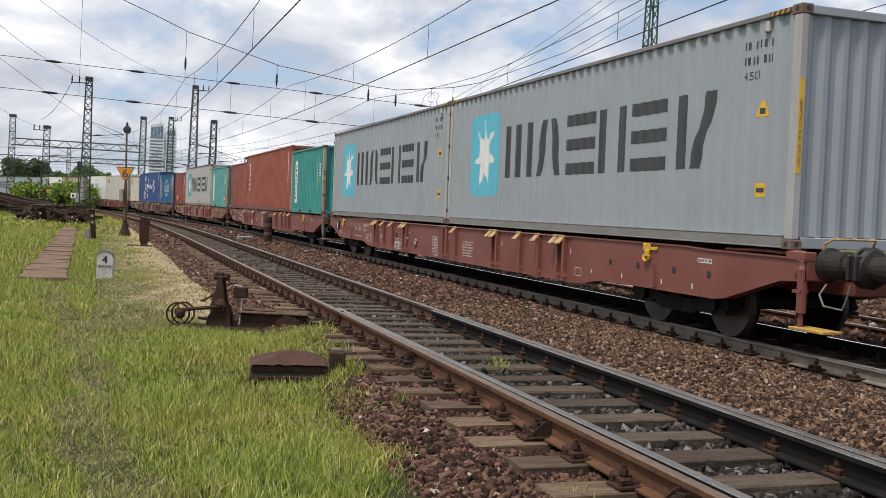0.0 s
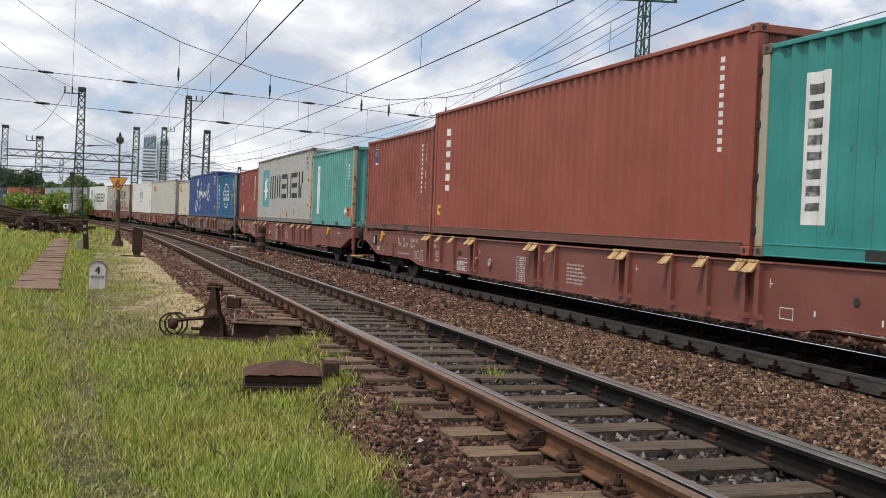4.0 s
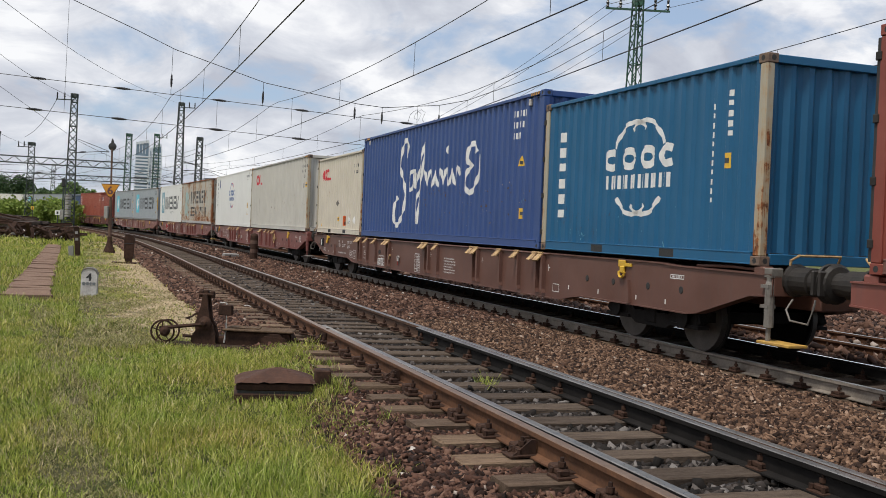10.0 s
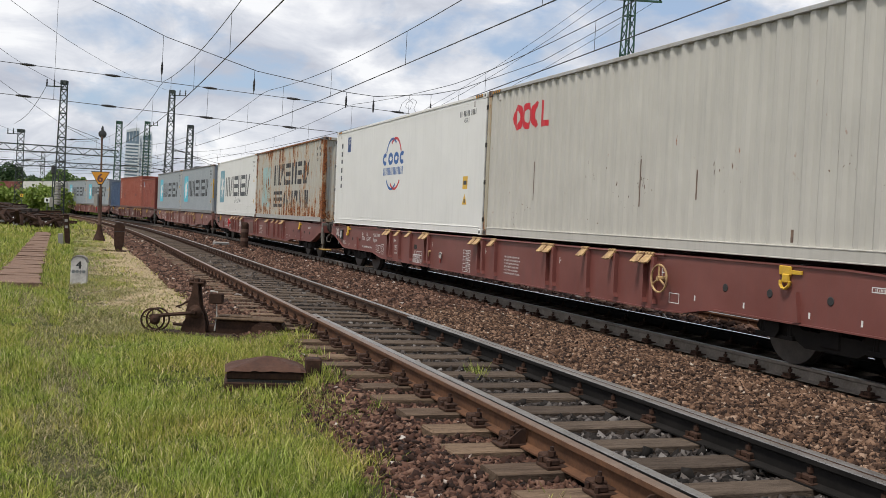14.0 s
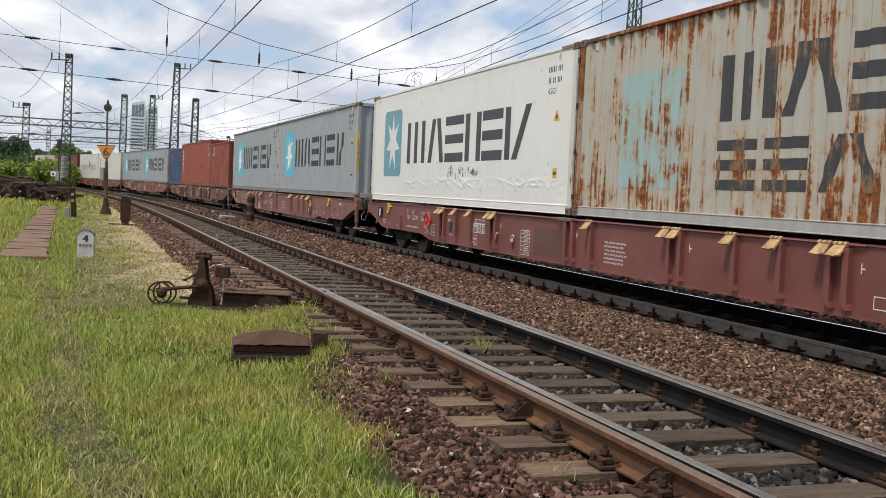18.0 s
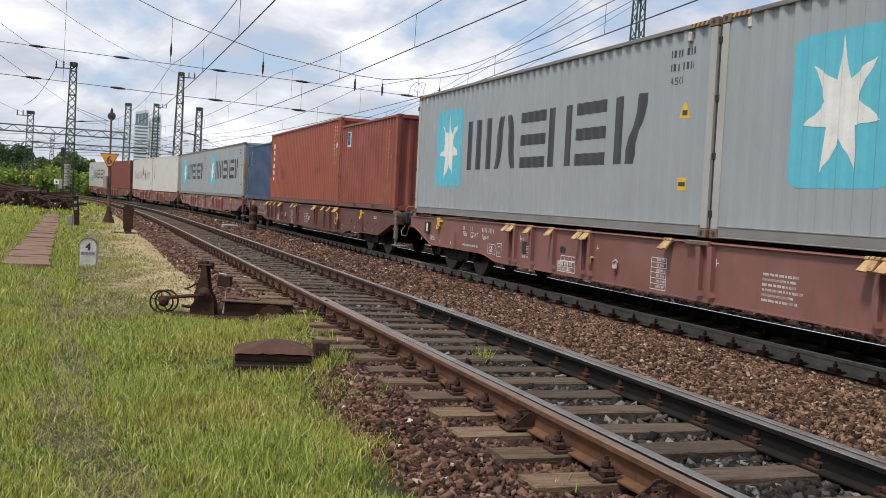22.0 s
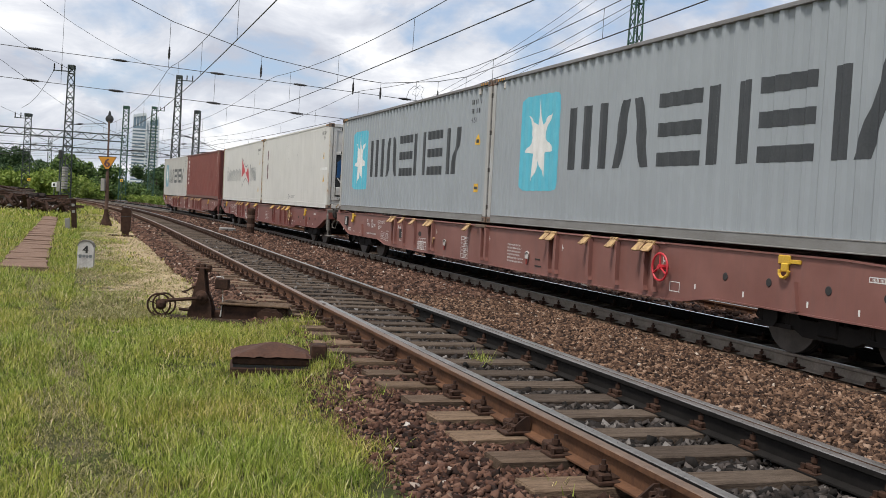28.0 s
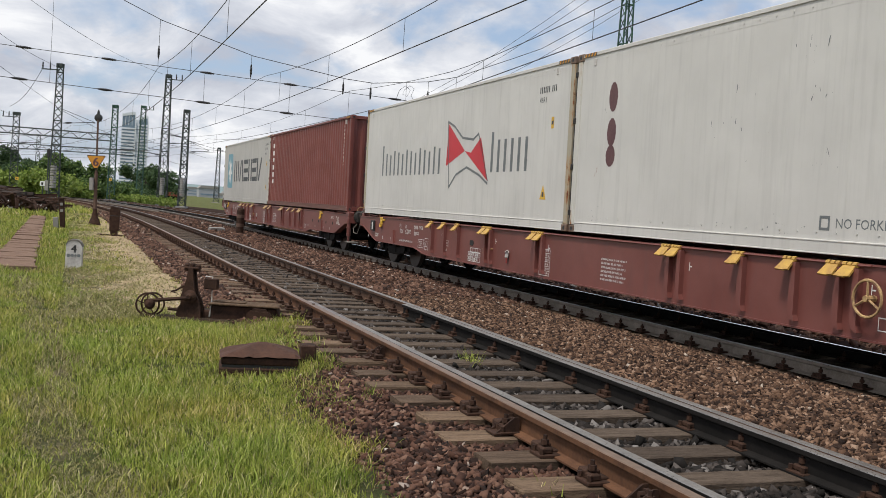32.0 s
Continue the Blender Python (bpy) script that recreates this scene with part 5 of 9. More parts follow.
def load_train():
    f2, r2 = 6.139, -6.139
    f3, m3, r3 = 9.22, 0.005, -9.22
    # first wagon: two grey boxes
    for x, sd in ((f2, 1), (r2, 2)):
        b = container("pale grey corrugated container with light blue star emblem", F40, HC, M["grey"], 1, x, post=M["greypost"], marks=emblem_marks(seed=sd))
        star_mark(b)
        if x > 0:
            yellow_post_label(b, HC)
    # second wagon
    container("bright teal twenty-foot container with a white upright nameplate", F20, LOW, M["tealnew"], 2, f3, post=M["postrust"], caution=False,
              marks=[("nameplate", [rect(-2.25, -1.85, 0.40, 2.15)], M["chalk"], "white upright nameplate"), ("nameplate_bars", stacked(-2.05, 0.5, 2.05, 8, 0.24), M["ink"], ""),
                     ("sticker", [rect(2.25, 2.33, 1.22, 1.32)], M["yellow"], ""), ("code_marking", stacked(1.98, 0.95, 2.25, 12, 0.06) + stacked(2.32, 1.4, 1.95, 5, 0.06), M["chalk"], ""), ("paint_chips", chips(-1.6, 2.4, 0.3, 1.7, 30, 0.025, 33, 3.5), M["chipdark"], "dark scratches")])
    container("brick red corrugated container with white upright letters", F40, HC, M["brick"], 2, m3, caution=False,
              marks=[("upright_blocks", stacked(-5.2, 0.93, 2.5, 6, 0.34), M["chalk"], "white upright column of painted blocks"), ("sticker", [rect(-5.78, -5.58, 0.44, 0.68)], M["yellow"], ""),
                     ("code_marking", stacked(5.35, 1.3, 2.6, 11, 0.075), M["chalk"], "")])
    container("worn dark red corrugated container with a small blue badge", F20, LOW, M["redworn"], 2, r3, caution=False,
              marks=[("paint_chips", chips(-1.7, 2.6, 0.35, 1.5, 60, 0.05, 3), M["chipdark"], "dark spots of scrapes and dent shade"), ("pale_chips", chips(-0.2, 2.6, 0.3, 1.1, 26, 0.05, 4), M["chiplight"], "pale scraped spots")] + [("patches", [rect(-1.25, -0.72, 0.35, 0.98), rect(-0.7, 1.6, 1.05, 1.55)], M["red"], "repainted patches")] + small_badge(-2.30, 1.93, 0.30) + [("code_marking", stacked(2.08, 0.95, 2.24, 11, 0.055) + stacked(2.40, 1.75, 2.24, 4, 0.055), M["chalk"], ""), ("stickers", [rect(2.34, 2.47, 1.36, 1.52), rect(2.34, 2.47, 1.10, 1.25)], M["yellow"], "")])
    # third wagon
    b = container("faded teal container with scratches, white nameplate and orange placards", F20, LOW, M["teal"], 3, f3, post=M["postrust"], caution=False,
                  marks=[("nameplate", [rect(-2.17, -1.85, 0.40, 2.14)], M["chalk"], "white upright nameplate"), ("nameplate_bars", stacked(-2.01, 0.5, 2.05, 8, 0.19), M["ink"], ""),
                         ("paint_chips", chips(-1.4, 2.2, 0.3, 1.6, 40, 0.025, 7, 4.0), M["chipdark"], "dark scratches"), ("pale_chips", chips(-1.2, 2.0, 0.6, 1.9, 14, 0.02, 8, 5.0), M["chiplight"], "pale scratches"),
                         ("placard", [rect(2.22, 2.62, 0.30, 0.62)], M["orange"], "orange hazard placard"), ("diamond", [[(1.75, 0.5), (1.92, 0.34), (2.09, 0.5), (1.92, 0.74)]], M["chalk"], "white diamond label"),
                         ("code_marking", stacked(1.98, 0.95, 2.25, 12, 0.04) + stacked(2.32, 1.5, 2.05, 5, 0.04), M["chalk"], ""), ("placard_bars", [rect(2.28, 2.56, 0.34, 0.44), rect(2.28, 2.56, 0.48, 0.58)], M["ink"], "")])
    pl = Shape().box(F20 / 2 - 0.045, F20 / 2 - 0.040, -0.62, -0.12, 0.36, 0.68)
    part("placard", pl, M["orange"], b, "orange hazard placard on the end wall")
    for z in (0.40, 0.54):
        part("placard_bar", Shape().box(F20 / 2 - 0.040, F20 / 2 - 0.038, -0.56, -0.18, z, z + 0.10), M["ink"], b)
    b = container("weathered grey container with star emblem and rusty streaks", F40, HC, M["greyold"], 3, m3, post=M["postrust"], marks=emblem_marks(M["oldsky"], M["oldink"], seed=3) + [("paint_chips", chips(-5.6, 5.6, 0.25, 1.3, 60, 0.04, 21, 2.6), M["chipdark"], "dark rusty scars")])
    star_mark(b)
    container("red twenty-foot container with dents, orange placard and small badge", F20, LOW, M["red"], 3, r3, caution=False,
              marks=[("paint_chips", chips(-1.2, 1.4, 0.75, 1.1, 30, 0.05, 5, 1.0), M["chipdark"], "dark spots of scrapes and dent shade"), ("pale_chips", chips(-0.9, 2.3, 0.3, 1.2, 12, 0.03, 6, 3.0), M["chiplight"], "pale scratches")] + small_badge(-2.24, 1.95, 0.29) + [("placard", [rect(-2.58, -2.2, 0.38, 0.70)], M["orange"], "orange hazard placard"), ("diamond", [[(-1.75, 0.55), (-1.57, 0.37), (-1.39, 0.55), (-1.57, 0.76)]], M["chalk"], ""),
                                               ("code_marking", stacked(2.05, 0.95, 2.24, 11, 0.055) + stacked(2.40, 1.75, 2.24, 4, 0.055), M["chalk"], ""), ("stickers", [rect(2.34, 2.47, 1.36, 1.52), rect(2.34, 2.47, 1.10, 1.25)], M["yellow"], "")])
    # fourth wagon
    container("bright blue twenty-foot container with white round emblem", F20, LOW, M["blue"], 4, f3, post=M["postrust"], caution=False,
              marks=[("paint_chips", chips(-2.6, -0.2, 0.25, 0.8, 30, 0.05, 10, 1.5), M["dullblue"], "dark rubbed spots"), ("pale_chips", chips(-2.4, 2.4, 0.2, 0.7, 18, 0.03, 11, 2.0), M["bluegrey"], "pale scrapes")] + globe_marks(0.10, 1.33, 0.70, M["chalk"]) + [("upright_blocks", stacked(-2.37, 0.5, 2.1, 6, 0.17), M["chalk"], "white upright blocks"), ("code_marking", stacked(1.95, 0.75, 2.1, 11, 0.07) + stacked(2.3, 1.6, 2.25, 5, 0.07), M["chalk"], ""), ("sticker", [rect(2.2, 2.33, 1.22, 1.42)], M["yellow"], "")])
    sc = ribbon(flowing([(-1.98, 2.10), (-1.92, 2.42), (-2.15, 2.55), (-2.45, 2.25), (-2.50, 1.85), (-2.22, 1.50), (-2.05, 1.15), (-2.2, 0.72), (-2.62, 0.36), (-2.98, 0.50), (-2.98, 0.85), (-2.68, 1.10)]), 0.14)
    sc += ribbon(flowing([(-1.28, 1.72), (-1.62, 1.70), (-1.75, 1.36), (-1.55, 1.28), (-1.30, 1.68), (-1.30, 1.35), (-1.10, 1.45), (-0.82, 2.05), (-0.62, 2.40), (-0.70, 1.9), (-0.98, 0.75), (-1.05, 0.42), (-1.12, 0.95), (-0.85, 1.30)]), 0.10)
    pts = [(-0.62 + 2.45 * k / 52, 1.50 + 0.19 * math.sin(k * 0.785)) for k in range(53)]
    sc += ribbon(pts, 0.09) + [disc(1.02, 2.12, 0.10)]
    sc += ribbon(flowing([(2.85, 1.95), (2.68, 2.15), (2.35, 2.05), (2.30, 1.80), (2.58, 1.68), (2.30, 1.55), (2.22, 1.25), (2.55, 1.10), (2.95, 1.45), (3.0, 1.9)]), 0.12)
    container("dark blue corrugated container with a flowing white brush script", F40, HC, M["navy"], 4, m3,
              marks=[("paint_chips", chips(-0.6, 5.6, 0.45, 1.3, 60, 0.06, 9, 0.7), M["chipdark"], "dark scrapes with painted dent shade"), ("pale_chips", chips(-0.6, 5.6, 0.45, 1.3, 26, 0.04, 19, 0.9), M["chiplight"], "pale scrapes on the dents"), ("rub_marks", chips(-5.6, 5.6, 0.2, 2.5, 30, 0.025, 29, 1.8), M["bluegrey"], "small pale scrapes"), ("brush_script", sc, M["chalk"], "flowing white brush strokes"), ("code_marking", lines_of_bars(4.75, 2.62, 2, 0.12, 0.09, 31, 0.62) + lines_of_bars(4.75, 2.2, 1, 0.12, 0.09, 32, 0.4), M["chalk"], ""), ("stickers", [[(5.0, 1.55), (5.25, 1.55), (5.12, 1.75)], rect(5.1, 5.25, 0.55, 0.75)], M["yellow"], "")])
    container("cream twenty-foot container with red ring marks and orange placard", F20, LOW, M["cream"], 4, r3, post=M["postrust"], caution=False,
              marks=[("ring_emblem", ring_emblem(-2.25, 2.0, 0.155), M["scarlet"], "red ring-shaped emblem"), ("paint_chips", chips(-2.6, 2.4, 0.3, 1.6, 22, 0.03, 13, 2.2), M["casting"], "rusty scraped spots"), ("diamond", [[(-0.24, 1.0), (-0.06, 0.80), (0.11, 1.0), (-0.06, 1.24)]], M["postgrey"], "bare grey diamond-shaped patch"),
                     ("placard", [rect(0.66, 1.10, 0.275, 0.59)], M["orange"], "orange hazard placard"), ("placard_bars", [rect(0.70, 1.06, 0.305, 0.42), rect(0.70, 1.06, 0.445, 0.56)], M["plum"], ""), ("diamond", [[(1.25, 0.44), (1.42, 0.275), (1.59, 0.44), (1.42, 0.61)]], M["chalk"], "white diamond label"), ("diamond", [[(1.29, 0.44), (1.42, 0.30), (1.55, 0.44)]], M["ink"], "black half of a diamond label"), ("diamond", [[(1.95, 0.46), (2.13, 0.29), (2.31, 0.46), (2.13, 0.63)]], M["chalk"], "white diamond label"), ("sticker", [rect(0.0, 0.12, 0.42, 0.56)], M["yellow"], ""), ("sticker", [rect(-2.4, -2.28, 0.22, 0.32)], M["yellow"], ""), ("code_marking", lines_of_bars(1.9, 2.2, 2, 0.10, 0.1, 4, 0.6), M["ink"], "")])
    # fifth wagon
    container("cream-grey forty-foot container with small red emblem and rusty corners", F40, HC, M["dullcream"], 5, f2, post=M["postrust"],
              marks=[("ring_emblem", ring_emblem(-4.72, 2.26, 0.19), M["scarlet"], "red ring-shaped emblem"), ("code_marking", lines_of_bars(5.0, 2.55, 2, 0.11, 0.08, 5, 0.85) + placed(text_tris("45G1", 0.12), 5.25, 2.05), M["ink"], ""),
                     ("sticker", [rect(5.62, 5.73, 1.68, 1.86)], M["yellow"], ""), ("sticker", [rect(5.27, 5.38, 1.66, 1.84)], M["postgrey"], ""), ("scratches", [rect(-0.4, -0.37, 0.6, 1.3), rect(1.0, 1.03, 0.7, 1.1), rect(-3.9, -3.87, 0.7, 1.4), rect(2.9, 2.94, 0.2, 0.35)], M["casting"], "dark scratches"), ("paint_chips", chips(-5.2, 5.2, 0.3, 1.3, 40, 0.03, 12, 2.2), M["casting"], "rusty scraped spots")])
    g = globe_marks(-0.06, 1.68, 0.66, M["cobalt"], M["scarlet"])
    container("white smooth refrigerated container with blue and red round emblem", F40, HC, M["white"], 5, r2, reefer=True, caution=True,
              marks=g + small_badge(-4.75, 2.2) +
              [("upright_blocks", stacked(-5.4, 1.05, 2.55, 6, 0.16), M["ink"], "dark upright blocks"), ("code_marking", lines_of_bars(4.62, 2.62, 1, 0.12, 0.06, 6, 0.95) + placed(text_tris("45R1", 0.11), 4.85, 2.36), M["ink"], ""),
               ("stickers", [rect(4.93, 5.2, 0.95, 1.22), [(4.93, 0.62), (5.2, 0.62), (5.06, 0.85)]], M["yellow"], "yellow warning stickers")])
    # sixth wagon
    second = ((-2.3, -1.5), (-1.32, -0.55), (-0.4, 0.5), (0.72, 1.35), (1.45, 2.3), (2.42, 3.1), (3.3, 3.85))
    first = ((-2.25, -1.2), (-1.05, -0.1), (0.05, 0.9), (1.05, 1.85), (2.05, 2.8), (3.05, 3.98))
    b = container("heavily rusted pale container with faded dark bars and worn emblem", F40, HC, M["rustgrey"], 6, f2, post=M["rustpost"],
                  marks=[("emblem_patch", [soft_rect(-4.72, -3.12, 0.48, 2.18, 0.14)], M["rustsky"], "worn remains of a light blue emblem"), ("wordmark_bars", strokes("3veuek", first, 1.36, 2.20, 0.22) + strokes("eev" + "uv3u", second, 0.48, 1.12, 0.17), M["rustink"], "two rows of faded dark bars"),
                         ("code_marking", lines_of_bars(5.0, 2.6, 2, 0.11, 0.1, 7, 0.6) + placed(text_tris("45G1", 0.11), 5.05, 2.1), M["rustink"], "")])
    b = container("white refrigerated container with grey-blue emblem and scuffed dents", F40, HC, M["white"], 6, r2, reefer=True, post=M["whitepost"], marks=[("paint_chips", chips(-5.7, 5.7, 0.3, 2.6, 30, 0.035, 41, 2.0), M["casting"], "small dark scars"), ("rub_marks", chips(-5.7, 5.7, 0.17, 0.34, 50, 0.05, 42, 0.3), M["slate"], "dark rub marks along the foot")] + emblem_marks(M["bluegrey"], M["ink"], sx=-4.18, letters=REEF, z0=0.98, z1=2.0, seed=8))
    star_mark(b, -4.18, None, y=-1.196)
    # sheet buckled along its foot
    bm = bmesh.new()
    nx, nz = 260, 14
    grid = []
    for k in range(nx + 1):
        col = []
        for j in range(nz + 1):
            x, u = -3.2 + 9.0 * k / nx, j / nz
            ridge = abs(noise.noise((x * 1.5 + 0.6 * u, u * 1.1 + 0.4 * math.sin(x * 1.7), 5.0)))
            small = abs(noise.noise((x * 3.1 - u, u * 2.2, 9.0)))
            out = 0.010 * max(0.0, 1 - ridge / 0.08) + 0.006 * max(0.0, 1 - small / 0.10)
            col.append(bm.verts.new((x, -1.1965 - out * math.sin(math.pi * u), 0.362 + 0.29 * u)))
        grid.append(col)
    for k in range(nx):
        for j in range(nz):
            bm.faces.new((grid[k][j], grid[k + 1][j], grid[k + 1][j + 1], grid[k][j + 1]))
    me = bpy.data.meshes.new("buckled_sheet")
    bm.to_mesh(me)
    bm.free()
    me.polygons.foreach_set("use_smooth", [True] * len(me.polygons))
    me.materials.append(M["white"])
    part("buckled_sheet", me, None, b, "white sheet buckled and creased along its foot")
    for cx in (0.3, 1.0, 1.54):
        decal("scuff", chips(cx - 0.14, cx + 0.14, 0.70, 0.80, 12, 0.12, int(cx * 10), 1.0), M["slate"], b, None, -1.196, label="dark scuff mark")
    # seventh wagon
    for x, sd in ((f2, 9), (r2, 10)):
        b = container("pale grey corrugated container with light blue star emblem", F40, HC, M["grey"], 7, x, post=M["greypost"], marks=emblem_marks(seed=sd))
        star_mark(b)
        if x > 0:
            yellow_post_label(b, HC)
    # eighth wagon
    b = container("brick red twenty-foot container with a small dark badge", F20, LOW, M["red"], 8, f3, caution=False,
              marks=small_badge(-2.18, 1.95, 0.30) + [("code_marking", stacked(2.13, 0.92, 2.22, 11, 0.055) + stacked(2.44, 1.72, 2.2, 4, 0.055), M["chalk"], ""), ("sticker", [rect(2.38, 2.50, 1.36, 1.52)], M["yellow"], ""), ("sticker", [rect(2.38, 2.50, 1.08, 1.24)], M["postgrey"], ""), ("paint_chips", chips(-2.6, 2.6, 0.25, 1.9, 26, 0.035, 55, 1.8), M["chipdark"], "dark spots of scrapes and dent shade"), ("pale_chips", chips(-2.6, 2.6, 0.2, 1.0, 12, 0.03, 56, 2.0), M["chiplight"], "pale scrapes"), ("patch", [rect(1.62, 2.58, 0.30, 0.74)], M["ochre"], "dull ochre repainted patch")])
    part("end_patch", Shape().prism([(0.02, 1.60), (0.16, 1.56), (0.30, 1.42), (0.46, 1.36), (0.64, 1.40), (0.72, 1.70), (0.62, 1.93), (0.42, 1.90), (0.22, 2.00), (0.05, 1.97)], "x", F20 / 2 - 0.044, F20 / 2 - 0.040), M["greypost"], b, "bare grey repair sheet on the end wall")
    container("brick red corrugated container with white upright letters", F40, HC, M["brick"], 8, m3, caution=False,
              marks=[("upright_blocks", stacked(-5.55, 0.8, 2.5, 6, 0.30), M["chalk"], "white upright column of painted blocks"), ("code_marking", stacked(5.30, 1.38, 2.66, 11, 0.075) + stacked(5.58, 2.15, 2.66, 4, 0.07) + [rect(5.5, 5.66, 1.92, 2.08)], M["chalk"], ""), ("stickers", [rect(5.5, 5.62, 1.66, 1.84), [(5.42, 1.38), (5.62, 1.38), (5.55, 1.60)]], M["yellow"], "yellow warning stickers"), ("patches", [rect(-3.8, -3.0, 0.9, 1.4), rect(2.4, 3.2, 1.1, 1.3)], M["oxide"], "darker repaired patches")])
    container("dull dark blue twenty-foot container", F20, LOW, M["dullblue"], 8, r3, caution=False, marks=[("code_marking", stacked(-2.2, 1.6, 2.3, 5, 0.10), M["chalk"], "")])
    # ninth wagon
    for x, sd in ((f2, 11), (r2, 12)):
        b = container("clean pale grey container with light blue star emblem", F40, HC, M["grey"], 9, x, post=M["greypost"], marks=emblem_marks(seed=sd))
        star_mark(b)
        if x > 0:
            yellow_post_label(b, HC)
    # tenth wagon
    no_fork = placed(text_tris("NO FORKLIFT", 0.11), -0.12, 0.30)
    container("off-white refrigerated container with blue cooling machine at its end", F40, HC, M["offwhite"], 10, f2, reefer=True, post=M["whitepost"],
              marks=[("paint_chips", chips(-5.7, 5.7, 0.3, 2.6, 30, 0.03, 43, 3.0), M["slate"], "small dark scars"), ("rub_marks", chips(-5.7, 5.7, 0.17, 0.34, 40, 0.05, 44, 0.3), M["slate"], "dark rub marks along the foot"), ("upright_mark", [disc(-4.93, 2.12, 0.23, 14, 0.55), disc(-4.93, 1.58, 0.22, 14, 0.6), disc(-4.93, 1.22, 0.17, 14, 0.8)], M["plum"], "dark upright painted mark"), ("no_forklift_text", no_fork, M["slate"], ""), ("pictogram", [rect(-0.36, -0.20, 0.27, 0.30), rect(-0.36, -0.20, 0.40, 0.43), rect(-0.36, -0.33, 0.30, 0.40), rect(-0.23, -0.20, 0.30, 0.40)], M["slate"], ""),
                     ("code_marking", lines_of_bars(4.98, 2.66, 1, 0.12, 0.05, 13, 0.75) + placed(text_tris("45R1", 0.10), 5.2, 2.38), M["ink"], ""), ("stickers", [rect(5.25, 5.36, 1.7, 1.92), [(5.25, 0.92), (5.48, 0.92), (5.36, 1.14)]], M["yellow"], "yellow warning stickers"),
                     ("label_strip", [rect(4.9, 5.88, 1.32, 1.41)], M["chalk"], "")])
    ham = []
    for k, a in enumerate(np.linspace(-4.5, 0.1, 15)[:14]):
        ham.append(rect(a, a + 0.11, 1.03, 1.82 if k == 0 else 1.66 - 0.05 * (k % 3)))
    for k, a in enumerate(np.linspace(2.75, 4.3, 6)):
        ham.append(rect(a, a + 0.11, 1.03, 1.82 if k == 0 else 1.66))
    flag_r = [[(0.35, 2.12), (0.28, 1.2), (1.35, 1.5)], [(0.35, 2.12), (1.35, 1.5), (0.95, 1.75)], [(1.35, 1.5), (1.7, 1.45), (2.65, 0.85)], [(1.7, 1.45), (2.2, 1.75), (2.65, 0.85)]]
    flag_o = ribbon([(0.28, 2.18), (0.7, 2.05), (1.2, 1.78), (1.8, 1.72), (2.05, 1.82)], 0.05) + ribbon([(2.65, 0.80), (2.2, 0.98), (1.5, 1.15), (0.9, 1.0), (0.5, 0.72)], 0.05) + ribbon([(0.30, 2.15), (0.5, 0.75)], 0.04) + ribbon([(2.05, 1.85), (2.65, 0.85)], 0.04)
    container("white refrigerated container with a red flag emblem and thin grey bars", F40, HC, M["offwhite"], 10, r2, reefer=True, post=M["postrust"],
              marks=[("wordmark_bars", ham, M["slate"], "row of thin slate-grey bars"), ("flag_red", flag_r, M["scarlet"], "red flag-shaped emblem"), ("flag_outline", flag_o, M["slate"], ""), ("warning_sticker", [[(5.0, 0.52), (5.25, 0.52), (5.12, 0.78)], rect(5.3, 5.4, 1.75, 1.95)], M["yellow"], ""),
                     ("code_marking", lines_of_bars(4.8, 2.5, 1, 0.11, 0.05, 14, 0.8) + placed(text_tris("45R1", 0.10), 4.8, 2.22), M["ink"], "")])
    # last wagon
    container("dark oxide red corrugated container with white upright letters", F40, HC, M["oxide"], 11, f2,
              marks=[("upright_blocks", stacked(-5.5, 0.8, 2.55, 6, 0.17), M["chalk"], "white upright column of painted blocks"), ("code_marking", stacked(5.3, 1.35, 2.65, 11, 0.075), M["chalk"], "")])
    # white box turned from the sun; its shade is in the paint colour
    b = container("white refrigerated container painted in a shaded grey tone, with grey-blue emblem square", F40, HC, M["shadewhite"], 11, r2, reefer=True, post=M["whitepost"], marks=emblem_marks(M["bluegrey"], M["ink"], sx=-4.18, letters=REEF, z0=0.98, z1=2.0, seed=15))
    star_mark(b, -4.18, None, y=-1.196)


# -------------------------------------------------- wagons
PITCH_W, PIVOT, SILL = 26.27, 9.65, 1.205
WAGONS, BOGIES, WHEELS = {}, [], []


def sill_outline():
    """Side sill seen from the side: deep between the bogies, shallow over them, thin at the ends."""
    low = [(12.50, 0.80), (12.1, 0.78), (11.75, 0.68), (11.0, 0.46), (10.75, 0.43), (7.75, 0.43), (7.45, 0.395), (7.05, 0.325), (6.7, 0.31)]
    up = [(12.50, 1.05), (10.6, 1.06), (10.0, 1.085)]
    return [(-x, z) for x, z in low] + [(x, z) for x, z in reversed(low)] + up + [(-x, z) for x, z in reversed(up)]


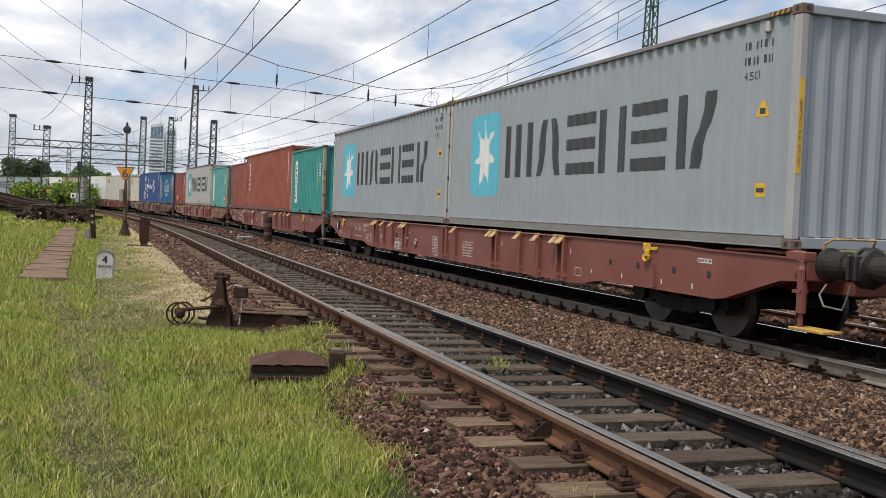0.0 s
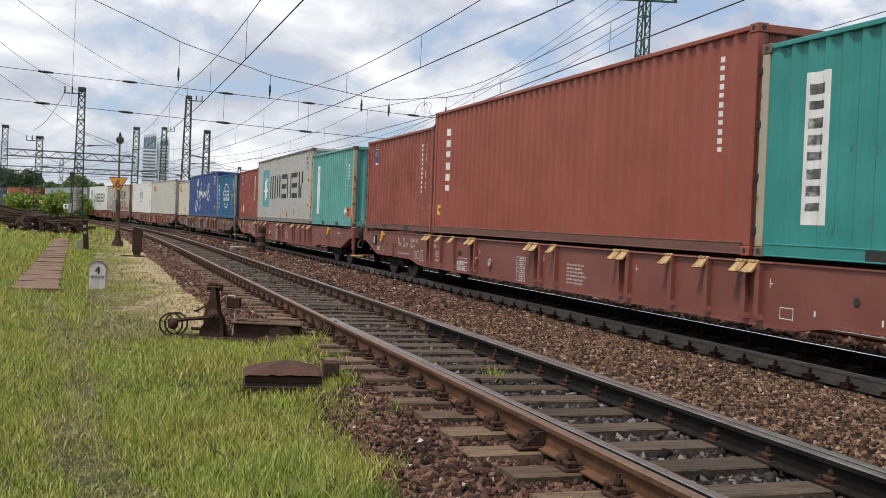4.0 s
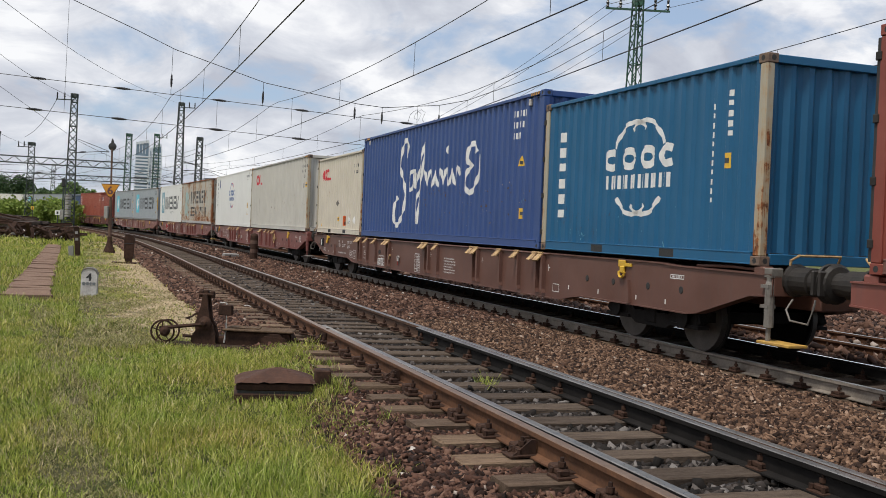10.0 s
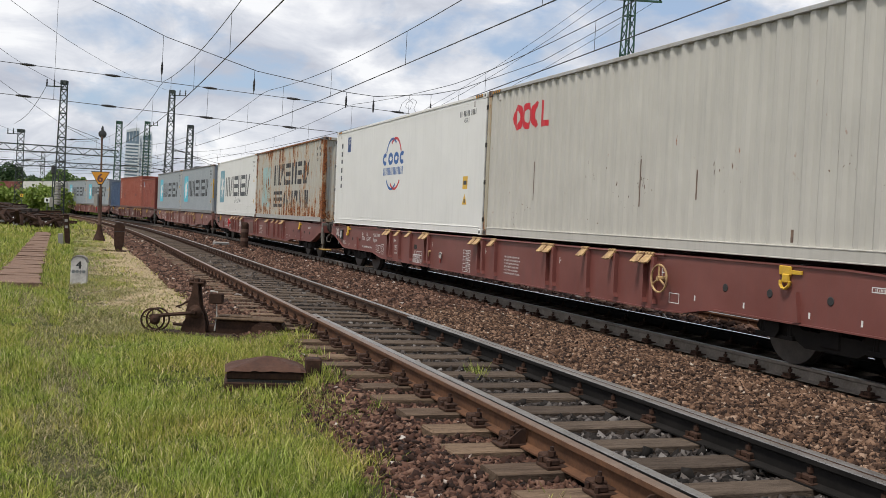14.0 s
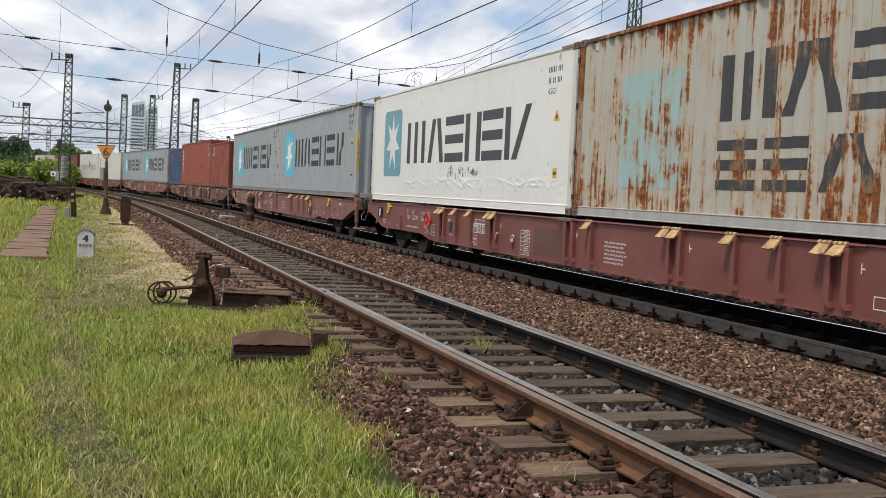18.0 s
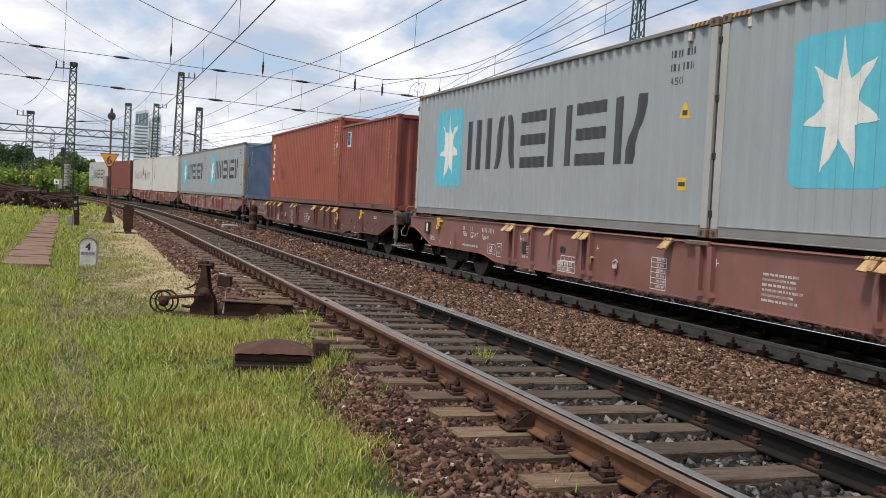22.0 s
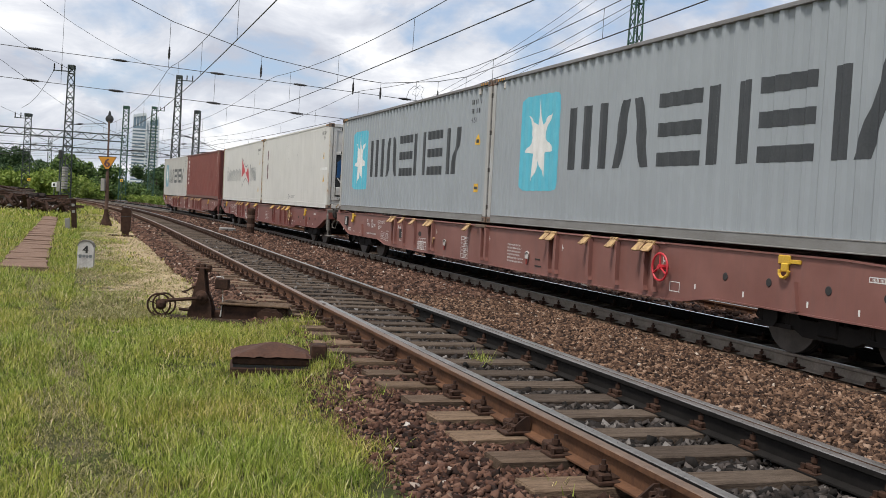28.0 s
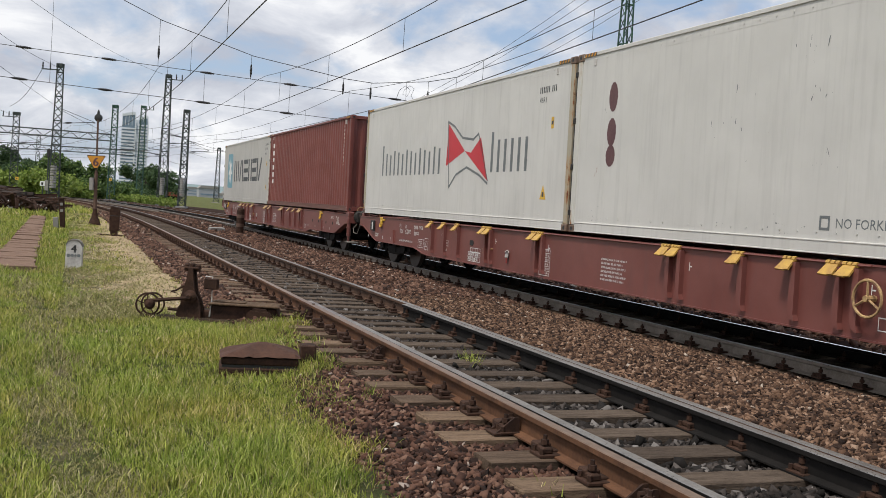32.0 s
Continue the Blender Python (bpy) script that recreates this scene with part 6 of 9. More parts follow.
@functools.lru_cache(None)
def sill_mesh(mat_key, side):
    o = sill_outline()
    sh = Shape()
    y0, y1 = side * (SILL - 0.012), side * SILL
    # web as a strip of quads between lower and upper outline
    xs = sorted({p[0] for p in o})
    low = {p[0]: p[1] for p in o if p[1] < 0.9}
    upx, upz = zip(*sorted((p for p in o if p[1] > 0.9)))
    lx, lz = zip(*sorted(low.items()))
    st = [(x, float(np.interp(x, lx, lz)), float(np.interp(x, upx, upz))) for x in xs]
    for (xa, la, ua), (xb, lb, ub) in zip(st[:-1], st[1:]):
        v = [(xa, y0, la), (xb, y0, lb), (xb, y0, ub), (xa, y0, ua), (xa, y1, la), (xb, y1, lb), (xb, y1, ub), (xa, y1, ua)]
        sh.add(v, [(0, 1, 2, 3), (7, 6, 5, 4)])
        # flanges
        for z0a, z0b, w in ((la, lb, 0.05), (ua, ub, 0.035)):
            a, b = side * (SILL + 0.02), side * (SILL - 0.16)
            v = [(xa, a, z0a), (xb, a, z0b), (xb, b, z0b), (xa, b, z0a), (xa, a, z0a + 0.02), (xb, a, z0b + 0.02), (xb, b, z0b + 0.02), (xa, b, z0a + 0.02)]
            sh.add(v, [(0, 1, 2, 3), (4, 7, 6, 5), (0, 4, 5, 1), (3, 2, 6, 7)])
    for xa, l, u in (st[0], st[-1]):
        sh.add([(xa, y0, l), (xa, y1, l), (xa, y1, u), (xa, y0, u)], [(0, 1, 2, 3), (3, 2, 1, 0)])
    return sh.mesh("side_sill", M[mat_key])


FLAPS = (6.12, 5.2, 4.35, 3.03, 0.68, -0.18, -3.32, -4.5, -5.38, -6.26)
WIDE = (6.12, 3.03, -0.18, -3.32, -6.26)
FLAPS_B = (6.2, 5.4, 4.48, 3.05, -1.05, -3.3, -4.9, -5.7, -6.5)
WIDE_B = (6.2, 3.05, -1.05, -3.3)


@functools.lru_cache(None)
def rib_mesh(mat_key, wide):
    sh = Shape()
    for x in ((-0.02, 0.24) if wide else (0.10,)):
        sh.prism([(x - 0.085, 1.05), (x - 0.06, 0.98), (x - 0.045, 0.90), (x - 0.045, 0.49), (x - 0.02, 0.43), (x + 0.04, 0.385), (x + 0.07, 0.39), (x + 0.045, 0.46), (x + 0.04, 1.05)], "y", -SILL - 0.07, -SILL)
    return sh.mesh("sill_rib", M[mat_key])


@functools.lru_cache(None)
def flap_mesh(mat_key, wide):
    """Hinged plates hanging at a slant from a row of knuckles on the sill's top edge."""
    sh = Shape()
    m = pose(0, -SILL - 0.04, 1.068, 46)
    for x in ((-0.12, 0.12) if wide else (0.0,)):
        sh.prism([(x - 0.085, 0.0), (x + 0.085, 0.0), (x + 0.105, -0.145), (x + 0.05, -0.15), (x + 0.04, -0.162), (x - 0.105, -0.155)], "z", -0.010, 0.012)
        for k in range(len(sh.v) - 12, len(sh.v)):
            sh.v[k] = tuple(m @ Vector(sh.v[k]))
        for dx in (-0.075, 0.0, 0.075):
            sh.tube((x + dx - 0.026, -SILL - 0.025, 1.085), (x + dx + 0.026, -SILL - 0.025, 1.085), 0.030, 8)
    return sh.mesh("spigot_flap", M[mat_key])


def bogie_mesh():
    sh = Shape()
    for sy in (-1, 1):
        y = sy * 1.0
        a, b = y - 0.06, y + 0.06
        sh.prism([(-1.25, 0.42), (-1.15, 0.62), (-0.7, 0.66), (-0.45, 0.46), (0.45, 0.46), (0.7, 0.66), (1.15, 0.62), (1.25, 0.42), (1.15, 0.36), (0.65, 0.38), (0.4, 0.26), (-0.4, 0.26), (-0.65, 0.38), (-1.15, 0.36)], "y", a, b)
        for x in (-0.9, 0.9):
            sh.tube((x, y - 0.12, 0.46), (x, y + sy * 0.13, 0.46), 0.14, 12)
            for dx in (-0.24, 0.24):
                sh.tube((x + dx, y, 0.36), (x + dx, y, 0.60), 0.075, 10)
            sh.box(x - 0.33, x + 0.33, y - 0.09, y + 0.09, 0.32, 0.37)
        sh.box(-0.16, 0.16, a - 0.02, b + 0.02, 0.3, 0.62, bev=0.02)
    sh.box(-0.22, 0.22, -1.0, 1.0, 0.42, 0.66, bev=0.03)
    sh.box(-1.22, -1.10, -0.95, 0.95, 0.42, 0.56)
    sh.box(1.10, 1.22, -0.95, 0.95, 0.42, 0.56)
    sh.lathe((0, 0, 0.64), (0, 0, 1), [(0.2, 0), (0.2, 0.14), (0.12, 0.2)], 14)
    for x in (-0.35, 0.35):   # brake blocks and beams
        for sy in (-1, 1):
            sh.box(x - 0.05, x + 0.05, sy * 0.68, sy * 0.82, 0.3, 0.58, bev=0.02)
        sh.tube((x, -0.8, 0.34), (x, 0.8, 0.34), 0.03, 6)
    return sh.mesh("bogie", M["bogie"])


def wheelset_mesh():
    sh = Shape()
    sh.tube((0, -0.95, 0), (0, 0.95, 0), 0.08, 12)
    for sy in (-1, 1):
        sh.lathe((0, sy * 0.70, 0), (0, sy, 0), [(0.10, -0.05), (0.16, -0.03), (0.38, 0.0), (0.49, -0.03), (0.49, 0.0), (0.465, 0.012), (0.458, 0.10), (0.40, 0.10), (0.36, 0.05), (0.17, 0.06), (0.12, 0.1)], 30, 0)
        for k in range(5):
            a = 2 * math.pi * k / 5
            sh.tube((0.27 * math.cos(a), sy * 0.755, 0.27 * math.sin(a)), (0.27 * math.cos(a), sy * 0.765, 0.27 * math.sin(a)), 0.035, 8)
    # bright tread
    for sy in (-1, 1):
        sh.lathe((0, sy * 0.7125, 0), (0, sy, 0), [(0.4655, 0.0), (0.4595, 0.088)], 30, 1)
    return sh.mesh("wheelset", [M["bogie"], M["tread"]])


SHARED = {}


def wagon(number, mat_key, flap_key, wheel_at=None, wheel_mat="hook", xl=False):
    w = empty("container_wagon")
    label = {"wagon": "red-brown eighty-foot flat container wagon with yellow flaps", "wagonrust": "rust-brown flat container wagon with worn yellow flaps", "wagonred": "dark red flat container wagon with yellow flaps",
             "wagonbrown": "dull brown flat container wagon with worn flaps", "wagonpale": "faded rose-brown flat container wagon with worn flaps"}[mat_key]
    tagged(w, label, "freight wagon", "wagons of the freight train")
    mat = M[mat_key]
    for side in (-1, 1):
        part("side_sill", sill_mesh(mat_key, side), mat, w)
    # frame between the sills
    fr = Shape().box(-12.3, 12.3, -0.30, 0.30, 0.60, 1.0, bev=0.02)
    for x in (-11.2, -9.3, -7.4, -4.0, 0.0, 4.0, 7.4, 9.3, 11.2):
        fr.box(x - 0.12, x + 0.12, -SILL + 0.012, SILL - 0.012, 0.78, 1.04)
    part("centre_frame", fr, mat, w)
    for sx in (-1, 1):
        a, b = sorted((sx * 12.38, sx * 12.50))
        hs = Shape().box(a, b, -1.19, 1.19, 0.80, 1.06, bev=0.015)
        part("headstock", hs, mat, w)
        for sy in (-1, 1):
            bf = Shape().lathe((sx * 12.50, sy * 0.875, 1.0), (sx, 0, 0), [(0.20, 0), (0.20, 0.04), (0.165, 0.06), (0.165, 0.34), (0.135, 0.35), (0.135, 0.52), (0.20, 0.54), (0.235, 0.585), (0.22, 0.605)], 18)
            bf.box(min(sx * 13.06, sx * 13.10), max(sx * 13.06, sx * 13.10), sy * 0.875 - 0.27, sy * 0.875 + 0.27, 0.85, 1.15, bev=0.03)
            part("buffer", bf, M["buffer"], w, "dark steel buffer", smooth=False)
            # container pin at each corner
            sp = Shape().box(sx * 12.24 - 0.10, sx * 12.24 + 0.10, sy * 1.13 - 0.08, sy * 1.13 + 0.08, 1.05, 1.152, bev=0.02)
            part("corner_seat", sp, mat, w)
        ck = Shape().path([(sx * 12.5, 0, 0.95), (sx * 12.75, 0, 0.93), (sx * 12.9, 0, 0.85), (sx * 13.05, 0, 0.86), (sx * 13.09, 0, 0.96)], 0.035)
        ck.path([(sx * 12.6, 0.2, 0.9), (sx * 12.85, 0.22, 0.62), (sx * 13.1, 0.2, 0.8)], 0.025)
        part("coupling", ck, M["buffer"], w, "dark screw coupling with brake hose")
        # shunter's post, step and handrail on the camera side
        if sx > 0:
            st = Shape().box(min(sx * 12.36, sx * 12.50), max(sx * 12.36, sx * 12.50), -1.225, -1.05, 1.02, 1.14, bev=0.01)
            st.lathe((sx * 12.44, -1.19, 0.42), (0, 0, 1), [(0.030, -0.16), (0.030, 0.0), (0.060, 0.01), (0.060, 0.52), (0.045, 0.56), (0.045, 0.64)], 10)
            st.box(sx * 12.44 - 0.10, sx * 12.44 + 0.04, -1.25, -1.13, 0.90, 0.94).box(sx * 12.44 - 0.10, sx * 12.44 + 0.04, -1.25, -1.13, 0.66, 0.70)
            part("corner_bracket", st, mat if number % 2 else M["postgrey"], w)
            part("step", Shape().box(sx * 12.62 - 0.29, sx * 12.62 + 0.29, -1.27, -1.0, 0.235, 0.268, bev=0.005), M["flapyellow"] if number in (1, 3, 4, 6) else M["postgrey"], w, "step plate under the wagon end")
            lp = Shape().path([(sx * 12.62, -1.0, 0.78), (sx * 12.63, -1.10, 0.66), (sx * 12.73, -1.12, 0.54), (sx * 12.98, -1.08, 0.52), (sx * 13.02, -1.04, 0.70), (sx * 13.0, -1.0, 0.80)], 0.013)
            part("air_pipe", lp, M["postgrey"], w, "bent pale grey pipe below the buffer")
        hr = Shape().path([(sx * 12.48, -0.95, 1.08), (sx * 12.50, -0.95, 1.24), (sx * 12.60, -0.92, 1.30), (sx * 12.60, -0.3, 1.30), (sx * 12.50, -0.25, 1.2), (sx * 12.48, -0.25, 1.06)], 0.018)
        part("handrail", hr, M["flap"], w, "worn yellow-brown handrail")
        pl = Shape().path([(sx * 12.35, -1.12, 1.10), (sx * 11.6, -1.14, 1.12), (sx * 10.9, -1.15, 1.10)], 0.02)
        part("release_rod", pl, mat, w)
        # yellow lifting hook over each bogie
        hk = Shape().box(-0.16, 0.10, -0.03, 0.0, 0.0, 0.13, bev=0.012).box(-0.07, 0.07, -0.045, 0.0, -0.10, 0.02, bev=0.012)
        hk.path([(-0.11, -0.03, -0.07), (-0.10, -0.035, -0.13), (-0.05, -0.04, -0.175), (0.02, -0.04, -0.18), (0.08, -0.035, -0.14), (0.10, -0.03, -0.08)], 0.022, 6)
        hk.box(0.10, 0.32, -0.025, 0.0, 0.02, 0.075, bev=0.005)
        o = part("lifting_hook", hk, M["hook"], w, "yellow lifting hook")
        o.matrix_basis = pose(9.08 if sx > 0 else -10.36, -SILL - 0.001, 0.98) @ Matrix.Diagonal((0.78, 1, 0.85, 1))
        # holes in the web: black discs on it stand for the shade inside
        for x in (7.95, 8.79, 9.78, 10.62) if sx > 0 else () if number in (6, 7, 9, 10) else (-11.7, -9.88, -9.08):
            h = Shape().lathe((x, -SILL - 0.004, 0.745), (0, -1, 0), [(0.052, 0), (0.046, 0.004)], 14)
            part("web_hole", h, M["black_and_shade"], w, "dark round hole in the web")
        part("bogie_gusset", Shape().prism([(sx * 9.28, 0.80), (sx * 9.28 - 0.06, 0.46), (sx * 9.28 + 0.06, 0.46)], "y", -SILL - 0.05, -SILL), mat, w)
    # document holder and grip at the rear end
    part("document_holder", Shape().box(-11.26, -10.98, -SILL - 0.06, -SILL - 0.002, 0.70, 0.98, bev=0.01).box(-11.10, -11.01, -SILL - 0.066, -SILL - 0.06, 0.74, 0.94, 1), [M["black_and_shade"], M["chalk"]], w, "dark wire document holder with a paper")
    flaps, broad = (FLAPS_B, WIDE_B) if number == 10 else (FLAPS, WIDE)
    bare_rib = {1: (-0.18,), 6: (-0.18,), 7: (-0.18,), 9: (-0.18,)}.get(number, ())
    for x in flaps:
        if number in (7, 8, 9) and x == 0.68:
            continue
        o = part("sill_rib", rib_mesh(mat_key, x in broad), mat, w)
        o.matrix_basis = pose(x + (0.11 if x == -0.18 else 0), 0, 0)
        if x not in bare_rib:
            key = "flapworn" if number == 8 and x == -0.18 else flap_key
            o = part("spigot_flap", flap_mesh(key, x in broad), M[key], w)
            o.matrix_basis = pose(x, 0, 0)
        else:
            part("rib_seat", Shape().box(x - 0.22, x + 0.30, -SILL - 0.08, -SILL - 0.001, 1.05, 1.115, bev=0.012), M["casting"], w, "rusty seat above a rib pair")
    if number in (7, 8, 9):
        o = part("spigot_flap", flap_mesh(flap_key, False), M[flap_key], w)
        o.matrix_basis = pose(-0.86, 0, 0)
    if number in (3, 6):
        x0, x1, z0, z1 = (-0.50, -0.10, 0.38, 0.78) if number == 3 else (-1.40, -0.12, 0.40, 0.90)
        part("repainted_patch", Shape().prism(soft_rect(x0, x1, z0, z1, 0.02), "y", -SILL - 0.0015, -SILL - 0.0005), M["wagonbrown"], w, "brown repainted patch")
    if number in (6, 7, 8, 9):
        part("loading_plate", Shape().box(-5.75, -5.57, -SILL - 0.008, -SILL - 0.001, 0.57, 0.80, bev=0.004), M["black_and_shade"], w, "small black loading plate")
    if number in (8, 9):
        part("bolt_plate", Shape().box(2.40, 2.66, -SILL - 0.010, -SILL - 0.001, 0.45, 0.475, bev=0.003).box(2.40, 2.60, -SILL - 0.010, -SILL - 0.001, 0.57, 0.595, bev=0.003), M["buffer"], w, "dark bolted strips")
    part("flap_rod", Shape().tube((-6.6, -SILL - 0.025, 1.085), (6.6, -SILL - 0.025, 1.085), 0.013, 6), mat, w, "thin rod along the sill's top edge")
    for x in (-3.37, -2.28) + ((2.1,) if number in (8, 9) else ()):
        part("valve_handle", Shape().tube((x, -SILL - 0.05, 0.66), (x, -SILL, 0.66), 0.03, 8).box(x - 0.06, x + 0.06, -SILL - 0.05, -SILL - 0.02, 0.56, 0.66, bev=0.012).tube((x - 0.03, -SILL - 0.05, 0.66), (x + 0.06, -SILL - 0.05, 0.70), 0.018, 6), M["flap"] if x < -3 else M["stone"], w, "small pale valve handle")
        if x > -3:
            part("valve_lever", Shape().box(x - 0.022, x + 0.022, -SILL - 0.045, -SILL - 0.02, 0.46, 0.585, bev=0.008), M["scarletdull"], w, "dull red lever")
    if number != 6:
        # black plate stands for the shade inside the opening
        part("web_opening", Shape().prism(soft_rect(-4.20, -4.00, 0.69, 0.80, 0.045), "y", -SILL - 0.006, -SILL - 0.001), M["black_and_shade"], w, "dark oblong opening in the web")
    part("valve_grip", Shape().tube((-3.04, -SILL - 0.05, 0.68), (-3.04, -SILL, 0.68), 0.03, 8).box(-3.06, -3.02, -SILL - 0.06, -SILL - 0.03, 0.56, 0.69, bev=0.01), M["flap"], w, "pale valve handle")
    if wheel_at is not None:
        hw = Shape().ring((wheel_at, -SILL - 0.10, 0.76), (0, 1, 0), 0.19, 0.016, 24)
        for k in range(3):
            a = radians(90 + 120 * k)
            hw.tube((wheel_at, -SILL - 0.10, 0.76), (wheel_at + 0.19 * math.cos(a), -SILL - 0.10, 0.76 + 0.19 * math.sin(a)), 0.014, 6)
        hw.tube((wheel_at, -SILL - 0.13, 0.76), (wheel_at, -SILL, 0.76), 0.035, 8)
        part("brake_handwheel", hw, M[wheel_mat], w, "round brake handwheel with three spokes")
    # small white lettering on the web
    gx = {6: -1.0, 7: -0.34, 8: -0.36, 9: -0.34}.get(number, 0.0)
    ux, uz = (-0.09, 0.27) if number == 6 else (0.0, 0.0)
    digits = [rect(x, x + 0.022, 0.875, 0.965) for x0, k in ((-8.85, 2), (-8.40, 2), (-7.75, 4), (-7.40, 3), (-7.16, 1)) for x in [x0 + 0.075 * j for j in range(k)]]
    txt = digits + placed(text_tris("TEN", 0.10), -8.85, 0.75) + placed(text_tris("CZ-MT", 0.10), -8.40, 0.75) + placed(text_tris("Sggnss", 0.10), -7.75, 0.75) + [rect(-8.40, -8.24, 0.735, 0.743)]
    txt += lines_of_bars(-8.85, 0.585, 1, 0.045, 0.03, number + 7, 1.15)
    txt += placed(text_tris("GE", 0.12), -7.36, 0.50)
    for x0, x1, z0, z1 in ((-7.42, -7.02, 0.46, 0.66), (-6.95, -6.72, 0.43, 0.70), (-6.89, -6.78, 0.50, 0.64), (-4.27 + ux, -3.63 + ux, 0.37 + uz, 0.56 + uz), (-4.15 + ux, -3.63 + ux, 0.56 + uz, 0.65 + uz), (-0.97 + gx, -0.57 + gx, 0.36, 0.82), (-10.95, -10.65, 0.56, 0.65), (-5.75, -5.42, 0.60, 0.72), (6.72, 6.96, 0.44, 0.58), (10.35, 10.68, 0.89, 0.95)):
        t = 0.011
        txt += [rect(x0, x1, z0, z0 + t), rect(x0, x1, z1 - t, z1), rect(x0, x0 + t, z0, z1), rect(x1 - t, x1, z0, z1)]
    txt += [rect(-4.27 + ux, -3.63 + ux, 0.46 + uz, 0.468 + uz)] + [rect(x + ux, x + ux + 0.009, 0.37 + uz, 0.65 + uz) for x in (-4.16, -4.02, -3.89, -3.76)] + lines_of_bars(-4.24 + ux, 0.545 + uz, 2, 0.06, 0.035, number + 9, 0.58) + lines_of_bars(-5.71, 0.69, 1, 0.05, 0.03, number + 2, 0.26) + lines_of_bars(-5.75, 0.54, 1, 0.045, 0.03, number + 4, 0.33)
    txt += [rect(-0.97 + gx, -0.57 + gx, z, z + 0.009) for z in (0.44, 0.52, 0.60, 0.67, 0.745)] + lines_of_bars(-0.82 + gx, 0.805, 6, 0.035, 0.041, number + 3, 0.22)
    txt += lines_of_bars(1.16, 0.80, 6, 0.030, 0.032, number + 5, 0.74) + lines_of_bars(-5.85, 0.86, 1, 0.05, 0.05, number + 6, 0.2) + placed(text_tris("R75m", 0.07), -10.92, 0.575) + lines_of_bars(10.40, 0.935, 1, 0.03, 0.03, number + 1, 0.24)
    for x in broad:
        txt += [rect(x + 0.40, x + 0.46, 0.835, 0.85), rect(x + 0.40, x + 0.414, 0.79, 0.90)]
    if number == 6:
        txt += [rect(-4.39, -4.12, 0.39, 0.40), rect(-4.39, -4.12, 0.58, 0.59), rect(-4.39, -4.38, 0.39, 0.59), rect(-4.13, -4.12, 0.39, 0.59)] + lines_of_bars(-4.34, 0.54, 2, 0.05, 0.03, 77, 0.16)
    for x in (-11.6, -9.6, -10.3, 8.31, 9.45, 10.23, 7.3):
        txt += [rect(x, x + 0.03, 0.52, 0.59)]
    if xl:
        txt += placed(text_tris("XL", 0.26), 11.02, 0.72) + placed(text_tris("XL", 0.26), -11.9, 0.78)
    tagged(decal("white_lettering", txt, M["chalk"], w, None, -SILL, 0.003, "small white lettering and grids"), kind="stuff")
    # bogies with their wheelsets
    if "bogie" not in SHARED:
        SHARED["bogie"], SHARED["wheelset"] = bogie_mesh(), wheelset_mesh()
    for sx in (-1, 1):
        bo = part("bogie", SHARED["bogie"], None, w, "grimy black two-axle bogie")
        bo.matrix_basis = pose(sx * PIVOT, 0, TRAIN_Z)
        BOGIES.append((bo, number, sx))
        for ax in (-0.9, 0.9):
            ws = part("wheelset", SHARED["wheelset"], None, bo, "dark wheel pair with bright treads")
            ws.matrix_basis = pose(ax, 0, 0.46)
            WHEELS.append((ws, ax))
    WAGONS[number] = w
    return w


def build_train():
    looks = {0: ("wagon", "flap", None), 1: ("wagon", "flap", None), 2: ("wagon", "flap", None), 3: ("wagon", "flap", None), 4: ("wagonbrown", "flap", None), 5: ("wagonred", "flap", 6.6), 6: ("wagonred", "flap", -7.02),
             7: ("wagonpale", "flap", 6.6), 8: ("wagonrust", "flapyellow", 6.4), 9: ("wagonpale", "flap", 6.6), 10: ("wagonred", "flapyellow", 6.65), 11: ("wagonred", "flap", None)}
    for k, (mk, fk, wh) in looks.items():
        wagon(k, mk, fk, wh, {6: "scarlet", 9: "scarlet"}.get(k, "flap"), xl=k in (5, 11))
    load_train()


build_train()

# -------------------------------------------------- masts, spans and wires
def at_bearing(deg, d, z=0.0):
    return Vector((math.sin(radians(deg)) * d, math.cos(radians(deg)) * d, z))


def lattice(sh, base, top, w0, w1, bays, r=0.035, turn=0.0, i=0):
    """Four-legged lattice column between two heights."""
    c, s = math.cos(turn), math.sin(turn)

    def leg(k, t):
        w = (w0 + (w1 - w0) * t) / 2
        a, b = ((-w, -w), (w, -w), (w, w), (-w, w))[k]
        p = base.lerp(top, t)
        return p + Vector((a * c - b * s, a * s + b * c, 0))
    for k in range(4):
        sh.tube(leg(k, 0), leg(k, 1), r, 4, i)
        for n in range(bays):
            t0, t1 = n / bays, (n + 1) / bays
            a, b = (k, (k + 1) % 4) if n % 2 else ((k + 1) % 4, k)
            sh.tube(leg(a, t0), leg(b, t1), r * 0.62, 4, i, caps=False)
            if n % 3 == 0:
                sh.tube(leg(k, t1), leg((k + 1) % 4, t1), r * 0.62, 4, i, caps=False)
    return sh


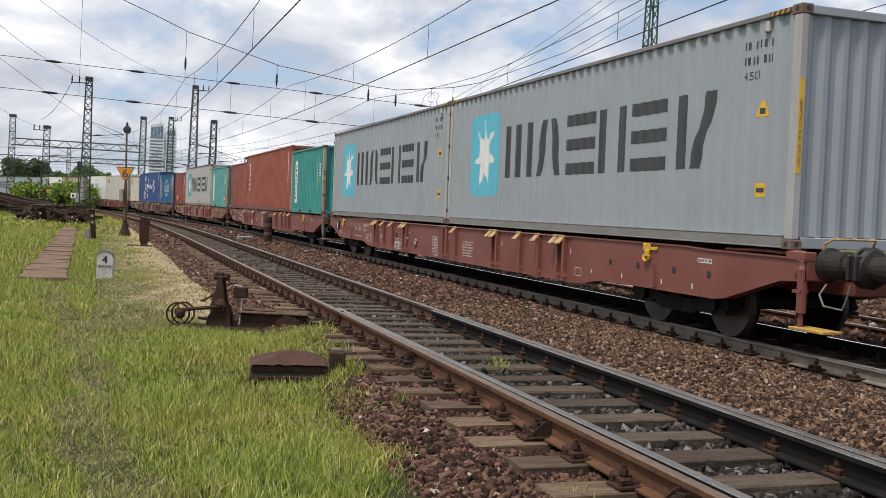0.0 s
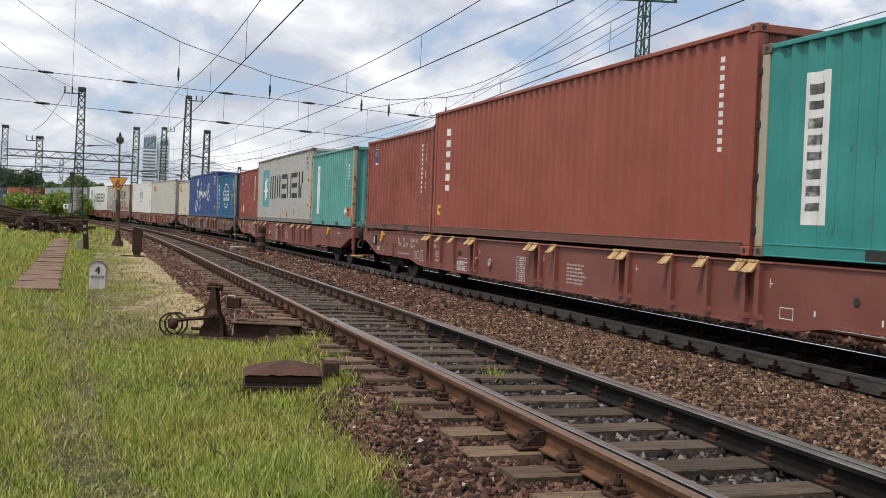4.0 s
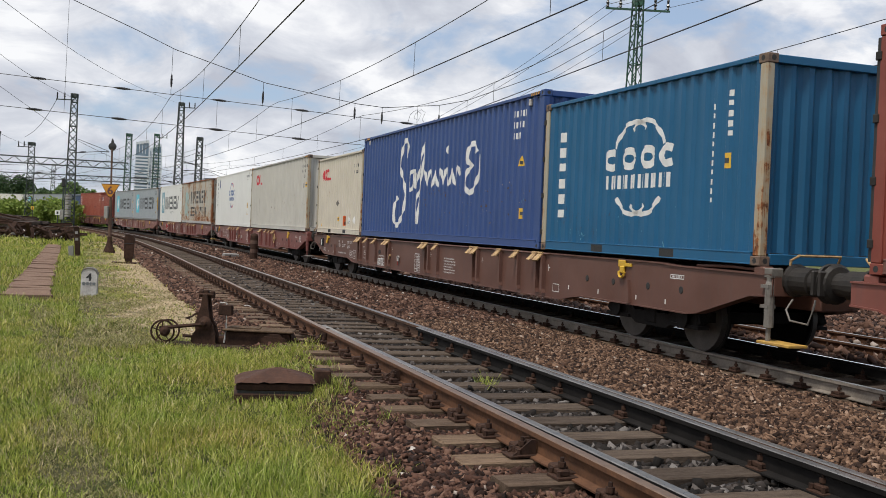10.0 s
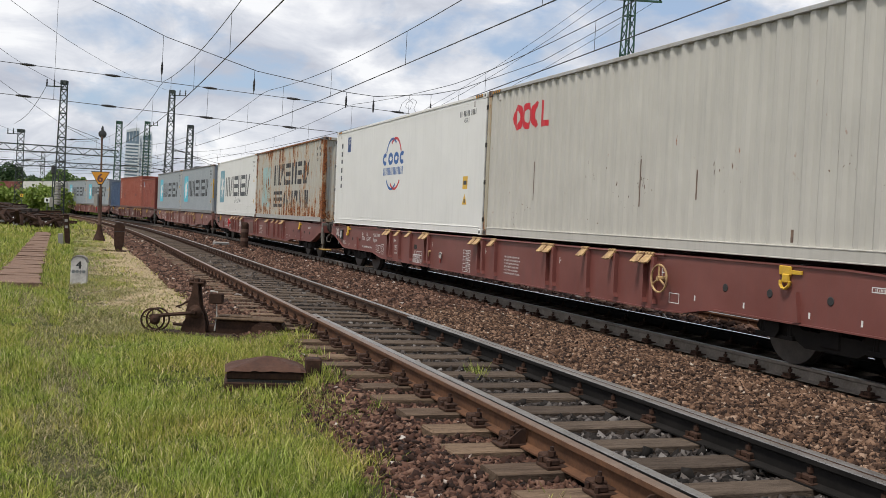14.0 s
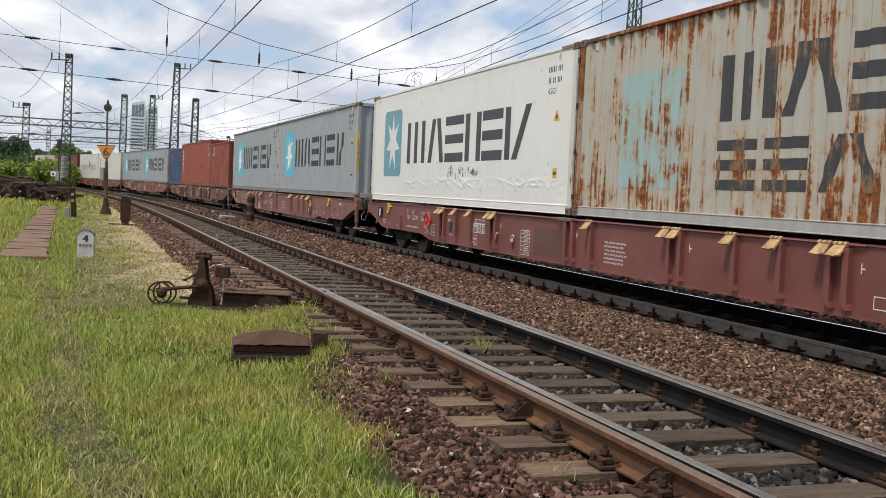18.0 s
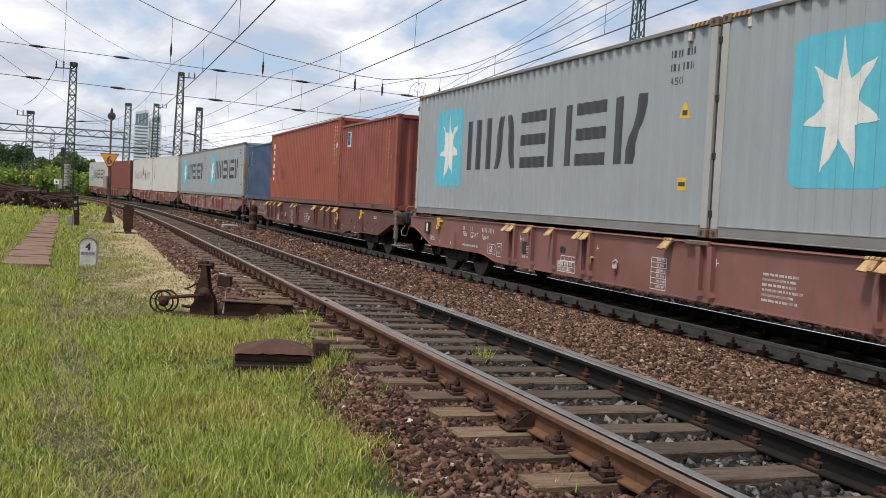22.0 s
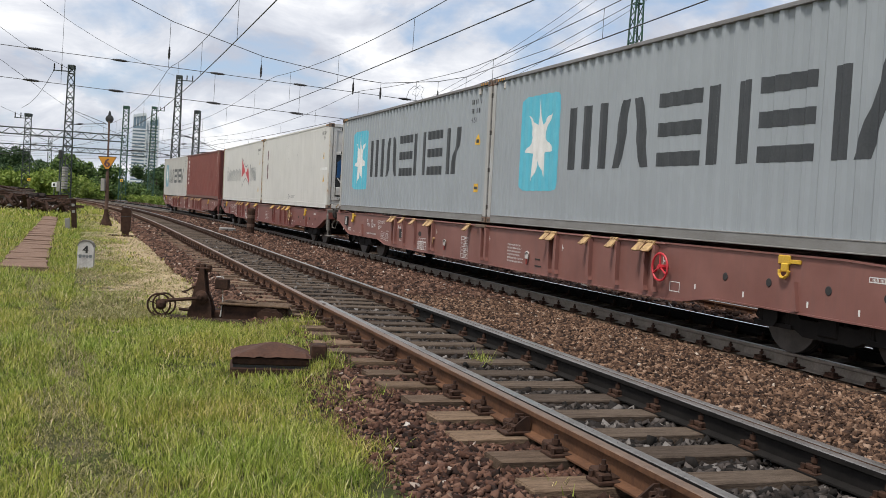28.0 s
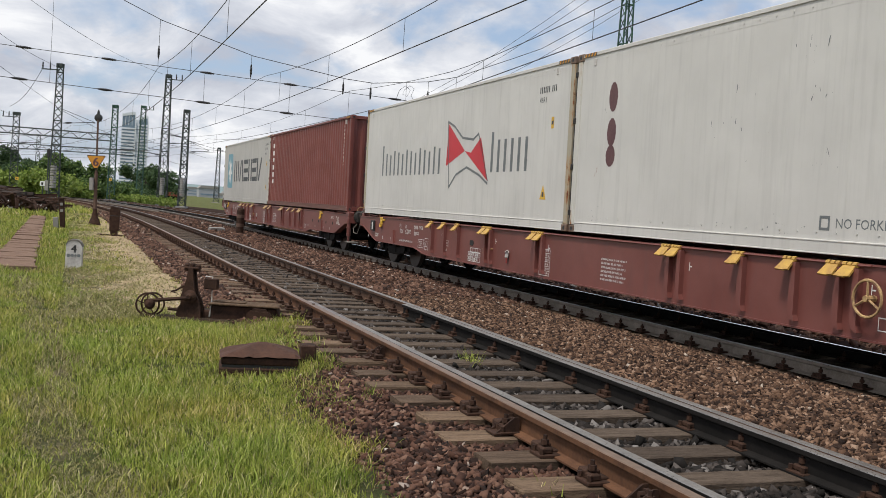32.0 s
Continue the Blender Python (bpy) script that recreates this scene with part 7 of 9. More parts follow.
def mast(pos, height, w0, w1, mat, label, arms=1, turn=0.0, cap=True, facing=1):
    m = empty("catenary_mast")
    m.location = pos
    tagged(m, label, "mast", "catenary masts of the yard")
    zb = -0.35
    part("concrete_foot", Shape().box(-w0 * 0.75, w0 * 0.75, -w0 * 0.75, w0 * 0.75, zb - pos.z, 0.15, bev=0.03), M["concrete"], m)
    sh = lattice(Shape(), Vector((0, 0, 0.1)), Vector((0, 0, height)), w0, w1, max(8, int(height / (w0 * 0.8))), 0.05 if pos.length < 90 else 0.068, turn)
    part("lattice_column", sh, mat, m)
    if cap:
        part("head_plate", Shape().box(-w1 * .53, w1 * .53, -w1 * .53, w1 * .53, height - 0.35, height + 0.06, bev=0.02), mat, m)
    if arms:
        y = height - 0.55
        for sx in ((facing,) if arms == 1 else (-1, 1)):
            part("cross_arm", Shape().box(min(0, sx * 1.75), max(0, sx * 1.75), -0.05, 0.05, y - 0.05, y + 0.05), mat, m)
            for a in (0.95, 1.65):
                part("line_insulator", Shape().lathe((sx * a, 0, y + 0.05), (0, 0, 1), [(0.03, 0), (0.09, 0.05), (0.05, 0.15), (0.1, 0.25), (0.05, 0.35), (0.08, 0.5), (0.04, 0.62)], 8), M["insulator"], m)
    return m


MAST_R = Vector((10.7, 52.9, -0.3))
SPAN_DIR = Vector((-0.94, -0.342, 0)).normalized()
MAST_W = MAST_R + SPAN_DIR * 40
mast(MAST_R, 14.95, 0.85, 0.42, M["mastgreen"], "tall green lattice catenary mast with two cross arms", 2, 0.35)
mast(MAST_W, 16.9, 0.85, 0.42, M["mast"], "tall grey-green lattice catenary mast at the grass side", 2, 0.35)
for deg, d, h, w0, w1, col, arms, fac in (
        (-14.6, 125.9, 16.2, 1.15, 0.62, "mast", 1, 1), (-13.5, 118.0, 11.4, 0.85, 0.6, "mast", 0, 1), (-17.35, 144.0, 13.3, 0.95, 0.7, "mastgreen", 0, 1),
        (-15.85, 172.0, 15.9, 1.0, 0.75, "mastgreen", 1, 1), (-20.3, 100.0, 13.1, 0.95, 0.55, "mast", 1, -1), (-22.35, 133.0, 10.3, 0.95, 0.7, "mast", 1, -1),
        (-24.07, 147.0, 12.4, 0.95, 0.7, "mast", 0, 1), (-21.2, 262.0, 13.8, 1.1, 0.8, "mast", 0, 1), (-11.6, 235.0, 13.0, 1.2, 0.6, "mast", 0, 1), (-8.7, 133.0, 8.6, 0.9, 0.55, "mast", 1, 1), (-10.6, 205.0, 10.2, 1.0, 0.6, "mast", 1, 1)):
    mast(at_bearing(deg, d, -0.3), h, w0, w1, M[col], "grey-green lattice catenary mast among the tracks" if col == "mast" else "green lattice catenary mast among the tracks", arms, 0.4, True, fac)

# tension weights hanging at the feet of two masts
for deg, d in ((-20.3, 100.0), (-14.6, 125.9), (-13.5, 118.0)):
    o = empty("tension_weight", pose(*(at_bearing(deg, d, -0.3) + Vector((0.15, -0.75, 0)))))
    tagged(o, "pale stack of round tension weights hanging at a mast", "tension weight", "tension weights")
    for k in range(9):
        part("weight_disc", Shape().lathe((0, 0, 1.3 + k * 0.24), (0, 0, 1), [(0.27, 0), (0.3, 0.03), (0.3, 0.16), (0.27, 0.2)], 10), M["concrete"], o)
    part("weight_rod", Shape().tube((0, 0, 1.1), (0, 0, 6.0), 0.03, 5).tube((0, 0.0, 5.2), (0, 0.75, 5.4), 0.03, 5), M["wire"], o)


def portal(a, b, z, depth, label):
    g = Shape()
    n = int((b - a).length / 1.1)
    up, lo = [a.lerp(b, k / n) + Vector((0, 0, z + depth)) for k in range(n + 1)], [a.lerp(b, k / n) + Vector((0, 0, z)) for k in range(n + 1)]
    g.tube(up[0], up[-1], 0.09, 4), g.tube(lo[0], lo[-1], 0.09, 4)
    for k in range(n):
        g.tube(lo[k] if k % 2 else up[k], up[k + 1] if k % 2 else lo[k + 1], 0.05, 4, caps=False)
    o = part("portal_beam", g, M["mast"], None, label)
    return tagged(o, category="gantry beam")


portal(at_bearing(-24.07, 147), at_bearing(-17.35, 144.0), 8.0, 0.9, "grey lattice gantry beam spanning the tracks between masts")
portal(at_bearing(-27.0, 215), at_bearing(-16.2, 190.0), 7.8, 0.9, "second grey lattice gantry beam farther down the yard")


def span_at(u, z):
    return MAST_R + SPAN_DIR * u + Vector((0, 0, z - MAST_R.z))


def wire(name, label, pts, r, category="wire"):
    o = part(name, Shape().path(pts, r, 5), M["wire"], None, label)
    return tagged(o, category=category)


CAT_U = (0, 5, 6.8, 9.7, 11.2, 14.1, 15.5, 20.0, 24.2, 25.9, 31, 36, 40)
CAT_Z = (13.4, 10.25, 9.45, 8.2, 7.8, 7.40, 7.45, 7.99, 9.08, 9.75, 11.6, 13.2, 14.4)
headspan = empty("headspan")
tagged(headspan, "sagging cross-span of dark cables with insulators above the tracks", "overhead span")
part("support_cable", Shape().path([span_at(u, z) for u, z in zip(CAT_U, CAT_Z)], 0.017, 5), M["wire"], headspan)
UP = lambda u: 6.72 + 0.46 * max(0, u - 12) / 19
LO = lambda u: 5.47 + 0.34 * max(0, u - 17) / 14
part("upper_cross_wire", Shape().path([span_at(u, UP(u)) for u in range(0, 41, 4)], 0.014, 5), M["wire"], headspan)
part("lower_cross_wire", Shape().path([span_at(u, LO(u)) for u in range(0, 41, 4)], 0.014, 5), M["wire"], headspan)


def insulator(a, b, parent, r=0.055):
    a, b = Vector(a), Vector(b)
    L = (b - a).length
    prof = [(0.015, 0.0), (0.02, 0.08 * L)]
    for k in range(9):
        t = 0.1 + 0.8 * k / 8
        w = r * (0.62 + 0.5 * math.sin(math.pi * (k + 0.5) / 9))
        prof += [(w * 0.78, (t - 0.035) * L), (w, t * L), (w * 0.78, (t + 0.035) * L)]
    prof += [(0.02, 0.95 * L), (0.015, L)]
    return part("insulator", Shape().lathe(a, b - a, prof, 8), M["insulator"], parent)


for u in (24.3, 20.1, 15.6, 14.2, 11.2, 9.7):
    zc = float(np.interp(u, CAT_U, CAT_Z))
    zt = {24.3: 7.95, 20.1: 7.62, 15.6: 7.30, 14.2: 7.20, 11.2: 7.35, 9.7: 7.55}[u]
    part("hanger", Shape().tube(span_at(u, zc), span_at(u, zt), 0.010, 4), M["wire"], headspan)
    insulator(span_at(u, zt), span_at(u, zt - 0.62), headspan)
    part("hanger", Shape().tube(span_at(u, zt - 0.6), span_at(u, UP(u) - 0.03), 0.010, 4), M["wire"], headspan)
for u in (29.9, 26.4, 22.1, 18.2, 12.9):
    insulator(span_at(u - 0.35, UP(u - 0.35)), span_at(u + 0.35, UP(u + 0.35)), headspan, 0.06)
for u in (30.0, 26.5, 22.2, 18.3):
    insulator(span_at(u - 0.35, LO(u - 0.35)), span_at(u + 0.35, LO(u + 0.35)), headspan, 0.06)
for u, za in ((28.8, 10.8), (22.2, 6.9), (18.2, 6.8)):
    part("hanger", Shape().tube(span_at(u, za), span_at(u, LO(u)), 0.008, 4), M["wire"], headspan)


def span_wires(lat, zc, zs, low, a, b, stag=0.2, supports=(12, -29, -86, -142, -200), near_lat=None):
    """Contact wire with its carrier above it, hung at the supports, and droppers between them."""
    ow = empty("overhead_line")
    tagged(ow, "overhead contact wire with carrier cable and droppers above a track", "overhead line", "overhead lines")
    st = [s for s in np.arange(a, b, -2.0)]

    def lat_at(s):
        if near_lat:
            return near_lat(s)
        return lat + stag * math.cos((s + 29) / 57 * math.pi)

    def carrier(s):
        for p, q in zip(supports[:-1], supports[1:]):
            if q <= s <= p:
                t = 2 * (s - (p + q) / 2) / (p - q)
                lo = low if p > 0 else low - 0.1
                return lo + (zs - lo) * t * t
        return zs + (0.0020 * (s - supports[0]) ** 2 if s > supports[0] else 0)
    part("contact_wire", Shape().path([on_line(s, lat_at(s), zc) for s in st], 0.016, 5), M["wire"], ow)
    part("carrier_cable", Shape().path([on_line(s, lat_at(s) * 1.0, carrier(s)) for s in st], 0.012, 5), M["wire"], ow)
    for s in np.arange(a - 4.5, max(b, -140), -9.2):
        part("dropper", Shape().tube(on_line(s, lat_at(s), zc), on_line(s, lat_at(s), carrier(s)), 0.007, 4, caps=False), M["wire"], ow)
    return ow


span_wires(NEAR, 5.70, 7.55, 6.85, 26, -200, 0.05)
span_wires(0.0, 6.0, 7.65, 6.98, 26, -200, 0.05)
span_wires(4.6, 6.05, 7.4, 6.75, 22, -160, 0.0, near_lat=lambda s: max(0.9, min(4.6, 3.4 - 0.09 * s)))
span_wires(9.0, 6.0, 7.5, 6.9, 22, -160, 0.1)
# feeder lines along the mast heads and slack crossing wires
for da, zz in ((-1.65, 14.6), (-0.95, 14.6), (1.65, 14.6)):
    far_p = at_bearing(-8.7, 133, 8.3) + Vector((da * 0.6, 0, 0))
    a = MAST_R + Vector((da, 0, zz))
    mid = a.lerp(far_p, 0.45) - Vector((0, 0, 5.0))
    pts = [a * (1 - t) ** 2 + mid * 2 * t * (1 - t) + far_p * t * t for t in [k / 12 for k in range(13)]]
    wire("feeder_line", "dark feeder cable strung between mast heads", pts, 0.013)
    b2 = a + Vector((26, -62, 0.5))
    wire("feeder_line", "dark feeder cable strung over the tracks", [a.lerp(b2, k / 10) - Vector((0, 0, 1.4 * math.sin(math.pi * k / 10))) for k in range(11)], 0.013)
for z0, tgt, sag in ((16.5, at_bearing(-14.9, 125.9, 15.9), 1.7), (16.5, at_bearing(-20.3, 100.0, 12.4), 1.8), (12.9, at_bearing(-20.6, 100.0, 9.0), 0.3), (11.0, at_bearing(-22.35, 133.0, 9.5), 1.2)):
    w_top = MAST_W + Vector((0, 0, z0 - MAST_W.z))
    wire("feeder_line", "dark slack cable between yard masts", [w_top.lerp(tgt, k / 12) - Vector((0, 0, sag * math.sin(math.pi * k / 12))) for k in range(13)], 0.016)
LOOP = ((12.85, 6.75), (12.72, 7.2), (12.43, 7.46), (12.14, 7.28), (12.29, 6.94), (12.53, 7.03), (12.46, 7.25), (12.17, 7.49), (11.94, 7.37), (12.08, 7.0), (11.9, 6.75))
part("jumper_loop", Shape().path([span_at(u, z) for u, z in LOOP], 0.011, 5), M["wire"], headspan)
# slack jumpers hanging from the cross wires
for b0, e0, b1, e1 in ((-21.17, 0.1096, -22.7, 0.0706),):
    a, b = at_bearing(b0, 52, 1.314 + e0 * 52), at_bearing(b1, 60, 1.314 + e1 * 60)
    wire("jumper_cable", "thin slack jumper cable under the cross wires", [a.lerp(b, k / 8) - Vector((0, 0, 0.35 * math.sin(math.pi * k / 8))) for k in range(9)], 0.012)
for a, b, sag in ((at_bearing(-20.3, 100, 8.6), at_bearing(-14.6, 125.9, 6.4), 0.5), (at_bearing(-20.3, 100, 6.2), at_bearing(-17.35, 144, 9.8), 0.2), (at_bearing(-14.6, 125.9, 8.8), at_bearing(-9.5, 118, 6.2), 0.3),
                  (at_bearing(-13.5, 118, 6.4), at_bearing(-11.6, 235, 10.5), 0.5), (at_bearing(-22.35, 133, 5.0), at_bearing(-20.3, 100, 6.4), 0.1), (at_bearing(-27, 120, 6.4), at_bearing(-20.3, 100, 6.0), 0.2),
                  (at_bearing(-16, 120, 7.2), at_bearing(-11, 125, 7.0), 0.1), (at_bearing(-14.6, 125.9, 5.4), at_bearing(-13.5, 118, 4.6), 0.0)):
    wire("cross_wire", "thin cross wire between yard masts", [a.lerp(b, k / 8) - Vector((0, 0, sag * math.sin(math.pi * k / 8))) for k in range(9)], 0.02)
for deg, d, z, ln in ((-20.3, 100, 7.2, 3.4), (-14.6, 125.9, 7.4, 3.6), (-14.6, 125.9, 5.9, -3.0), (-13.5, 118, 7.9, -3.0), (-13.5, 118, 6.2, 2.8), (-17.35, 144, 6.8, 3.2), (-22.35, 133, 6.2, 3.0), (-15.85, 172, 7.0, 3.0)):
    br = empty("registration_arm")
    tagged(br, "thin bracket arm with dark insulator at a mast", "bracket arm", "bracket arms")
    p = at_bearing(deg, d, z)
    sg = 1 if ln > 0 else -1
    part("arm_tube", Shape().tube(p, p + Vector((ln, 0.4, 0.35)), 0.035, 5).tube(p + Vector((0, 0, 1.5)), p + Vector((ln, 0.4, 0.35)), 0.025, 5), M["wire"], br)
    insulator(p + Vector((sg * 0.6, 0.06, 0.07)), p + Vector((sg * 1.35, 0.15, 0.15)), br, 0.09)

# -------------------------------------------------- signs and boxes beside the line
def build_sign_post():
    p = empty("speed_sign_post", pose(-13.8, 42.2, -0.28, 0, -1.2, 0))
    tagged(p, "rusty post with yellow triangular speed sign and round disc on top", "railway sign")
    part("base_plinth", Shape().lathe((0, 0, 0), (0, 0, 1), [(0.27, 0), (0.25, 0.08), (0.15, 0.32), (0.10, 0.55), (0.09, 0.7)], 10), M["iron"], p, "flared rusty iron foot")
    part("post", Shape().tube((0, 0, 0.6), (0, 0, 2.3), 0.085, 10, r2=0.07).tube((0, 0, 2.3), (0, 0, 4.5), 0.042, 8), M["postrod"], p)
    d = Shape().lathe((0, 0.05, 4.60), (0, -1, 0), [(0.05, -0.07), (0.155, -0.06), (0.175, 0.0), (0.155, 0.07), (0.05, 0.09)], 18)
    part("disc", d, M["black"], p, "round black disc")
    part("finial", Shape().lathe((0, 0.04, 4.75), (0, 0, 1), [(0.06, 0), (0.06, 0.08), (0.02, 0.2)], 8), M["black"], p)
    part("sign_plate", Shape().prism([(-0.37, 2.95), (0.37, 2.95), (0.065, 2.44), (-0.065, 2.44)], "y", -0.10, -0.075), M["signplate"], p, "orange-yellow tapered sign plate with black rim")
    rim = Shape()
    rim.prism([(-0.41, 2.985), (0.41, 2.985), (0.08, 2.405), (-0.08, 2.405)], "y", -0.074, -0.060)
    part("sign_rim", rim, M["black"], p)
    t = Shape()
    for dx, dy in ((-0.022, 0.0), (0.0, 0.0006), (0.022, 0.0012)):
        for tri in text_tris("6", 0.37, "CENTER"):
            t.add([(a + dx, -0.104 - dy, 2.53 + b) for a, b in tri], [(0, 2, 1)])
    part("digit", t, M["plum"], p, "dark digit")
    part("lamp_housing", Shape().box(-0.22, -0.05, -0.2, -0.04, 1.48, 2.02, bev=0.02), M["concrete"], p, "pale metal housing")


build_sign_post()


def build_cable_box():
    b = empty("cable_cabinet", pose(-10.43, 34.0, -0.28, 0, 0, 12))
    tagged(b, "dark rusty iron cabinet post with a rounded top", "cabinet")
    part("body", Shape().prism([(-0.155, 0.14), (0.155, 0.14), (0.175, 0.86), (0.13, 0.94), (0.0, 0.97), (-0.13, 0.94), (-0.175, 0.86)], "y", -0.08, 0.08), M["iron"], b)
    part("foot", Shape().box(-0.12, 0.12, -0.07, 0.07, -0.05, 0.15, bev=0.01), M["iron"], b)
    part("foot_plate", Shape().box(-0.55, 0.28, -0.16, 0.2, -0.06, 0.02, bev=0.01), M["iron"], b)
    part("lid_seam", Shape().box(-0.165, 0.165, -0.09, -0.079, 0.66, 0.68), M["black"], b)


build_cable_box()


def build_stub_post():
    b = empty("marker_post", pose(-13.1, 36.5, -0.28, 3, -4, 10))
    tagged(b, "leaning dark marker post with pale reflector patches", "marker post")
    part("post", Shape().box(-0.09, 0.09, -0.08, 0.08, -0.1, 1.1, bev=0.02), M["iron"], b)
    part("cap", Shape().box(-0.11, 0.11, -0.10, 0.10, 1.10, 1.14, bev=0.01), M["iron"], b)
    for z in (0.62, 0.86):
        part("reflector", Shape().box(-0.055, 0.055, -0.092, -0.081, z, z + 0.10, bev=0.008), M["concrete"], b, "pale reflector")
    part("side_rail_stub", Shape().box(-0.32, -0.14, -0.06, 0.06, 0.0, 0.42, bev=0.01), M["concrete"], b, "grey stub beside the post")


build_stub_post()


def build_hundred_stone():
    b = empty("distance_stone", pose(-6.6, 19.1, -0.30, 0, 0, 8))
    tagged(b, "small whitewashed distance stone with a black digit", "distance marker")
    pts = [(-0.150, -0.05), (0.150, -0.05), (0.150, 0.47)] + [(0.150 * math.cos(radians(a)), 0.47 + 0.09 * math.sin(radians(a))) for a in (25, 50, 75, 105, 130, 155)] + [(-0.150, 0.47)]
    part("slab", Shape().prism(pts, "y", -0.07, 0.07), M["stone"], b)
    part("cap_edge", Shape().prism([(-0.162, 0.46), (-0.128, 0.54), (-0.06, 0.585), (0.06, 0.585), (0.128, 0.54), (0.162, 0.46), (0.150, 0.45), (0.112, 0.52), (0.05, 0.555), (-0.05, 0.555), (-0.112, 0.52), (-0.150, 0.45)], "y", -0.078, 0.075), M["postgrey"], b)
    t = Shape()
    for tri in text_tris("4", 0.15, "CENTER"):
        for k in (-1, 0, 1):
            t.add([(a + 0.009 * k, -0.0725 - 0.0005 * (k + 1), 0.33 + b_) for a, b_ in tri], [(0, 2, 1)])
    part("digit", t, M["black"], b, "black painted digit")
    part("chipped_line", Shape().box(-0.13, 0.13, -0.0715, -0.07, 0.26, 0.285), M["concrete"], b)
    for k, (x0, x1) in enumerate(((-0.12, -0.07), (-0.05, 0.0), (0.02, 0.05), (0.07, 0.12))):
        part("worn_mark", Shape().box(x0, x1, -0.0735, -0.0716, 0.235 + 0.01 * (k % 2), 0.30), M["slate"], b, "worn dark marks")


build_hundred_stone()


def build_stripe_post():
    b = empty("fouling_marker", pose(-7.3, 40.7, -0.24, 0, 0, 18))
    tagged(b, "stout brown marker post with worn ochre bands between the tracks", "marker post")
    part("post", Shape().lathe((0, 0, 0), (0, 0, 1), [(0.16, -0.1), (0.16, 1.05), (0.13, 1.12), (0.05, 1.16)], 12), M["iron"], b)
    for z in (0.35, 0.72):
        part("band", Shape().lathe((0, 0, z), (0, 0, 1), [(0.163, 0), (0.163, 0.14)], 12), M["postrod"], b, "worn dull band")
    o = part("concrete_block", Shape().box(-0.55, 0.1, -0.15, 0.15, -0.05, 0.2, bev=0.02), M["concrete"], None, "pale concrete block lying between the tracks")
    o.matrix_world = pose(-8.3, 42.0, -0.22, 4, 0, 30)
    tagged(o, category="concrete block")


build_stripe_post()

for deg, d, z, w, col in ((-22.17, 118, 1.75, 0.34, "yellow"), (-17.41, 128, 2.45, 0.34, "yellow"), (-20.89, 75, 1.35, 0.36, "chalk")):
    s = empty("yard_sign")
    tagged(s, "small flat yard sign on a thin post", "railway sign", "yard signs")
    p = at_bearing(deg, d, 0)
    part("post", Shape().tube(p + Vector((0, 0.05, -0.3)), p + Vector((0, 0.05, z)), 0.04, 6), M["mast"], s)
    part("plate", Shape().box(p.x - w / 2, p.x + w / 2, p.y - 0.02, p.y, z - 0.17, z + 0.17, bev=0.01), M[col], s)
    part("plate_mark", Shape().box(p.x - w * .18, p.x + w * .18, p.y - 0.026, p.y - 0.02, z - 0.09, z + 0.09), M["black"], s)


def signal_post(deg, d, h):
    s = empty("signal_mast")
    tagged(s, "slim dark signal mast with round lamp head", "railway signal", "yard signals")
    p = at_bearing(deg, d, -0.3)
    part("post", Shape().tube(p, p + Vector((0, 0, h)), 0.07, 6), M["mast"], s)
    part("signal_head", Shape().box(p.x - 0.18, p.x + 0.18, p.y - 0.15, p.y + 0.1, p.z + h - 0.9, p.z + h, bev=0.08), M["black"], s)
    part("ladder_box", Shape().box(p.x - 0.2, p.x + 0.2, p.y - 0.2, p.y + 0.1, p.z + 1.0, p.z + 2.0, bev=0.03), M["concrete"], s)


signal_post(-20.65, 105, 5.2)
signal_post(-10.9, 190, 5.0)


# -------------------------------------------------- boarded walk, switch stand, covered box, scrap heap
def build_board_walk():
    w = empty("boarded_walk")
    tagged(w, "narrow walkway of worn red-brown timber boards in the grass", "walkway", kind="structure")
    a, b = Vector((-7.37, 18.0, -0.22)), Vector((-18.6, 48.6, -0.22))
    d = (b - a).normalized()
    side = Vector((-d.y, d.x, 0))
    rnd = random.Random(3)
    n = 52
    L = (b - a).length / n
    turn = math.degrees(math.atan2(d.y, d.x))
    for k in range(n):
        sh = Shape().box(rnd.uniform(0.01, 0.03), L - rnd.uniform(0.01, 0.035), -0.40 + 0.12 * k / n + rnd.uniform(-.05, .03), 0.40 - 0.12 * k / n + rnd.uniform(-.03, .05), -0.06, 0.0, bev=0.008)
        o = part("board", sh, M["plank"], w)
        p = a + d * L * k
        o.matrix_world = pose(p.x, p.y, p.z + rnd.uniform(-.016, .016), rnd.uniform(-1.5, 1.5), rnd.uniform(-1.5, 1.5), turn + rnd.uniform(-2.2, 2.2))
    for sy in (-0.24, 0.24):
        o = part("bearer", Shape().box(0, (b - a).length, sy - 0.06, sy + 0.06, -0.16, -0.062), M["sleeperdark"], w)
        o.matrix_world = pose(a.x, a.y, a.z, 0, 0, turn)
    o = part("front_board", Shape().box(-0.12, -0.01, -0.46, 0.46, -0.09, 0.015, bev=0.01), M["plank"], w)
    o.matrix_world = pose(a.x, a.y, a.z, 0, 0, turn)


build_board_walk()


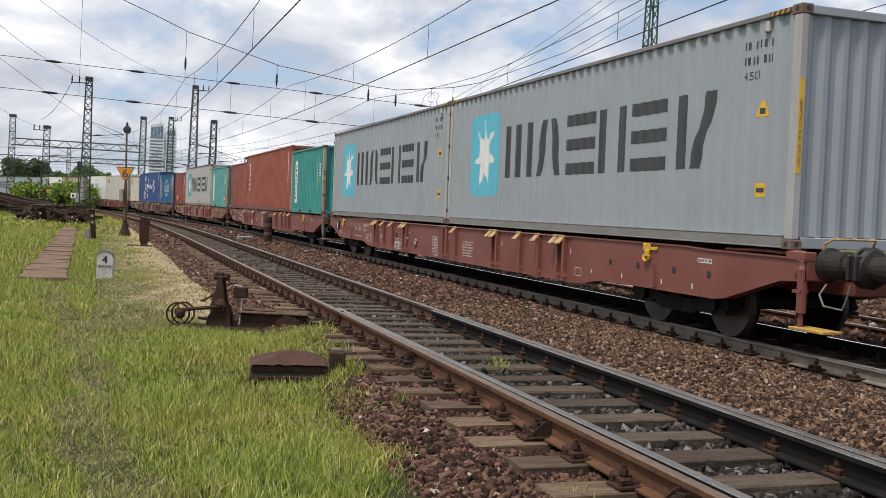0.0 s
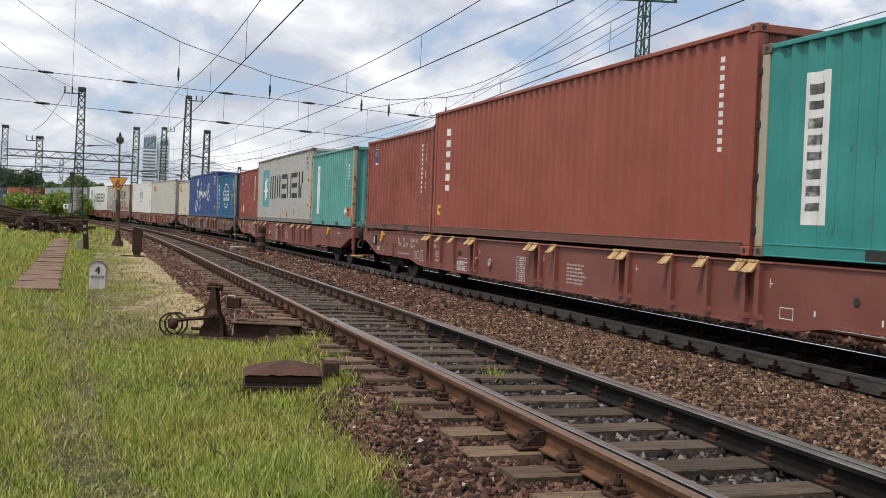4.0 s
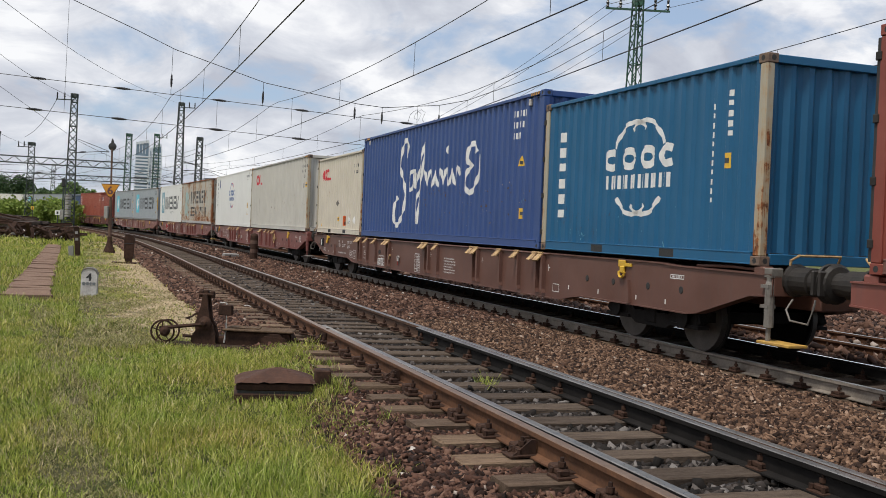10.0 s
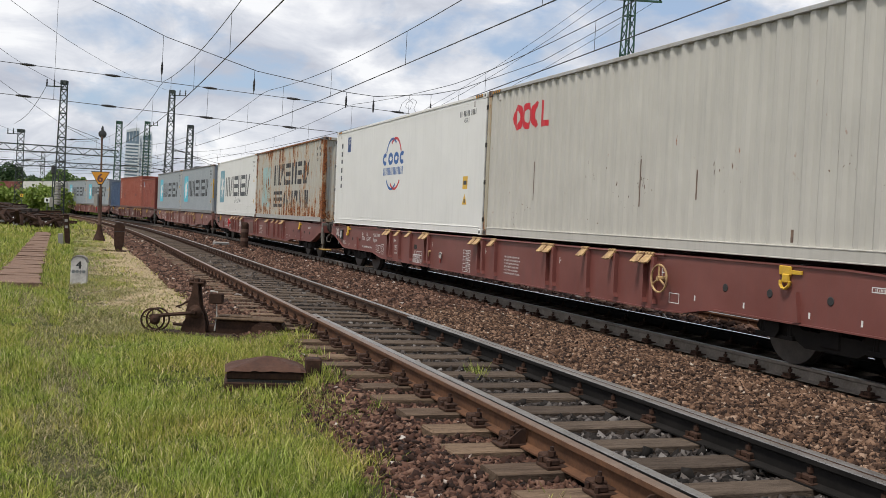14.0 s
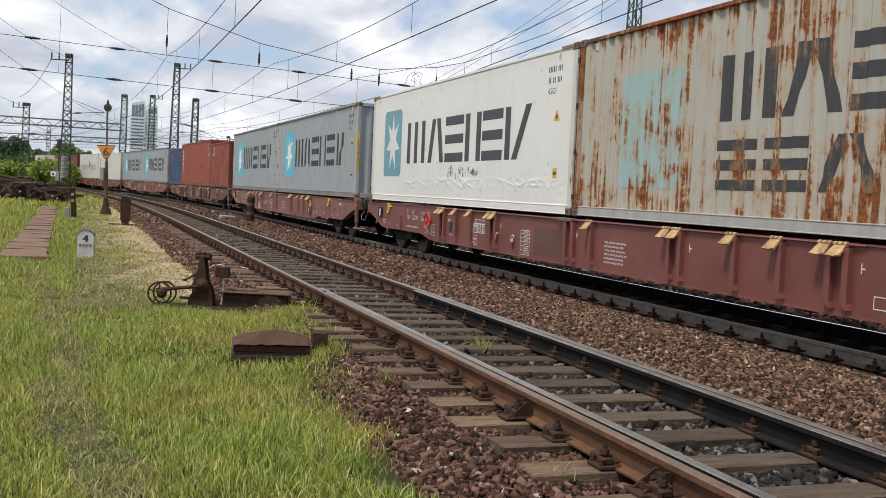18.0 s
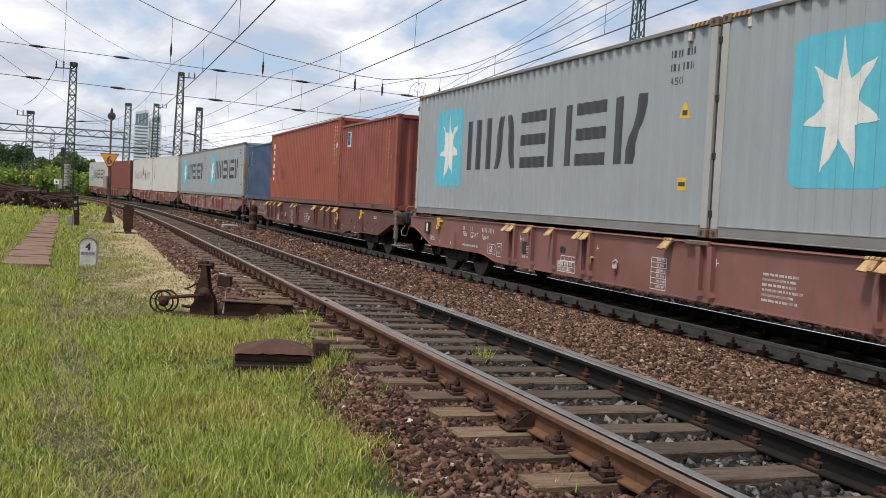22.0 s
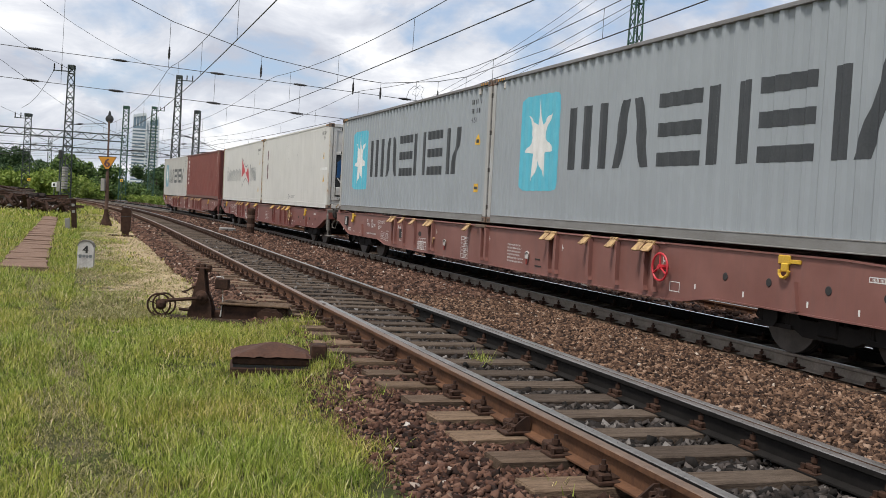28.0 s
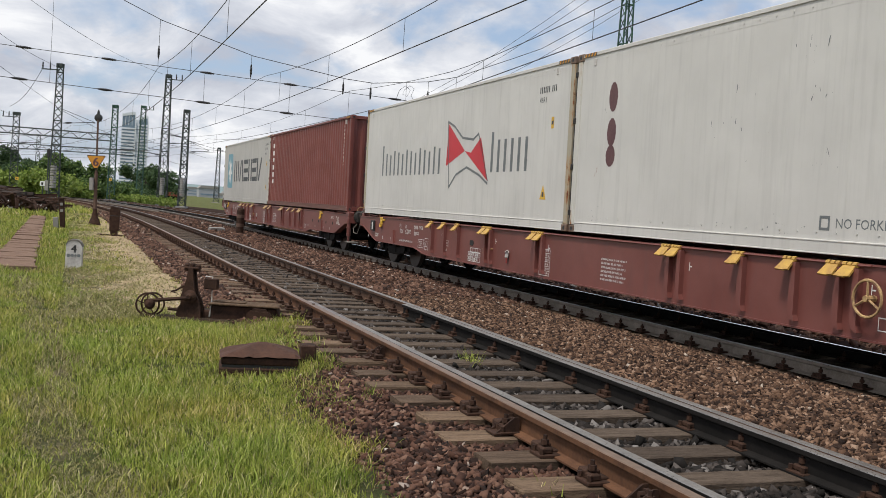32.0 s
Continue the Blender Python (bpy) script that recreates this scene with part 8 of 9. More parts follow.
def build_switch_stand():
    s = empty("switch_stand", pose(-2.80, 12.45, -0.28, 0, 0, -6))
    tagged(s, "dark rusty hand switch stand with weighted lever", "switch lever")
    # local x points from the track outward to the camera side is -y; y along the track
    fr = Shape()
    for y in (-0.06, 0.06):
        fr.prism([(-0.17, -0.06), (0.17, -0.06), (0.155, 0.16), (0.12, 0.27), (0.075, 0.34), (0.05, 0.50), (0.028, 0.66), (-0.028, 0.66), (-0.045, 0.52), (-0.085, 0.37), (-0.11, 0.30), (-0.105, 0.20), (-0.15, 0.10)], "y", y - 0.018, y + 0.018)
    fr.box(-0.07, 0.07, -0.042, 0.042, 0.05, 0.28, bev=0.02)
    part("stand_frame", fr, M["iron"], s, "tapering iron cheeks of the stand")
    hd = Shape().box(-0.095, 0.095, -0.05, 0.05, 0.645, 0.675, bev=0.01)
    for x in (-0.075, 0.075):
        hd.lathe((x, 0, 0.62), (0, 0, 1), [(0.028, 0), (0.034, 0.01), (0.034, 0.075), (0.02, 0.09)], 8)
    hd.box(-0.03, 0.03, -0.035, 0.035, 0.64, 0.72, bev=0.012)
    part("head", hd, M["iron"], s)
    part("pivot_boss", Shape().lathe((0.02, -0.08, 0.30), (0, -1, 0), [(0.085, 0), (0.085, 0.03), (0.045, 0.05), (0.025, 0.08)], 14), M["iron"], s)
    part("lever_arm", Shape().path([(0.05, -0.12, 0.29), (-0.25, -0.13, 0.25), (-0.55, -0.13, 0.205)], 0.026, 6), M["iron"], s)
    wt = Shape().ring((-0.50, -0.16, 0.17), (0.35, -1, 0), 0.14, 0.012, 20).ring((-0.47, -0.06, 0.17), (0.35, -1, 0), 0.14, 0.012, 20)
    for k in range(5):
        a = radians(20 + 72 * k)
        wt.tube((-0.50, -0.16, 0.17), (-0.50 + 0.14 * math.cos(a), -0.16, 0.17 + 0.14 * math.sin(a)), 0.008, 5)
    part("lever_weight", wt, M["iron"], s, "open spoked iron weight at the lever's end")
    part("weight_core", Shape().lathe((-0.49, -0.11, 0.17), (0.35, -1, 0), [(0.04, -0.09), (0.065, -0.05), (0.065, 0.06), (0.03, 0.09)], 12), M["iron"], s)
    part("base_timber", Shape().box(-0.62, 0.55, -0.16, 0.12, -0.12, 0.03, bev=0.015), M["sleeperdark"], s, "dark timber base")
    part("wire_loop", Shape().path([(-0.12, 0.05, 0.42), (-0.2, 0.02, 0.36), (-0.26, 0, 0.34), (-0.2, -0.02, 0.33)], 0.012, 5), M["iron"], s)
    part("hook_rod", Shape().path([(0.16, 0.05, 0.56), (0.25, 0.05, 0.56), (0.26, 0.05, 0.2), (0.24, 0.05, 0.05)], 0.011, 5), M["stone"], s, "thin pale rod")
    part("lantern_box", Shape().box(0.15, 0.33, 0.02, 0.10, 0.40, 0.54, bev=0.012), M["iron"], s)


build_switch_stand()


def build_point_box():
    b = empty("point_machine_box", pose(-2.12, 12.62, -0.21, 0, 0, 2))
    tagged(b, "long low rusty steel box over the switch rods", "point machine")
    part("body", Shape().box(-0.42, 0.40, -0.17, 0.17, -0.08, 0.135, bev=0.015), M["iron"], b)
    part("lid", Shape().box(-0.46, 0.44, -0.22, 0.22, 0.137, 0.165, bev=0.01).box(-0.40, 0.0, -0.10, 0.16, 0.165, 0.18, bev=0.008), M["sleeper"], b, "flat faded brown lid")
    part("guard", Shape().prism([(0.05, 0.0), (0.34, 0.0), (0.36, 0.05), (0.33, 0.085), (0.09, 0.10), (0.04, 0.06)], "y", -0.27, -0.175).prism([(0.10, 0.10), (0.31, 0.085), (0.28, 0.125), (0.13, 0.13)], "y", -0.255, -0.185), M["iron"], b, "rounded cast cover on the front")
    part("side_frame", Shape().box(-0.72, -0.43, -0.12, 0.10, -0.08, 0.06, bev=0.02).box(-0.70, -0.60, -0.14, -0.06, 0.06, 0.11, bev=0.01), M["iron"], b)
    part("end_plate", Shape().prism([(0.41, -0.08), (0.47, -0.08), (0.47, 0.02), (0.41, 0.12)], "y", -0.15, 0.15), M["iron"], b)
    for x0, x1, y, z in ((0.42, 1.05, -0.05, 0.04), (0.42, 2.3, 0.10, 0.02), (-1.0, -0.45, 0.02, 0.03)):
        part("drive_rod", Shape().tube((x0, y, z), (x1, y, z - 0.03), 0.021, 6), M["iron"], b, "rusty drive rod")
    part("clamp", Shape().box(0.84, 0.90, -0.12, 0.04, -0.04, 0.17, bev=0.01).box(0.95, 1.03, -0.12, 0.04, -0.04, 0.12, bev=0.01).tube((0.87, -0.04, 0.17), (0.87, -0.04, 0.22), 0.022, 6).tube((0.99, -0.04, 0.12), (0.99, -0.04, 0.15), 0.02, 6), M["iron"], b)
    for x0, x1, y0, y1, z1 in ((1.12, 1.24, -0.1, 0.1, 0.07), (0.60, 0.68, -0.12, 0.02, 0.06), (-0.86, -0.76, -0.1, 0.08, 0.09)):
        part("rod_joint", Shape().box(x0, x1, y0, y1, -0.04, z1, bev=0.02).tube(((x0 + x1) / 2, (y0 + y1) / 2, z1), ((x0 + x1) / 2, (y0 + y1) / 2, z1 + 0.03), 0.02, 6), M["iron"], b)


build_point_box()


def build_covered_box():
    b = empty("covered_pit_box", pose(-1.355, 8.97, -0.245, 0, 0, 11))
    tagged(b, "low slatted rusty box with a sagging brown cover in the grass", "track box")
    part("lower_slat", Shape().box(-0.36, 0.36, -0.24, 0.24, -0.12, 0.035, bev=0.01), M["iron"], b)
    part("middle_slat", Shape().box(-0.335, 0.335, -0.22, 0.22, 0.036, 0.06), M["black"], b)
    part("upper_slat", Shape().box(-0.345, 0.345, -0.23, 0.23, 0.061, 0.125, bev=0.01), M["iron"], b)
    # cover: creased sheet, high in the middle
    bm = bmesh.new()
    nx, ny = 14, 10
    g = [[None] * (ny + 1) for _ in range(nx + 1)]
    for i in range(nx + 1):
        for j in range(ny + 1):
            u, v = i / nx * 2 - 1, j / ny * 2 - 1
            z = 0.255 - 0.115 * max(abs(u * 0.95 - 0.08), abs(v) * 0.9) + 0.010 * noise.noise((u * 3, v * 3, 1.0))
            if max(abs(u), abs(v)) > 0.99:
                z -= 0.014 + 0.014 * noise.noise((u * 9, v * 9, 2.0))
            g[i][j] = bm.verts.new((u * 0.362 + 0.012 * noise.noise((v * 6, 1, 0)), v * 0.25, z))
    for i in range(nx):
        for j in range(ny):
            bm.faces.new((g[i][j], g[i + 1][j], g[i + 1][j + 1], g[i][j + 1]))
    me = bpy.data.meshes.new("cover")
    bm.to_mesh(me)
    bm.free()
    me.materials.append(surface("brown_tarred_cover", (0.090, 0.045, 0.031), (0.05, 0.026, 0.019), 0.8, scale=5, bump=0.3, spec=0.2))
    part("cover", me, None, b, "sagging brown tarred cover")
    part("side_box", Shape().box(0.385, 0.53, 0.10, 0.30, -0.02, 0.21, bev=0.012), M["iron"], b, "small rusty iron box")


build_covered_box()


def build_litter():
    bm = bmesh.new()
    pts = [[bm.verts.new((0.085 * u + 0.02 * noise.noise((u, v, 3.0)), 0.05 * v, 0.05 + 0.035 * math.sin(u * 1.9) * (1 if u > 0 else 0.35) + 0.012 * noise.noise((u * 2, v * 2, 8.0)))) for v in (-1, -0.3, 0.4, 1)] for u in (-3, -2.2, -1.4, -0.6, 0.2, 0.9, 1.5)]
    for a, b in zip(pts[:-1], pts[1:]):
        for k in range(3):
            bm.faces.new((a[k], b[k], b[k + 1], a[k + 1]))
    me = bpy.data.meshes.new("litter_sheet")
    bmesh.ops.solidify(bm, geom=bm.faces[:], thickness=0.006)
    bm.to_mesh(me)
    bm.free()
    me.materials.append(M["stone"])
    o = part("litter_sheet", me, None, None, "crumpled pale sheet of litter lying on the ballast")
    o.matrix_world = pose(-3.0, 17.45, -0.215, 0, 0, 10)
    tagged(o, category="litter")


build_litter()


def build_scrap():
    rnd = random.Random(11)
    rail_outline = [(-0.07, 0), (0.07, 0), (0.07, 0.02), (0.012, 0.04), (0.012, 0.12), (0.036, 0.14), (0.036, 0.17), (-0.036, 0.17), (-0.036, 0.14), (-0.012, 0.12), (-0.012, 0.04), (-0.07, 0.02)]

    def lay(kind, L, m):
        sh = Shape()
        if kind:
            sh.box(-L / 2, L / 2, -0.13, 0.13, 0, 0.2, bev=0.02)
        else:
            sh.prism(rail_outline, "x", -L / 2, L / 2)
        o = part("old_timber" if kind else "old_rail", sh, M["scrapwood"] if kind else M["iron"], None, "dark old timber baulk on the scrap heap" if kind else "rusty length of old rail on the scrap heap")
        o.matrix_world = m
        tagged(o, category="old timber" if kind else "scrap rail", group="scrap heap beside the track")
    # a stack of baulks at the back, long rails sloping down from it towards the track
    for k in range(27):
        row = k // 6
        lay(k % 4 != 0, rnd.uniform(3.5, 6.5), pose(-33.0 + rnd.uniform(-1.6, 1.4) - row * 0.25, 75.0 + rnd.uniform(-1.4, 1.4), -0.27 + row * 0.27 + rnd.uniform(0, .05), rnd.uniform(-12, 12), rnd.uniform(-3, 4), rnd.uniform(-22, 22) - 8))
    for k in range(9):
        lay(k % 3 == 1, rnd.uniform(6.0, 8.5), pose(-25.6 - 0.45 * k + rnd.uniform(-.3, .3), 60.5 + 0.9 * k, 0.42 + 0.05 * k + rnd.uniform(-.06, .06), rnd.uniform(-10, 10), 7 + rnd.uniform(-3, 3), -12 + rnd.uniform(-9, 9)))
    for k in range(22):
        row = k // 6
        lay(k % 3 != 0, rnd.uniform(2.0, 3.6), pose(-23.4 + rnd.uniform(-1.0, 1.4) - row * 0.5, 59.0 + rnd.uniform(-2.2, 3.2), -0.27 + row * 0.25 + rnd.uniform(0, .04), rnd.uniform(-20, 20), rnd.uniform(-6, 8), rnd.uniform(-45, 40) - 8))
    for k in range(64):
        sh = Shape().box(-0.10, 0.10, -0.45, 0.45, 0, 0.12, bev=0.02)
        sh.tube((-0.05, -0.3, 0.12), (-0.05, -0.3, 0.26), 0.04, 6)
        near = k % 2
        o = part("scrap_block", sh, M["concrete"] if k % 4 == 0 else M["iron"], None, "short grey concrete block on the scrap heap" if k % 4 == 0 else "short rusty switch part on the scrap heap")
        o.matrix_world = pose(-21.4 + rnd.uniform(-1.9, 1.7) - 0.4 * (1 - near), 53.2 + rnd.uniform(-.8, 1.3) + 1.2 * (1 - near), -0.27 + rnd.uniform(0, .62) * (1 if near else 0.5), rnd.uniform(-60, 60) if near else rnd.uniform(-25, 25), rnd.uniform(-25, 25), rnd.uniform(0, 180))
        tagged(o, category="scrap part", group="scrap heap beside the track")


build_scrap()

# -------------------------------------------------- trees, weeds, far town
def leaf_cloud(centres, per, size, rs):
    """Many small leaf cards round each centre: n x 4 points."""
    c = np.repeat(np.asarray(centres, dtype=float), per, axis=0)
    n = len(c)
    rad = c[:, 3:4]
    off = rs.normal(size=(n, 3))
    off /= np.linalg.norm(off, axis=1)[:, None] + 1e-9
    p = c[:, :3] + off * rad * rs.uniform(0.35, 1.05, (n, 1)) * np.array([1, 1, 0.8])
    a = rs.normal(size=(n, 3))
    a /= np.linalg.norm(a, axis=1)[:, None]
    b = np.cross(a, rs.normal(size=(n, 3)))
    b /= np.linalg.norm(b, axis=1)[:, None] + 1e-9
    s = size * rs.uniform(0.5, 1.4, (n, 1))
    v = np.stack([p - a * s, p + b * s * 0.6, p + a * s, p - b * s * 0.6], 1)
    return v.reshape(-1, 3), np.arange(4 * n).reshape(n, 4)


def tree(pos, height, spread, label, seed, mat="leaf", bush=False, name="tree"):
    rnd = random.Random(seed)
    rs = np.random.RandomState(seed)
    t = empty(name)
    t.location = pos
    tagged(t, label, "bush" if bush else "tree", "trees behind the railway")
    tr = Shape()
    cen = []
    if not bush:
        tr.tube((0, 0, -0.4), (0.1, 0, height * 0.55), 0.03 * height, 8, r2=0.014 * height)
    for k in range(9 if not bush else 12):
        a = rnd.uniform(0, 2 * math.pi)
        r = spread * math.sqrt(rnd.uniform(0.05, 1)) * (0.85 if not bush else 1.0)
        z = height * (rnd.uniform(0.42, 0.93) if not bush else rnd.uniform(0.2, 0.85)) * (1 - 0.25 * (r / spread) ** 2)
        tip = (r * math.cos(a), r * math.sin(a), z)
        tr.tube((0.05, 0, (height * 0.3 if not bush else -0.2)), tip, 0.009 * height, 5, r2=0.003 * height)
        cen.append((*tip, spread * rnd.uniform(0.28, 0.5)))
        for j in range(2):
            cen.append((tip[0] + rnd.uniform(-.4, .4) * spread, tip[1] + rnd.uniform(-.4, .4) * spread, max(0.4, tip[2] + rnd.uniform(-.18, .14) * height), spread * rnd.uniform(0.16, 0.3)))
    part("trunk", tr, M["bark"], t)
    v, q = leaf_cloud(cen, 190, 0.17 + 0.012 * height, rs)
    part("crown", quads_mesh("crown", v, q, M[mat]), None, t)
    return t


TREES = [(-24.6, 212, 11, 6.5, 1), (-23.2, 205, 10.5, 5.5, 1), (-22.2, 192, 7.2, 5, 1), (-20.3, 165, 7.6, 5.2, 0), (-19.4, 158, 8.8, 5.0, 0), (-18.9, 166, 7.4, 4.5, 0), (-21.2, 180, 4.8, 4.8, 0), (-17.9, 175, 4.2, 4.2, 0),
         (-15.55, 210, 12.0, 5.0, 1), (-15.0, 225, 9.0, 5.0, 1), (-16.9, 215, 5.4, 5.0, 1), (-14.4, 245, 6.6, 5.0, 1), (-18.2, 150, 4.0, 4.0, 0), (-22.7, 196, 5.0, 5.0, 0), (-16.2, 190, 3.8, 4.0, 1), (-20.9, 168, 4.6, 4.2, 0), (-21.9, 135, 4.6, 4.0, 2), (-20.7, 128, 4.4, 3.6, 2), (-19.9, 140, 3.8, 3.6, 2), (-22.8, 140, 3.8, 3.6, 2)]
for k, (deg, d, h, sp, dk) in enumerate(TREES):
    tree(at_bearing(deg, d, -0.3), h * 0.74, sp, "light green low bush at the edge of the yard" if dk == 2 else "dark green leafy tree behind the tracks" if dk else "bright green dense shrub-like tree behind the tracks", 20 + k, ("leaf", "leafdark", "weed")[dk], h < 5.5)


def build_weeds():
    rs = np.random.RandomState(5)
    cen = []
    for k in range(620):
        deg = rs.uniform(-23, -13.9)
        d = -78 - 11 * deg + rs.uniform(22, 62)
        p = at_bearing(deg, d, 0)
        s, lat = to_line(p.x, p.y)
        if lat[0] < 7.0:
            continue
        cen.append((p.x, p.y, rs.uniform(-0.1, 0.45), rs.uniform(0.35, 0.75)))
    v, q = leaf_cloud(cen, 60, 0.16, rs)
    o = new("weeds", quads_mesh("weeds", v, q, M["weed"]))
    tagged(o, "tall light green weeds along the far side of the yard", "weeds", kind="stuff")


build_weeds()


def tower(deg, d, w, h, floors, crown, label):
    """Slab of pale floor bands over glass, with a tall glass crown and white edge fins."""
    t = empty("high_rise_tower")
    p = at_bearing(deg, d, 0)
    t.matrix_world = pose(p.x, p.y, -5, 0, 0, -deg)
    tagged(t, label, "high-rise building", "far twin towers")
    part("glass_core", Shape().box(-w / 2, w / 2, 0, w * 0.8, 0, h * 0.985), M["glass"], t)
    step = h / floors
    for k in range(int(floors * (1 - crown))):
        part("floor_band", Shape().box(-w / 2 - 0.9, w / 2 + 0.2, -1.0, w * 0.8, k * step, k * step + step * 0.52), M["facade"], t)
    z0 = h * (1 - crown)
    for x in np.linspace(-w / 2, w / 2, 5):
        part("mullion", Shape().box(x - 0.35, x + 0.35, -0.6, 0.2, z0, h), M["facade"], t)
    part("side_fin", Shape().prism([(w / 2 - 0.3, 0), (w / 2 + 1.7, 0), (w / 2 + 1.7, h * 0.80), (w / 2 + 1.1, h * 0.93), (w / 2 - 0.6, h * 1.02), (w / 2 - 1.2, h * 1.0), (w / 2 - 0.3, h * 0.9)], "y", -1.3, w * 0.8), M["facade"], t)
    part("roof_crown", Shape().prism([(-w * 0.5, h * 0.975), (-w * 0.2, h * 1.0), (w * 0.46, h * 1.02), (w * 0.46, h * 0.985), (-w * 0.5, h * 0.955)], "y", -0.8, w * 0.8), M["facade"], t)


tower(-16.60, 1500, 18, 119, 25, 0.15, "pale high-rise tower with white floor bands, hazy in the distance")
tower(-15.82, 1540, 13, 118, 25, 0.06, "second pale high-rise tower with glass front in the distance")
tower(-16.20, 1560, 6, 113, 25, 0.45, "narrow glass stair tower standing between two high-rises")


def build_town():
    rnd = random.Random(8)
    for k in range(22):
        deg = rnd.choice((rnd.uniform(-13.6, -10.4), rnd.uniform(-19, -17.6), rnd.uniform(-24, -21)))
        d = rnd.uniform(850, 1500)
        w, h = rnd.uniform(9, 22), rnd.uniform(6, 15)
        b = empty("far_building")
        p = at_bearing(deg, d, 0)
        b.matrix_world = pose(p.x, p.y, -4, 0, 0, -deg + rnd.uniform(-20, 20))
        tagged(b, "distant town building with rows of windows, haze put into its wall colour", "building", "far town")
        # wall colour already holds the haze of the distance
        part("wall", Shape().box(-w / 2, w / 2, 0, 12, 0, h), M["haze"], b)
        part("roof", Shape().prism([(-w / 2 - .5, h), (w / 2 + .5, h), (w / 2 - 2, h + 2.5), (-w / 2 + 2, h + 2.5)], "y", -0.5, 12.5), M["concrete"], b)
        for r in range(int(h / 4)):
            part("window_row", Shape().box(-w / 2 + 1.5, w / 2 - 1.5, -0.12, 0.1, r * 4 + 1.6, r * 4 + 3.0), M["glass"], b)
    hill = Shape()
    n = 60
    for k in range(n + 1):
        deg = -60 + 120 * k / n
        h = 34 + 26 * noise.noise((k * 0.35, 0, 0)) + 14 * noise.noise((k * 1.1, 4, 0))
        a, b = at_bearing(deg, 3300, -8), at_bearing(deg, 3600, max(6, h))
        c = at_bearing(deg, 4100, -8)
        hill.v += [tuple(a), tuple(b), tuple(c)]
    for k in range(n):
        for j in range(2):
            hill.f.append((3 * k + j, 3 * k + 3 + j, 3 * k + 4 + j, 3 * k + 1 + j))
            hill.i.append(0)
    # woods tinted blue-grey, haze painted into their colour
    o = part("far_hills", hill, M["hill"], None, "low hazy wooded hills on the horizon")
    tagged(o, category="hills", kind="structure")
    # red locomotive far down the yard
    p = at_bearing(-13.95, 262, -0.55)
    lo = empty("locomotive", pose(p.x, p.y, p.z, 0, 0, 99))
    tagged(lo, "red locomotive with a pale cab front standing far down the yard", "locomotive")
    part("body", Shape().box(-6, 6, -1.5, 1.5, 1.1, 3.5, bev=0.2), M["brick"], lo)
    part("cab_window", Shape().box(-6.02, -5.9, -1.1, 1.1, 2.4, 3.1), M["chalk"], lo)
    part("underframe", Shape().box(-5.8, 5.8, -1.3, 1.3, 0.0, 1.1), M["bogie"], lo)


build_town()

# -------------------------------------------------- loose stones and grass, last
stones("shoulder_stones", "dark red-brown crushed ballast stones beside the rusty rail", [(7, 21, -7.35, -5.95, 0.027, 0.032, bedz), (21, 30, -7.35, -5.95, 0.06, 0.055, bedz)], M["stone_red"], 100)
stones("verge_stones", "dark brown ballast stones along the gravel verge", [(-12, 7, -7.05, -5.95, 0.048, 0.05, bedz), (-45, -12, -7.1, -5.95, 0.09, 0.075, bedz)], M["stone_brown"], 150)
stones("verge_gravel", "pale tan gravel trodden into the verge beside the track", [(-14, 10.5, -8.9, -6.75, 0.10, 0.017, lambda l, q: ground_height(*on_lines(q, l)) + 0.002)], M["gravel"], 180)
stones("track_stones", "dark oily ballast stones between the rails of the near track", [(6, 21, -5.85, -4.5, 0.038, 0.044, bedz), (21, 30, -5.85, -4.5, 0.07, 0.06, bedz), (-12, 6, -5.85, -4.5, 0.06, 0.058, bedz)], M["stone_dark"], 200)
stones("middle_stones", "tan and brown crushed ballast stones between two tracks", [(4.5, 21, -4.32, -0.85, 0.0305, 0.033, bedz), (21, 30, -4.32, -0.85, 0.07, 0.06, bedz)], M["stone_tan"], 300)
stones("yard_stones", "dark brown ballast stones on the far side of the train", [(-26, 14, 1.1, 14.5, 0.17, 0.10, lambda l, q: bedz(l, q) - 0.015)], M["stone_brown"], 350)
stones("far_stones", "dark brown ballast stones between two tracks farther off", [(-14, 5.5, -4.32, -0.85, 0.055, 0.056, bedz), (-50, -14, -4.32, -0.85, 0.11, 0.085, bedz)], M["stone_brown"], 400)


